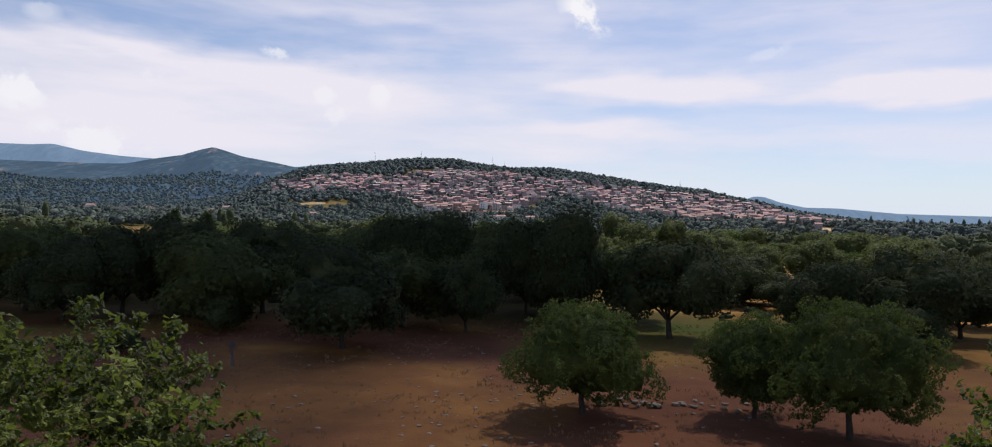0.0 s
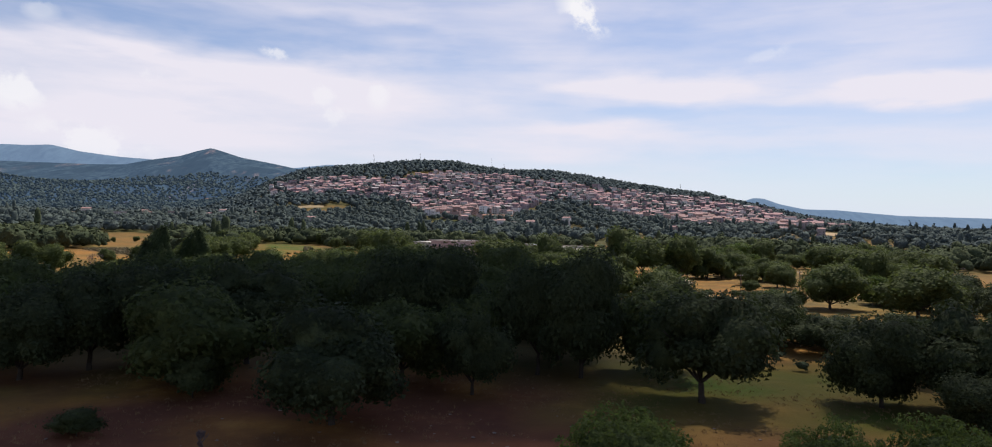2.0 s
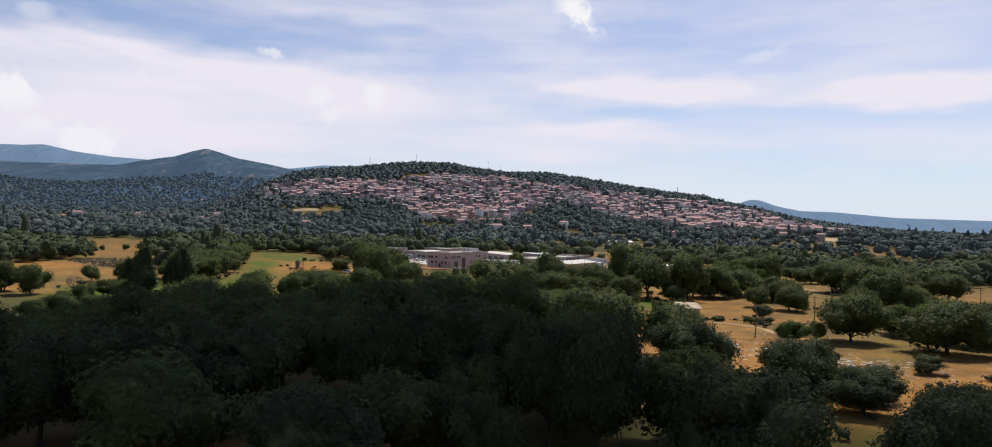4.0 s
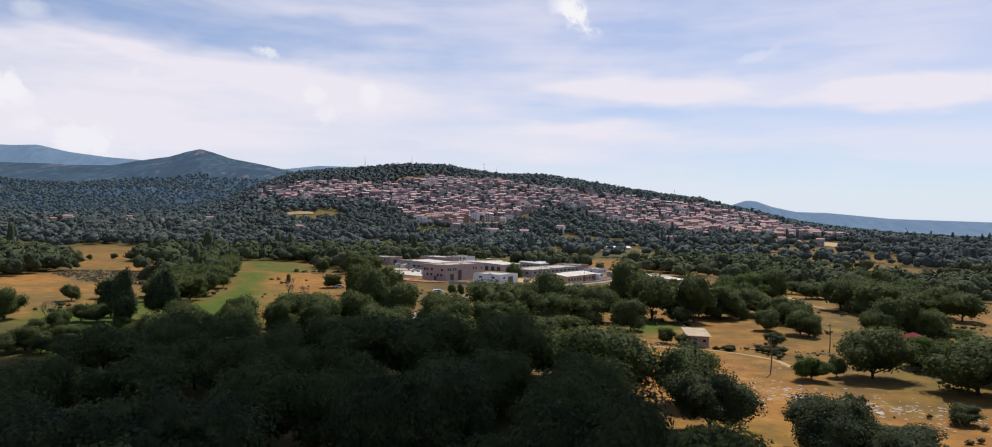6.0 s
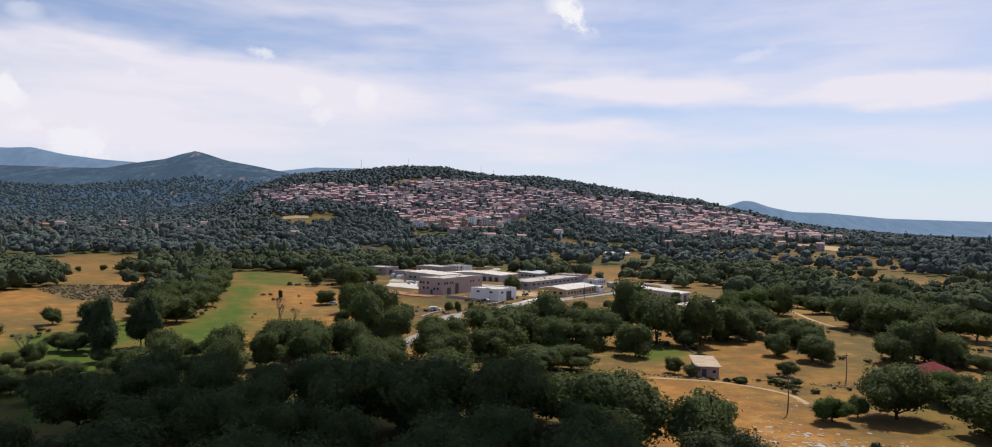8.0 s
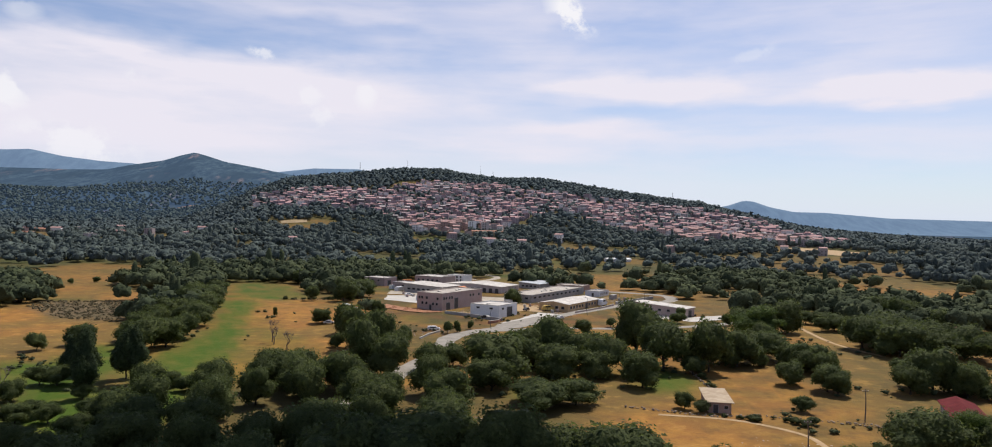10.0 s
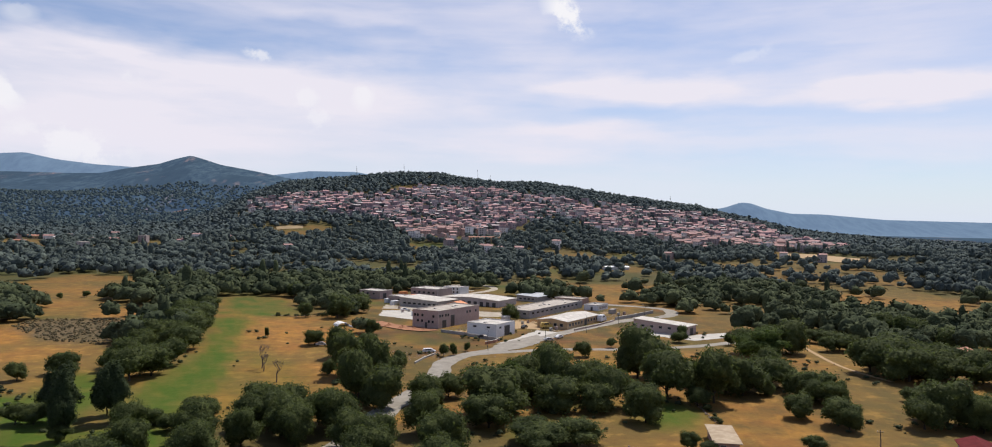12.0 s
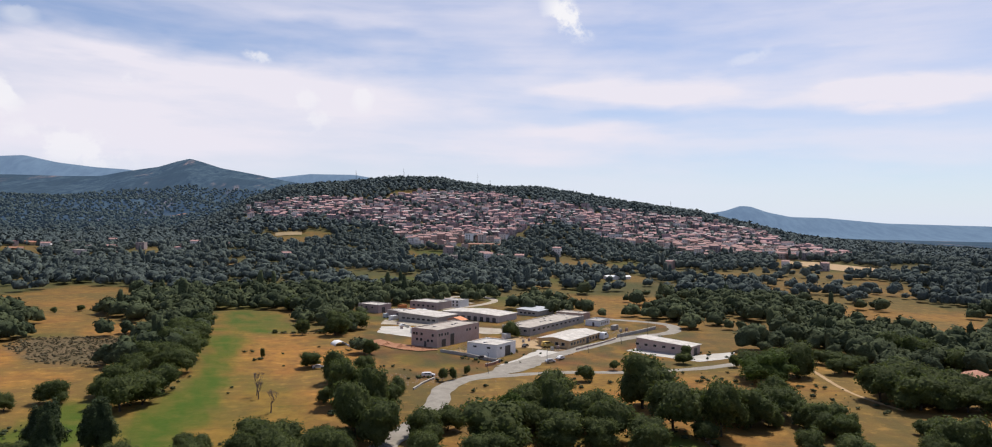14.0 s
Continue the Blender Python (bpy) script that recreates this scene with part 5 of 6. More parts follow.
def workshop(name, label, corner, along, across, w, d, h, wall, roof, kind="flat", openings=(), pitch=0.16, category="workshop"):
    """corner: near corner; along: direction of the front of length w; across: the side's direction of length d is to its left."""
    thing = tagged(new(name), label, category, "workshops")
    a = math.atan2(along[1], along[0])
    thing.matrix_basis = Matrix.Translation((corner[0], corner[1], gz(*corner))) @ Matrix.Rotation(a, 4, "Z")
    part("wall", wall_ring("wall", w, d, h, 0.35, wall), thing)
    if kind == "flat":
        part("roof", box_mesh("roof", 0.36, w - 0.36, 0.36, d - 0.36, h - 0.55, h - 0.25, roof), thing)
        bm = bmesh.new()
        for x0, x1, y0, y1 in ((-0.08, w + 0.08, -0.08, 0.42), (-0.08, w + 0.08, d - 0.42, d + 0.08), (-0.08, 0.42, 0.42, d - 0.42), (w - 0.42, w + 0.08, 0.42, d - 0.42)):
            box_faces(bm, x0, x1, y0, y1, h + 0.003, h + 0.16)
        me = bpy.data.meshes.new("coping")
        bm.to_mesh(me)
        me.materials.append(roof)
        part("coping", me, thing)
        rng = random.Random(int(w * 10))
        for k in range(max(1, int(w * d / 160))):
            x, y = rng.uniform(2, w - 3), rng.uniform(2, d - 3)
            part("skylight", box_mesh("skylight", x, x + 1.6, y, y + 1.2, h - 0.25, h + 0.2, PALE_ROOF, 0.05), thing)
    else:
        e = 0.6
        rise = d * 0.5 * pitch if kind == "gable" else d * pitch
        line = [(-e, -pitch * e), (d / 2, rise), (d + e, -pitch * e)] if kind == "gable" else [(-e, -pitch * e), (d + e, rise + pitch * e)]
        part("roof", slope_mesh("roof", [[(x, y, h + 0.17 + z) for y, z in line] for x in (-e, w + e)], roof), thing)
        bm = bmesh.new()
        for x in (0.0, w - 0.35):
            p = [(0, h), (d, h)] + ([(d / 2, h + rise)] if kind == "gable" else [(d, h + rise)])
            lo = [bm.verts.new((x + 0.002, y, z + 0.001)) for y, z in p]
            hi = [bm.verts.new((x + 0.348, y, z + 0.001)) for y, z in p]
            bm.faces.new(lo[::-1])
            bm.faces.new(hi)
            for i in range(3):
                bm.faces.new((lo[i], lo[(i + 1) % 3], hi[(i + 1) % 3], hi[i]))
        bmesh.ops.recalc_face_normals(bm, faces=bm.faces)
        me = bpy.data.meshes.new("gable")
        bm.to_mesh(me)
        me.materials.append(wall)
        part("gable", me, thing)
    for face, what, at, sill, ow, oh in openings:
        opening(what, thing, face, w, d, at, sill, ow, oh, GLASS if what == "window" else DARK_STEEL, FRAME_PAINT)
    return thing


U, V = (0.53, 0.848), (-0.848, 0.53)
brown = [("front", "window", x, 5.2, 1.2, 1.2) for x in (1.6, 3.6, 6.4, 8.4, 25.0, 27.6, 33.0)] + [("front", "door", 5.2, 0.0, 3.4, 3.6), ("front", "door", 12.2, 0.0, 3.2, 5.4)]
brown += [("left", "window", y, z, 1.2, 1.2) for y, z in ((2.6, 5.0), (9.0, 5.2), (11.8, 5.2), (3.0, 2.4), (5.2, 2.4), (9.2, 2.6), (11.6, 2.6), (13.4, 5.2))] + [("left", "door", 6.8, 0.0, 1.4, 2.6)]
workshop("block_building", "two-storey building of bare mauve blocks with a flat roof", (-23, 399.4), U, V, 36.2, 14.9, 8.2, PINK_BLOCK, FLAT_ROOF, "flat", brown)
workshop("white_workshop", "white rendered flat-roofed workshop on a concrete yard", (3.8, 374.5), U, V, 16.6, 15.1, 5.6, WHITE_WALL, PALE_ROOF, "flat",
         [("front", "door", 9.5, 0.0, 4.6, 4.4), ("front", "window", 3.5, 3.6, 1.6, 0.8), ("left", "window", 4, 3.8, 1.6, 0.7), ("left", "window", 11, 3.8, 1.6, 0.7)])
workshop("ochre_workshop", "long ochre workshop with a pale low gabled roof", (38.2, 402.4), U, V, 37.1, 16.0, 3.6, YELLOW_WALL, PALE_ROOF, "gable",
         [("front", "window", 3 + 3.4 * k, 1.2, 1.9, 1.3) for k in range(5)] + [("front", "door", 21.5, 0.0, 3.0, 2.8)] + [("front", "window", 25 + 3.6 * k, 1.2, 1.9, 1.3) for k in range(4)]
         + [("left", "window", 3 + 3.3 * k, 1.2, 1.6, 1.3) for k in range(4)], 0.14)
workshop("grey_workshop", "long grey workshop with a flat roof full of skylights", (22.8, 441), U, V, 68, 17, 4.2, GREY_WALL, FLAT_ROOF, "flat",
         [("front", "window", 4 + 5.5 * k, 2.2, 2.6, 0.9) for k in range(11)] + [("left", "door", 8, 0.0, 3.4, 3.2), ("left", "window", 3, 2.0, 1.8, 0.9)])
workshop("blue_grey_shed", "low shed with a pale blue-grey roof", (33.3, 524.5), U, V, 24, 15, 3.2, GREY_WALL, BLUE_ROOF, "mono", [("left", "window", 3 + 3 * k, 1.2, 1.8, 1.0) for k in range(4)], 0.05)
workshop("brick_workshop", "low brick-coloured workshop with a flat roof", (59.4, 509.8), U, V, 12, 18, 4.0, BRICK_WALL, FLAT_ROOF, "flat", [("left", "window", 3 + 4 * k, 1.4, 1.6, 1.2) for k in range(4)])
workshop("small_house", "small white house with a dark flat roof", (65.7, 482), U, V, 15, 9, 3.2, WHITE_WALL, GREY_WALL, "flat", [("front", "window", 3 + 3 * k, 1.0, 1.2, 1.2) for k in range(4)] + [("left", "door", 4, 0.0, 1.2, 2.1)])
workshop("far_shed", "mauve block shed with a pale flat roof", (-68.3, 531.6), U, V, 13, 17, 5.3, PINK_BLOCK, PALE_ROOF, "flat", [("front", "door", 5, 0.0, 3.4, 3.6), ("left", "window", 5, 3, 1.4, 1.0), ("left", "window", 10, 3, 1.4, 1.0)])
workshop("long_shed", "long grey shed with a bright pale roof", (-27.4, 480.6), U, V, 20, 28.3, 4.2, GREY_WALL, PALE_ROOF, "mono", [("left", "window", 3 + 3.6 * k, 1.6, 2.2, 1.0) for k in range(7)], 0.04)
workshop("assembly_shed", "long pale-roofed assembly shed with grey walls", (7.6, 491.8), U, V, 22, 41.2, 3.9, PALE_WALL, PALE_ROOF, "gable", [("left", "door", 3 + 4.4 * k, 0.0, 2.4, 2.6) for k in range(9)], 0.05)
workshop("back_workshop", "flat-roofed mauve workshop behind the yard", (-32.5, 554.1), U, V, 18, 22.3, 5.0, PINK_BLOCK, PALE_ROOF, "flat", [("left", "window", 3 + 4 * k, 1.8, 1.8, 1.2) for k in range(5)])
workshop("white_house", "white two-storey house behind the workshops", (-17.2, 570.7), U, V, 11, 14.4, 5.0, WHITE_WALL, PALE_ROOF, "flat", [("left", "window", 2.4 + 3.2 * k, z, 1.2, 1.3) for k in range(4) for z in (0.9, 3.1)])
workshop("road_shed", "long mauve-grey shed with a pale sheet roof by the lane", (90.4, 385.0), (0.65, 0.76), V, 10, 27.0, 4.2, PINK_BLOCK, PALE_ROOF, "mono",
         [("left", "window", 4 + 4.5 * k, 2.2, 1.6, 1.0) for k in range(6)] + [("front", "door", 5, 0.0, 3.4, 3.2)], 0.05)
workshop("middle_shed", "low pale-roofed shed with mauve walls", (-50, 505), U, V, 12, 12, 4.6, PINK_BLOCK, PALE_ROOF, "flat", [("left", "window", 4, 1.8, 1.6, 1.2)])
workshop("red_shed", "small shed with an orange-red sheet roof", (-14, 470), U, V, 6, 9, 4.0, BRICK_WALL, ORANGE_PAINT, "gable", [("left", "door", 4, 0.0, 2.4, 2.4)], 0.3)
workshop("stone_hut", "flat-roofed stone hut at the edge of the dry field", (48.0, 212.5), (0.985, -0.17), V, 5.0, 13.5, 2.4, BRICK_WALL, HUT_ROOF, "mono",
         [("front", "door", 1.6, 0.0, 1.1, 1.9), ("front", "window", 3.9, 1.0, 0.8, 0.7)], 0.012, "hut")
workshop("farmhouse", "farmhouse with a dark red sheet roof among oaks", (100.7, 195.6), (0.4, 0.917), V, 16.0, 6.2, 3.4, GREY_WALL, RED_ROOF, "gable",
         [("front", "door", 6.0, 0.0, 1.1, 2.1), ("front", "window", 2.5, 1.1, 1.2, 1.1), ("left", "window", 1.8, 1.1, 1.0, 1.1), ("left", "door", 4.2, 0.0, 1.0, 2.1)], 0.36, "house")
workshop("orange_roof_house", "low house with a pale terracotta roof beside a copse", (181.6, 329.3), (0.75, 0.66), V, 12, 7, 2.8, YELLOW_WALL, TILE_ROOF, "gable", [("front", "window", 2 + 3 * k, 1.0, 1.1, 1.1) for k in range(3)], 0.3, "house")
workshop("greenhouse", "long white greenhouse among the trees below the town", (125, 800), (0.97, 0.24), V, 26, 9, 3.0, WHITE_WALL, TANK_WHITE, "gable", [("front", "door", 4, 0, 2, 2.2)], 0.25, "greenhouse")
workshop("greenhouse", "long white greenhouse among the trees below the town", (128, 858), (0.97, 0.24), V, 22, 9, 3.0, WHITE_WALL, TANK_WHITE, "gable", [("front", "door", 4, 0, 2, 2.2)], 0.25, "greenhouse")
workshop("terracotta_hall", "wide terracotta-coloured hall at the foot of the town", (-20, 1128), (0.99, 0.12), V, 46, 14, 7, YELLOW_WALL, TILE_ROOF, "gable", [("front", "window", 3 + 4 * k, z, 1.8, 1.6) for k in range(11) for z in (1.2, 4.4)], 0.2, "hall")
workshop("white_villa", "white villa at the lower edge of the town", (272, 1062), (0.95, -0.3), V, 20, 12, 7.5, WHITE_WALL, PALE_ROOF, "flat", [("front", "window", 3 + 3.6 * k, z, 1.4, 1.5) for k in range(5) for z in (1.0, 4.4)], 0.2, "house")
for ax, ay, aw, ah, awall in ((-26, 1172, 12, 17, WHITE_WALL), (-6, 1180, 12, 15, PALE_WALL), (-66, 1140, 16, 10, PALE_WALL), (204, 1262, 26, 8, WHITE_WALL)):
    workshop("apartment_block", "tall pale apartment block rising over the town's roofs", (ax, ay), (0.99, 0.12), V, aw, 11, ah, awall, FLAT_ROOF, "flat",
             [("front", "window", 2.2 + 3.8 * k, 1.2 + 3.0 * f, 1.5, 1.4) for k in range(int((aw - 1) / 3.8)) for f in range(int(ah / 3))], category="apartment block")
for fx, fy, fw in ((-740, 1205, 22), (-712, 1215, 18), (-590, 985, 16), (-690, 1190, 14)):
    workshop("farm_building", "farm building with a terracotta roof among trees", (fx, fy), (0.9, 0.43), V, fw, 9, 5, YELLOW_WALL, TILE_ROOF, "gable", [("front", "window", 3 + 3.5 * k, 1.2, 1.3, 1.3) for k in range(4)], 0.3, "farm building")


# ---- the town on its hill ----
def town_rows():
    """Houses in loose rows along the slope: x, y, turn, width, depth, height, roof rise, tint."""
    rng = random.Random(9)
    rows = []
    for k in range(0, 70):
        r = 1050 + 13.2 * k
        b = -17.9 + rng.uniform(0, 0.4)
        while b < 27.1:
            w = rng.choice((6.5, 7.5, 8, 9, 10, 12, 15)) + rng.uniform(-0.8, 0.8)
            rr = r + rng.uniform(-7.5, 7.5)
            x, y = rr * math.sin(radians(b)), 60 + rr * math.cos(radians(b))
            step = (w + rng.choice((0.3, 0.8, 1.5, 3.0, 7.0))) / rr
            dense = float(wave(x, y, 60, 3)) * 0.5 + float(wave(x, y, 21, 4)) * 0.5
            lo, hi = float(crest(TOWN_EDGE, b, 1)), float(crest(TOWN_EDGE, b, 2))
            edge = min(rr - lo, hi - rr)
            if bool(in_town(x, y)) and dense > (0.33 if edge > 60 else 0.46) and (x, y) and not (abs(x - 3) < 30 and abs(y - 1133) < 22) and not any(abs(x - ax - 8) < 18 and abs(y - ay - 6) < 15 for ax, ay in ((-26, 1172), (-6, 1180), (-66, 1140), (204, 1262), (214, 1262))) and not (abs(x - 282) < 20 and abs(y - 1066) < 18):
                h = rng.choice((4.5, 5.5, 6.0, 6.2, 7.0, 7.4, 8.4, 9.2, 11.5))
                rows.append((x, y, -b + rng.choice((0, 0, 0, 90, 20, -25)) + rng.gauss(0, 9), w, rng.uniform(7, 10), h, rng.choice((1.2, 1.5, 1.8, 0.0)), rng.random()))
            b += math.degrees(step)
    return rows


def house_thing(seed, w, d, h, rise):
    """A plastered house with parts; stands on the slope with a deep plinth."""
    rng = random.Random(seed)
    house = tagged(new("house"), "plastered town house with a low terracotta roof on the slope" if rise else "plastered town house with a flat terrace roof on the slope", "house", "houses of the town")
    me = box_mesh("wall", -w / 2, w / 2, -d / 2, d / 2, -4, h, HOUSE_WALL)
    part("wall", me, house)
    e = 0.45
    if rise:
        rows = [[(x, y, h + z) for y, z in ((-d / 2 - e, 0.12), (0, rise + 0.2), (d / 2 + e, 0.12))] for x in (-w / 2 - e, w / 2 + e)]
        part("roof", slope_mesh("roof", rows, MAUVE_TILE, 0.2), house)
    else:
        part("roof", box_mesh("roof", -w / 2 - 0.2, w / 2 + 0.2, -d / 2 - 0.2, d / 2 + 0.2, h + 0.003, h + 0.3, FLAT_ROOF), house)
    floors, bays = max(1, int(h / 3)), max(2, int(w / 3.2))
    for fl in range(floors):
        for k in range(bays):
            x = -w / 2 + w * (k + 0.5) / bays
            if fl == 0 and k == bays // 2:
                part("door", box_mesh("door", x - 0.6, x + 0.6, -d / 2 - 0.06, -d / 2 - 0.003, 0.0, 2.2, DARK_STEEL), house)
            else:
                part("window", box_mesh("window", x - 0.5, x + 0.5, -d / 2 - 0.06, -d / 2 - 0.003, fl * 3 + 0.95, fl * 3 + 2.3, GLASS), house)
    if rng.random() < 0.6:
        part("chimney", box_mesh("chimney", w * 0.2, w * 0.2 + 0.7, 0.6, 1.3, h + 0.1, h + rise + 1.2, HOUSE_WALL), house)
    return house


def build_town():
    rows = sorted(town_rows(), key=lambda q: math.hypot(q[0], q[1]))
    rng = random.Random(77)
    outlying = []
    while len(outlying) < 26:
        b, r = rng.uniform(-34, 30), rng.uniform(880, 1330)
        x, y = r * math.sin(radians(b)), 60 + r * math.cos(radians(b))
        if not bool(in_town(x, y)) and gz(x, y) < 60:
            outlying.append((x, y, rng.uniform(-40, 40), 10, 10, 6, 1.5, rng.random()))
    near, rest = rows[:215] + outlying, rows[215:]
    forms = [(9, 9, 6.2, 1.5), (11, 10, 7.0, 1.7), (10, 9, 9.2, 1.5), (12, 10, 9.8, 0.0), (14, 11, 7.2, 1.9), (8.5, 9, 8.6, 1.3), (11, 11, 10.8, 1.6), (9.5, 10, 6.0, 0.0)]
    protos = [house_thing(300 + k, *f) for k, f in enumerate(forms)]
    used = {}
    for k, (x, y, turn, w, d, h, rise, tint) in enumerate(near):
        p = protos[(k * 5 + int(tint * 8)) % len(protos)]
        m = pose(x, y, gz(x, y) + 0.4, 0, 0, turn)
        if p in used:
            copy_thing(p, m)
        else:
            used[p] = m
    settle(used)
    verts, faces, slots, tints = [], [], [], []
    for x, y, turn, w, d, h, rise, tint in rest:
        c, s = math.cos(radians(turn)), math.sin(radians(turn))
        z = gz(x, y) + 0.4
        base = len(verts)
        e = 0.4
        pts = [(-w / 2, -d / 2, -5), (w / 2, -d / 2, -5), (w / 2, d / 2, -5), (-w / 2, d / 2, -5), (-w / 2, -d / 2, h), (w / 2, -d / 2, h), (w / 2, d / 2, h), (-w / 2, d / 2, h)]
        quads = [((0, 1, 5, 4), 0), ((1, 2, 6, 5), 0), ((2, 3, 7, 6), 0), ((3, 0, 4, 7), 0)]
        a = len(pts)
        pts += [(-w / 2 - e, -d / 2 - e, h - 0.05), (w / 2 + e, -d / 2 - e, h - 0.05), (w / 2 + e, 0, h + rise + 0.25), (-w / 2 - e, 0, h + rise + 0.25), (w / 2 + e, d / 2 + e, h - 0.05), (-w / 2 - e, d / 2 + e, h - 0.05)]
        quads += [((a, a + 1, a + 2, a + 3), 1), ((a + 3, a + 2, a + 4, a + 5), 1), ((a + 1, a + 4, a + 2), 1), ((a + 5, a, a + 3), 1)]
        floors, bays = int(h / 3), max(2, int(w / 3.4))
        for fl in range(floors):
            for k in range(bays):
                u, q = -w / 2 + w * (k + 0.5) / bays, len(pts)
                zz = fl * 3 + 1.0
                pts += [(u - 0.55, -d / 2 - 0.06, zz), (u + 0.55, -d / 2 - 0.06, zz), (u + 0.55, -d / 2 - 0.06, zz + 1.4), (u - 0.55, -d / 2 - 0.06, zz + 1.4)]
                quads.append(((q, q + 1, q + 2, q + 3), 2))
        verts += [(x + px * c - py * s, y + px * s + py * c, z + pz) for px, py, pz in pts]
        for f, m in quads:
            faces.append(tuple(base + i for i in f))
            slots.append(m)
            tints.append(tint)
    me = mesh_from("hillside_houses", verts, faces, [TOWN_WALL, TOWN_ROOF, GLASS], slots)
    me.attributes.new("tint", "FLOAT", "FACE").data.foreach_set("value", np.array(tints, np.float32))
    tagged(new("hillside_houses", me), "crowded terracotta-roofed houses climbing the hill", "houses", kind="stuff")


build_town()
patch("sports_ground", ((382, 990), (396, 1026), (440, 1020), (470, 945), (472, 895), (452, 866), (418, 886), (400, 955)), DUST, 0.5, "pale levelled sports ground below the town", "sports ground", 8)
patch("stubble_field", BARE[0], STUBBLE, 0.9, "pale stubble field on the slope below the wood", "field", 8)
patch("stubble_field", BARE[2], STUBBLE, 0.9, "pale stubble field on the slope below the wood", "field", 8)
patch("quarry", ((-1060, 2540), (-1000, 2560), (-970, 2530), (-1030, 2490)), EARTH, 1.0, "bare reddish clearing on the wooded slope", "clearing", 12)


def mast(x, y, height):
    thing = tagged(new("radio_mast"), "thin lattice radio mast on the wooded hilltop", "mast", "masts on the hill")
    bm = bmesh.new()
    for sx, sy in ((1, 1), (1, -1), (-1, 1), (-1, -1)):
        limb(bm, (sx * 1.1, sy * 1.1, -1), (sx * 0.25, sy * 0.25, height), 0.16, 0.1, 4)
    for k in range(8):
        z, s = height * k / 8, 1.1 - 0.85 * k / 8
        limb(bm, (-s, -s, z), (s, s, z + height / 8), 0.06, 0.06, 4)
        limb(bm, (s, -s, z), (-s, s, z + height / 8), 0.06, 0.06, 4)
    me = bpy.data.meshes.new("lattice")
    bm.to_mesh(me)
    me.materials.append(DARK_STEEL)
    part("lattice", me, thing)
    thing.location = (x, y, gz(x, y))


for mx, my, mh in ((-337, 2020, 34), (-211, 2028, 30), (-14, 1998, 34), (20, 1990, 24), (452, 1812, 24)):
    mast(mx, my, mh)


# ---- poles, walls, stones, vehicles ----
def pole(x, y, height, name="power_pole", label="weathered wooden power pole with a crossarm", lean=0.0):
    thing = tagged(new(name), label, "pole", "poles")
    bm = bmesh.new()
    limb(bm, (0, 0, -0.5), (lean, 0, height), 0.15, 0.10, 8)
    me = bpy.data.meshes.new("post")
    bm.to_mesh(me)
    me.materials.append(POLE_WOOD)
    part("post", me, thing)
    part("crossarm", box_mesh("crossarm", lean - 0.7, lean + 0.7, -0.06, 0.06, height - 0.55, height - 0.43, POLE_WOOD, 0.01), thing)
    for k in (-0.6, 0.0, 0.6):
        part("insulator", box_mesh("insulator", lean + k - 0.05, lean + k + 0.05, -0.05, 0.05, height - 0.42, height - 0.25, TANK_WHITE, 0.015), thing)
    thing.location = (x, y, gz(x, y))
    return thing


pole(55.6, 178.8, 7.5)
pole(81.2, 207.4, 7.0)
pole(131.3, 419.6, 7.5)
pole(150, 246, 7.0)


def street_lamp(x, y, turn, height=8.0):
    thing = tagged(new("street_lamp"), "grey steel street lamp with a single arm beside the road", "street lamp", "street lamps")
    bm = bmesh.new()
    limb(bm, (0, 0, 0), (0, 0, height), 0.11, 0.07, 8)
    limb(bm, (0, 0, height - 0.05), (1.3, 0, height + 0.25), 0.06, 0.05, 6)
    me = bpy.data.meshes.new("post")
    bm.to_mesh(me)
    me.materials.append(DARK_STEEL)
    part("post", me, thing)
    part("lamp_head", box_mesh("lamp_head", 1.1, 1.9, -0.16, 0.16, height + 0.2, height + 0.34, FRAME_PAINT, 0.04), thing)
    thing.matrix_basis = pose(x, y, gz(x, y), 0, 0, turn)


for lx, ly in ((24.8, 363.3), (46, 392), (66, 418), (84, 440), (0, 341)):
    street_lamp(lx, ly, 140)


def stone_mesh(seed, size=1.0, flat=0.6):
    rng = random.Random(seed)
    bm = bmesh.new()
    bmesh.ops.create_icosphere(bm, subdivisions=1, radius=0.5)
    for v in bm.verts:
        v.co = Vector((v.co.x * rng.uniform(0.65, 1.4), v.co.y * rng.uniform(0.6, 1.2), v.co.z * flat * rng.uniform(0.6, 1.4))) * size
    me = bpy.data.meshes.new("stone")
    bm.to_mesh(me)
    me.materials.append(STONE)
    return me


STONES = [stone_mesh(k, 1.0, 0.55) for k in range(6)]


def stone_wall(name, line, label, gap=0.62, width=0.7, tiers=2, seed=1, limit=70):
    """A tumbled dry-stone wall, stone by stone."""
    rng = random.Random(seed)
    thing = tagged(new(name), label, "dry-stone wall", "dry-stone walls")
    made, count = [], 0
    for p, q in zip(line, line[1:]):
        n = int(math.dist(p, q) / gap)
        for k in range(n):
            for tier in range(tiers):
                if rng.random() < 0.18 + 0.3 * tier or count >= limit * 10:
                    continue
                u = (k + rng.uniform(-0.3, 0.3)) / n
                x, y = p[0] + (q[0] - p[0]) * u + rng.gauss(0, width * 0.35), p[1] + (q[1] - p[1]) * u + rng.gauss(0, width * 0.35)
                s = rng.uniform(0.35, 0.75)
                ob = part("stone", STONES[rng.randrange(6)], thing)
                ob.matrix_basis = Matrix.Translation((x, y, gz(x, y) + 0.12 + tier * 0.28)) @ Matrix.Rotation(rng.uniform(0, 6.28), 4, "Z") @ Matrix.Diagonal((s, s, s, 1))
                count += 1
    return thing


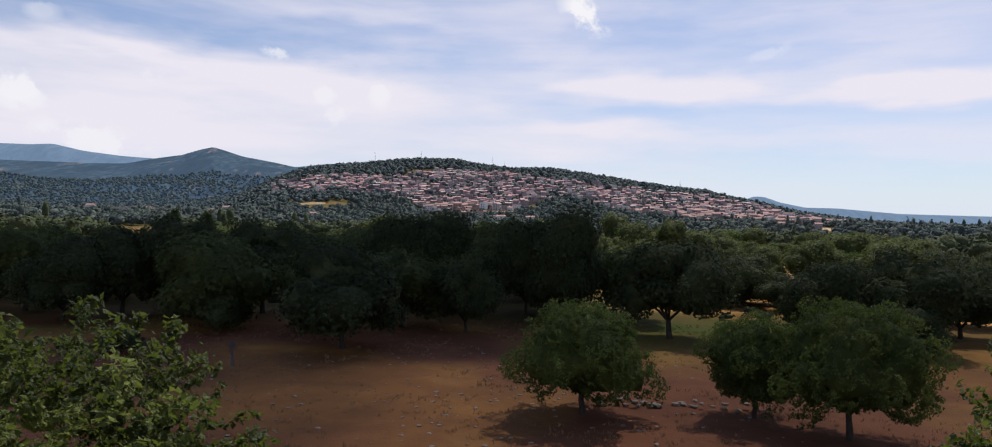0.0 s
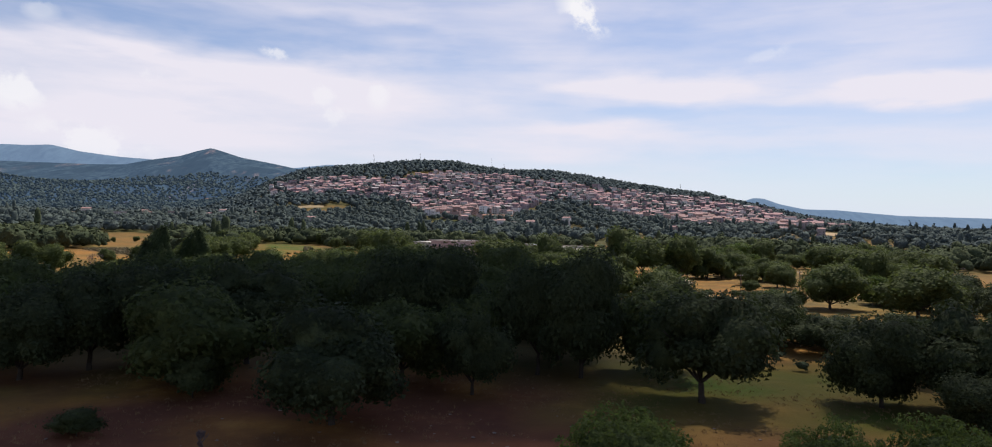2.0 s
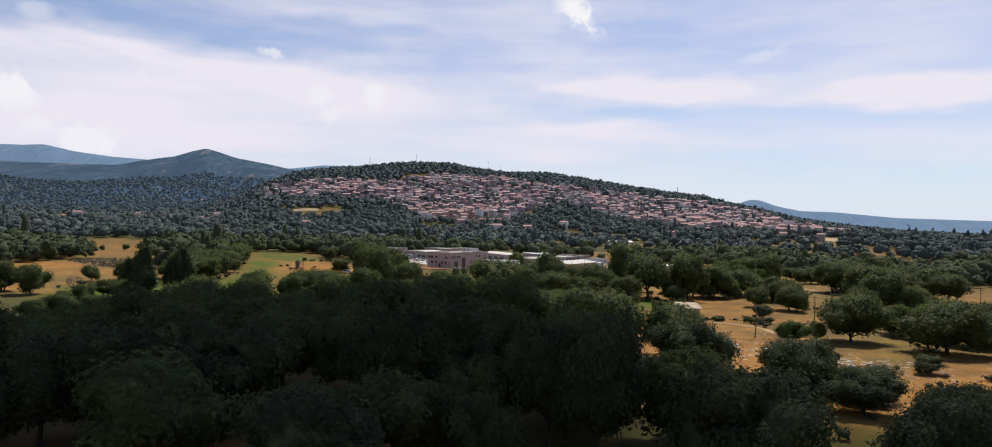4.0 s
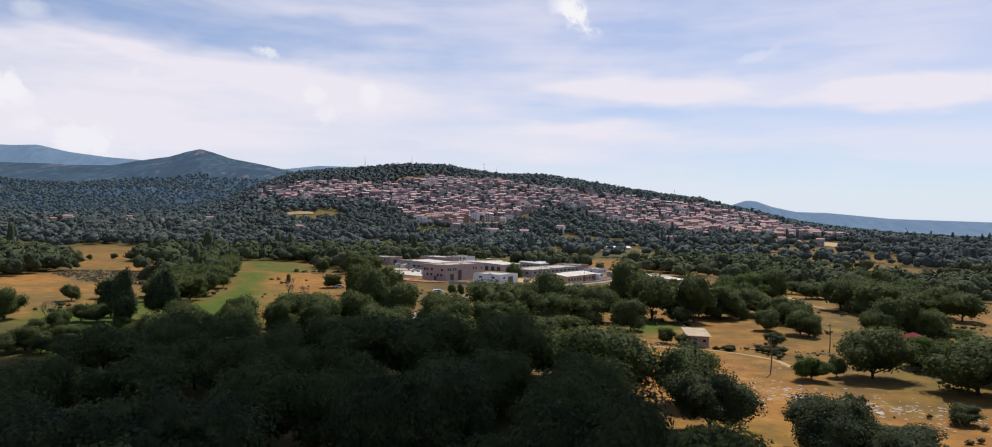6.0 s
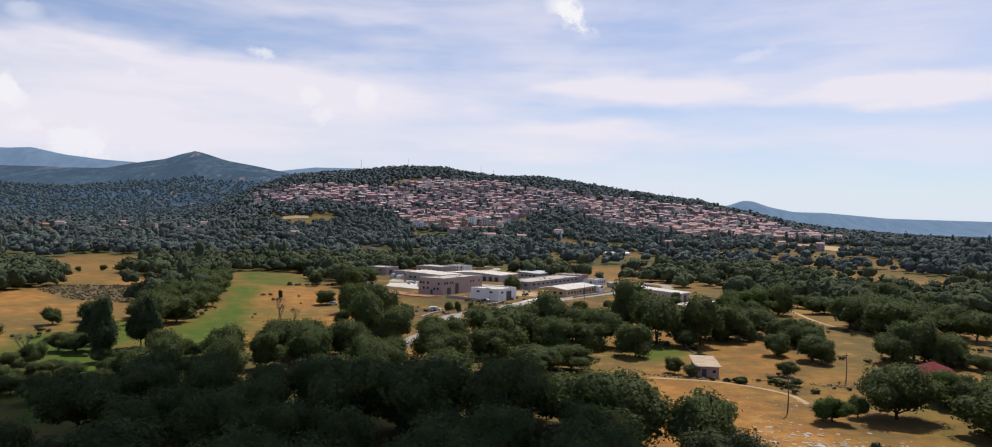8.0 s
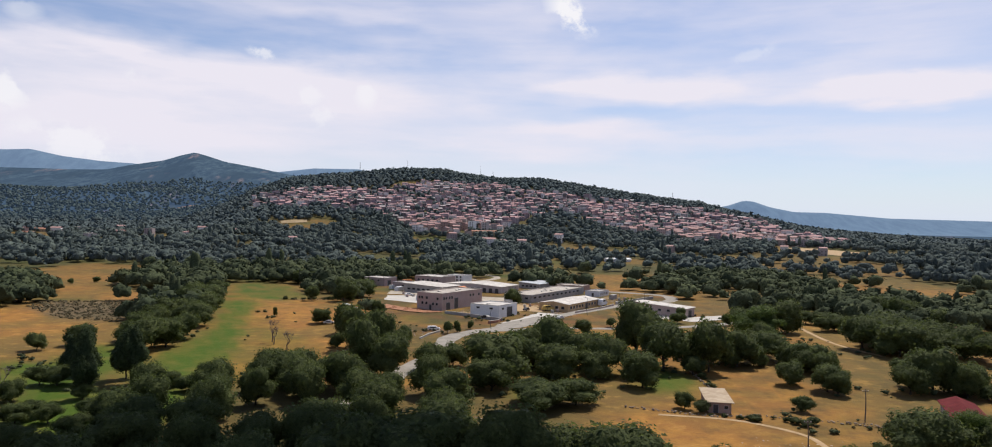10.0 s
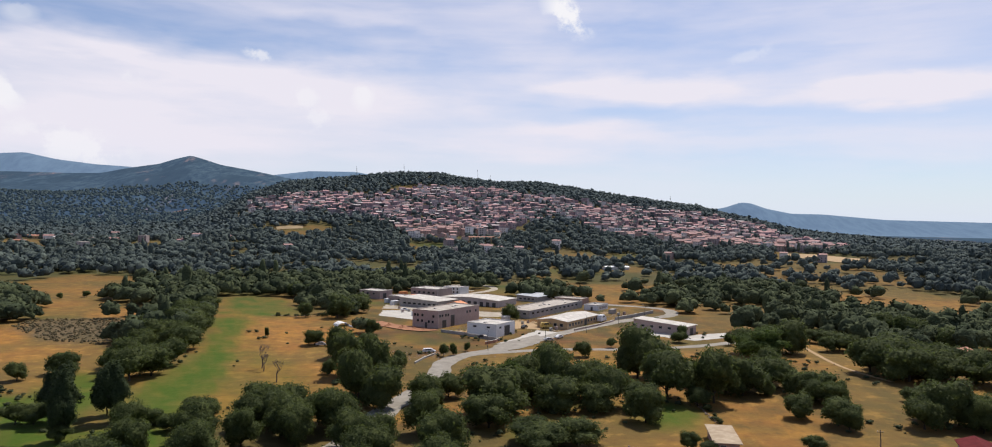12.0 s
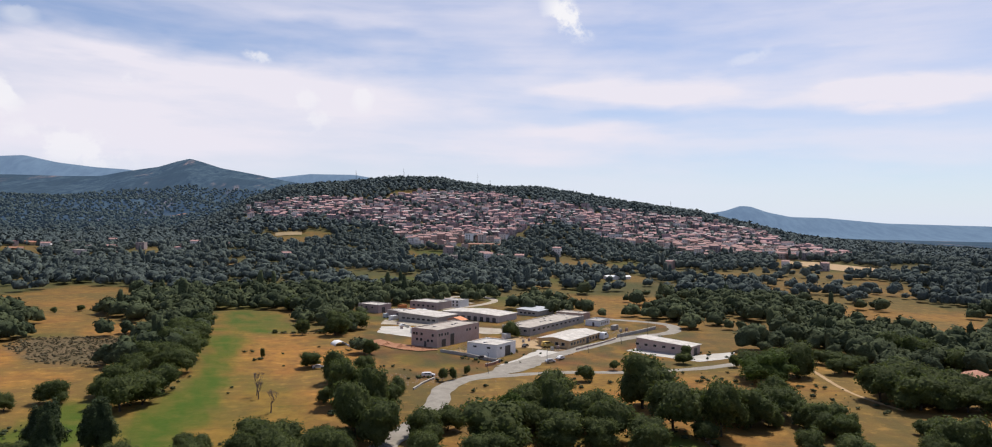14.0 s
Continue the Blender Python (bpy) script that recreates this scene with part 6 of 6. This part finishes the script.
stone_wall("dry_stone_wall", ((7.5, 51.5), (10, 52.2), (13.5, 52), (19, 50)), "tumbled line of pale field stones in dry grass", 0.5, 1.2, 2, 2)
stone_wall("dry_stone_wall", ((30, 216), (47, 209), (59, 210), (79, 203), (92, 196)), "low dark dry-stone wall along the field", 0.7, 0.6, 2, 3)
stone_wall("dry_stone_wall", ((66, 305), (61, 280), (57, 259), (56, 236)), "low dry-stone wall between two fields", 0.7, 0.6, 2, 4)
stone_wall("dry_stone_wall", ((-112, 440), (-100, 436), (-80, 440)), "low dry-stone wall at the meadow's end", 0.9, 0.6, 2, 5)


def scatter_stones(name, label, cx, cy, rx, ry, count, size, seed, material=STONE, flat=0.55):
    rng = random.Random(seed)
    verts, faces = [], []
    for k in range(count):
        x, y = cx + rng.gauss(0, rx), cy + rng.gauss(0, ry)
        s = size * rng.uniform(0.3, 1.3)
        me = STONES[rng.randrange(6)]
        m = Matrix.Translation((x, y, gz(x, y) + 0.02)) @ Matrix.Rotation(rng.uniform(0, 6.28), 4, "Z") @ Matrix.Diagonal((s, s, s * flat, 1))
        base = len(verts)
        verts += [tuple(m @ v.co) for v in me.vertices]
        faces += [tuple(base + i for i in p.vertices) for p in me.polygons]
    tagged(new(name, mesh_from(name, verts, faces, [material])), label, "stones", kind="stuff")


scatter_stones("field_stones", "pale field stones strewn in reddish dry grass", -2, 52, 16, 13, 420, 0.35, 6)
for ox, oy, orx, ory, on, osize in ((50, 166, 3, 6, 60, 1.0), (55, 158, 2.5, 3, 40, 1.5), (60, 152, 4, 3, 55, 1.7), (68, 150, 4, 2.5, 45, 1.4), (54, 186, 7, 3, 60, 0.7), (72, 142, 5, 4, 40, 1.1), (49, 160, 4, 5, 60, 1.7), (57, 152, 5, 3, 44, 2.6), (64, 158, 5, 4, 40, 1.2)):
    scatter_stones("rock_outcrop", "flat pale rock outcrops in dry grass", ox, oy, orx, ory, on, osize * 0.62, 7 + on, ROCK, 0.34)
scatter_stones("rubble", "pale rubble on the bare ground by the road", -1, 196, 4, 4, 160, 0.7, 10)
scatter_stones("rubble", "pale rubble along the road's edge", -24, 328, 8, 5, 160, 0.8, 11)


def tufts(name, label, count, area, material, height, seed):
    """Dry grass as single blades in bunches."""
    rng = np.random.default_rng(seed)
    x, y = rng.uniform(area[0], area[1], count), rng.uniform(area[2], area[3], count)
    keep = wave(x, y, 6, 7) + rng.uniform(-0.25, 0.25, count) > 0.5
    x, y = x[keep], y[keep]
    n, k = len(x), 7
    z = ground_z(x, y)
    c = np.repeat(np.stack([x, y, z], 1), k, 0) + np.concatenate([rng.normal(0, 0.12, (n * k, 2)), np.zeros((n * k, 1))], 1)
    q = rng.uniform(0, 6.28, n * k)
    side = np.stack([np.cos(q), np.sin(q), 0 * q], 1) * 0.025
    h = height * rng.uniform(0.5, 1.3, n * k)
    tip = c + np.stack([rng.normal(0, 0.12, n * k), rng.normal(0, 0.12, n * k), h], 1)
    v = np.stack([c - side - [0, 0, 0.05], c + side - [0, 0, 0.05], tip], 1).reshape(-1, 3)
    tagged(new(name, mesh_from(name, v, np.arange(len(v)).reshape(-1, 3), [material])), label, "grass", kind="stuff")


STRAW = plain("straw", (0.19, 0.115, 0.055), (0.29, 0.185, 0.09), 0.8, 0.9, 5)
tufts("dry_grass", "tufts of dry straw-coloured grass", 7000, (-45, 40, 25, 95), STRAW, 0.22, 12)


HEATH = plain("heath_twigs", (0.085, 0.072, 0.036), (0.145, 0.115, 0.062), 0.4, 0.95, 3)


def heath_bushes():
    rng = np.random.default_rng(15)
    x, y = rng.uniform(-225, -140, 1500), rng.uniform(340, 435, 1500)
    ok = inside(HEATHS[0], x, y)
    x, y = x[ok], y[ok]
    w = rng.uniform(0.9, 2.2, len(x))
    woodland("heath_bushes", np.stack([x, y, w * 0.8, w * 0.34], 1), 9, "low brown heath bushes in a dry field", 16, HEATH, 1)


heath_bushes()


def scrub_rows():
    rng = np.random.default_rng(17)
    x, y = rng.uniform(-140, 160, 2400), rng.uniform(100, 420, 2400)
    ok = (wave(x, y, 22, 14) > np.where(inside(YARDS[0], x, y), 0.50, 0.60)) & (np.abs(x) < 0.75 * y) & ((y < 395) | ~inside(YARDS[0], x, y)) & ~inside(MEADOWS[0], x, y) & (~inside(GOLDS[3], x, y) | (rng.random(2400) < 0.15))
    for p in ROAD + LANE:
        ok &= np.hypot(x - p[0], y - p[1]) > 7
    x, y = x[ok], y[ok]
    w = rng.uniform(0.6, 2.0, len(x)) ** 1.3
    return np.stack([x, y, w, w * rng.uniform(0.4, 0.8, len(x))], 1)


woodland("scrub", scrub_rows(), 30, "low green scrub in the dry fields", 18, level=1)


def vehicle(name, label, x, y, turn, size, paint, van=False):
    """A parked car or van: body, cabin glass and four wheels."""
    l, w, h = size
    thing = tagged(new(name), label, "van" if van else "car", "parked vehicles")
    bm = bmesh.new()
    line = [(-l / 2, 0.35), (-l / 2, h * 0.62), (-l * 0.42, h * (0.97 if van else 0.66)), (-l * 0.2, h), (l * 0.16, h), (l * 0.32, h * 0.62), (l / 2, h * 0.52), (l / 2, 0.35)]
    a = [bm.verts.new((px, -w / 2, pz)) for px, pz in line]
    b = [bm.verts.new((px, w / 2, pz)) for px, pz in line]
    bm.faces.new(a)
    bm.faces.new(b[::-1])
    for i in range(len(line)):
        j = (i + 1) % len(line)
        bm.faces.new((a[j], a[i], b[i], b[j]))
    bmesh.ops.recalc_face_normals(bm, faces=bm.faces)
    bmesh.ops.bevel(bm, geom=list(bm.edges), offset=0.07, segments=2, affect="EDGES")
    me = bpy.data.meshes.new("body")
    bm.to_mesh(me)
    me.materials.append(paint)
    part("body", me, thing)
    for s in (-1, 1):
        part("side_window", box_mesh("side_window", -l * 0.30, l * 0.15, s * w / 2 - 0.012, s * w / 2 + 0.012, h * 0.64, h * 0.90, GLASS), thing)
        for px in (-l * 0.31, l * 0.31):
            wb = bmesh.new()
            bmesh.ops.create_cone(wb, cap_ends=True, segments=16, radius1=0.33, radius2=0.33, depth=0.22, matrix=Matrix.Translation((px, s * (w / 2 - 0.1), 0.33)) @ Matrix.Rotation(math.pi / 2, 4, "X"))
            wm = bpy.data.meshes.new("wheel")
            wb.to_mesh(wm)
            wm.materials.append(RUBBER)
            part("wheel", wm, thing)
    thing.matrix_basis = pose(x, y, gz(x, y) + 0.2, 0, 0, turn)


vehicle("van", "white van parked on grass beside the road", -22.5, 334, 8, (5.0, 1.9, 1.6), CAR_WHITE, True)
vehicle("car", "white car parked by the roadside", 31.2, 373.9, 50, (4.4, 1.8, 1.5), CAR_WHITE)
vehicle("car", "silver car parked in the yard", 26, 366, 20, (4.3, 1.8, 1.5), CAR_SILVER)
vehicle("car", "dark car parked before the white workshop", -2, 372, 140, (4.3, 1.8, 1.5), DARK_STEEL)
vehicle("van", "white lorry standing beside the ochre workshop", 60, 434, 60, (7.5, 2.4, 3.4), CAR_WHITE, True)
vehicle("car", "pale car under a tree in the dry meadow", -66, 346.5, 15, (4.3, 1.7, 1.5), CAR_SILVER)
vehicle("van", "yellow loader parked by the ochre workshop", 28.6, 406.5, 20, (6.0, 2.2, 2.6), YELLOW_PAINT, True)
vehicle("car", "white car parked in the gravel yard", -46, 470, 25, (4.3, 1.8, 1.5), CAR_WHITE)
vehicle("car", "dark car parked behind the white workshop", 18, 405, 60, (4.3, 1.8, 1.5), DARK_STEEL)


def ruin():
    """The curved white wall of a ruined shelter."""
    thing = tagged(new("ruined_shelter"), "ruined white shelter with a curved roof behind trees", "ruin")
    bm = bmesh.new()
    n = 12
    rows = []
    for r in (5.0, 4.6):
        for x in (-6, 6):
            rows.append([bm.verts.new((x, r * math.cos(math.pi * k / n), 0.62 * r * math.sin(math.pi * k / n) - 0.1)) for k in range(n + 1)])
    for a, b in ((0, 1), (3, 2), (1, 3), (2, 0)):
        for k in range(n):
            bm.faces.new((rows[a][k], rows[a][k + 1], rows[b][k + 1], rows[b][k]))
    me = bpy.data.meshes.new("vault")
    bm.to_mesh(me)
    me.materials.append(WHITE_WALL)
    part("vault", me, thing)
    part("side_wall", box_mesh("side_wall", 6.1, 15, 4.2, 4.6, -0.3, 1.1, WHITE_WALL, 0.03), thing)
    thing.matrix_basis = pose(-69, 404, gz(-69, 404), 0, 0, -60) @ Matrix.Diagonal((0.55, 0.6, 0.6, 1))


ruin()


# ---- yard clutter ----
def low_wall(name, label, line, height, thick, material):
    """A plastered boundary wall, one straight length a part."""
    thing = tagged(new(name), label, "wall", "boundary walls")
    for p, q in zip(line, line[1:]):
        d = math.dist(p, q)
        a = math.atan2(q[1] - p[1], q[0] - p[0])
        ob = part("wall_length", box_mesh("wall_length", 0, d + thick / 2, -thick / 2, thick / 2, -0.4, height, material, 0.03), thing)
        ob.matrix_basis = Matrix.Translation((p[0], p[1], gz(*p))) @ Matrix.Rotation(a, 4, "Z")
        cap = part("coping", box_mesh("coping", -0.03, d + thick / 2 + 0.03, -thick / 2 - 0.06, thick / 2 + 0.06, height + 0.003, height + 0.08, CONCRETE, 0.015), thing)
        cap.matrix_basis = ob.matrix_basis.copy()
    return thing


low_wall("boundary_wall", "low grey boundary wall in front of the block building", ((-21, 389), (-10, 380), (-1, 370), (5, 365)), 1.3, 0.3, GREY_WALL)
low_wall("boundary_wall", "low reddish brick wall at the yard's corner", ((-1, 356), (3, 361), (5, 367)), 1.1, 0.4, TILE_ROOF)
low_wall("boundary_wall", "low mauve wall along the road", ((41, 398), (56, 418), (66, 434)), 0.9, 0.3, PINK_BLOCK)
low_wall("retaining_wall", "dark retaining wall beside the road bend", ((68, 440), (82, 456), (96, 474)), 1.6, 0.35, GREY_WALL)
low_wall("roadside_wall", "low broken grey wall at the road's edge", ((-26, 312), (-23.5, 322), (-20, 331)), 0.6, 0.35, GREY_WALL)


def container(x, y, turn, size, paint, label):
    l, w, h = size
    thing = tagged(new("container"), label, "container", "containers in the yards")
    bm = bmesh.new()
    box_faces(bm, -l / 2, l / 2, -w / 2, w / 2, 0.12, h)
    n = int(l / 0.5)
    for k in range(n):
        x0 = -l / 2 + 0.1 + (l - 0.2) * k / n
        for s in (-1, 1):
            y0 = s * w / 2
            box_faces(bm, x0, x0 + 0.22, min(y0, y0 + s * 0.04), max(y0, y0 + s * 0.04), 0.25, h - 0.15)
    me = bpy.data.meshes.new("shell")
    bm.to_mesh(me)
    me.materials.append(paint)
    part("shell", me, thing)
    part("door_leaf", box_mesh("door_leaf", l / 2 + 0.002, l / 2 + 0.06, -w / 2 + 0.1, -0.02, 0.25, h - 0.15, paint, 0.01), thing)
    part("door_leaf", box_mesh("door_leaf", l / 2 + 0.002, l / 2 + 0.06, 0.02, w / 2 - 0.1, 0.25, h - 0.15, paint, 0.01), thing)
    part("base_frame", box_mesh("base_frame", -l / 2, l / 2, -w / 2, w / 2, -0.1, 0.118, DARK_STEEL), thing)
    thing.matrix_basis = pose(x, y, gz(x, y) + 0.1, 0, 0, turn)


container(-55, 500, 58, (6, 2.4, 2.5), TANK_WHITE, "white steel container in the gravel yard")
container(-60, 512, 60, (6, 2.4, 2.5), TANK_WHITE, "white steel container in the gravel yard")
container(-48, 540, 55, (6, 2.4, 2.5), ORANGE_PAINT, "orange steel container behind the long shed")
container(-40, 536, 62, (5, 2.4, 2.5), TANK_WHITE, "white steel container behind the long shed")
container(-56, 560, 20, (6, 2.4, 2.5), ORANGE_PAINT, "orange steel container beside the back workshop")
container(-38, 447, 50, (3, 2.2, 2.4), TANK_WHITE, "small white site cabin by the basin")
container(10, 432, 58, (5, 2.4, 2.4), CAR_SILVER, "grey steel container in the sandy yard")
container(72, 470, 58, (6, 2.4, 2.5), GREY_WALL, "grey container near the road bend")


def block_stack(x, y, turn, seed):
    """Pallets of building blocks."""
    rng = random.Random(seed)
    thing = tagged(new("block_stack"), "stack of pale building blocks on a pallet", "block stack", "block stacks in the yards")
    part("pallet", box_mesh("pallet", -0.6, 0.6, -0.6, 0.6, 0.0, 0.14, POLE_WOOD, 0.01), thing)
    for k in range(3):
        for i in range(2):
            for j in range(2):
                if k == 2 and rng.random() < 0.4:
                    continue
                part("block", box_mesh("block", -0.58 + i * 0.59, -0.02 + i * 0.59, -0.58 + j * 0.59, -0.02 + j * 0.59, 0.145 + k * 0.42, 0.145 + k * 0.42 + 0.41, PINK_BLOCK if seed % 2 else CONCRETE, 0.012), thing)
    thing.matrix_basis = pose(x, y, gz(x, y) + 0.12, 0, 0, turn)


def heap(x, y, width, height, material, label, seed):
    """A mound of tipped earth with a slumped, lumpy surface."""
    rng = random.Random(seed)
    bm = bmesh.new()
    rings, n = 7, 20
    rows = []
    for i in range(rings):
        u = i / (rings - 1)
        row = []
        for k in range(n):
            q = 2 * math.pi * k / n
            r = width / 2 * u * (1 + 0.2 * math.sin(2 * q + seed) + 0.12 * math.sin(5 * q + 2 * seed))
            z = height * (1 - u) ** 1.2 * (1 + rng.uniform(-0.18, 0.18)) if u < 1 else -0.15
            row.append(bm.verts.new((r * math.cos(q), 0.75 * r * math.sin(q), z)))
        rows.append(row)
    for a, b in zip(rows, rows[1:]):
        for k in range(n):
            bm.faces.new((a[k], b[k], b[(k + 1) % n], a[(k + 1) % n]))
    bmesh.ops.remove_doubles(bm, verts=bm.verts, dist=0.001)
    me = bpy.data.meshes.new("spoil_heap")
    bm.to_mesh(me)
    me.materials.append(material)
    ob = tagged(new("spoil_heap", me), label, "spoil heap", "spoil heaps in the yards")
    ob.matrix_basis = pose(x, y, gz(x, y), 0, 0, seed * 47)


for k, (hx, hy, hw, hh) in enumerate(((-13, 391, 6, 1.3), (-8.5, 392, 5, 1.1), (-4, 390, 6, 1.2), (-1, 394, 4, 0.9), (18, 430, 5, 1.2), (24, 426, 5, 1.0), (68, 470, 7, 1.4), (74, 477, 6, 1.2))):
    heap(hx, hy, hw, hh, DUST, "low heap of tipped sandy spoil in the yard", k)
for k, (hx, hy, hw, hh) in enumerate(((-47, 406, 7, 1.2), (-40, 400, 8, 1.4), (-34, 398, 6, 1.1), (-29, 394, 6, 1.0))):
    heap(hx, hy, hw, hh, EARTH, "low heap of red earth before the block building", 20 + k)
for k, (bx, by) in enumerate(((-3, 396), (0, 400), (2, 404), (8, 425), (11, 421), (-46, 462), (-43, 466), (-50, 480), (18, 420), (21, 424), (74, 462), (78, 466), (30, 398), (33, 402))):
    block_stack(bx, by, 30 + 17 * k, k)
scatter_stones("rubble", "pale rubble and spoil in the workshop yard", -10, 400, 8, 6, 180, 0.7, 21)
scatter_stones("rubble", "pale rubble beside the ochre workshop", 34, 398, 6, 4, 160, 0.8, 22)
scatter_stones("rubble", "grey rubble on the slope by the road bend", 74, 456, 7, 8, 200, 0.9, 23)
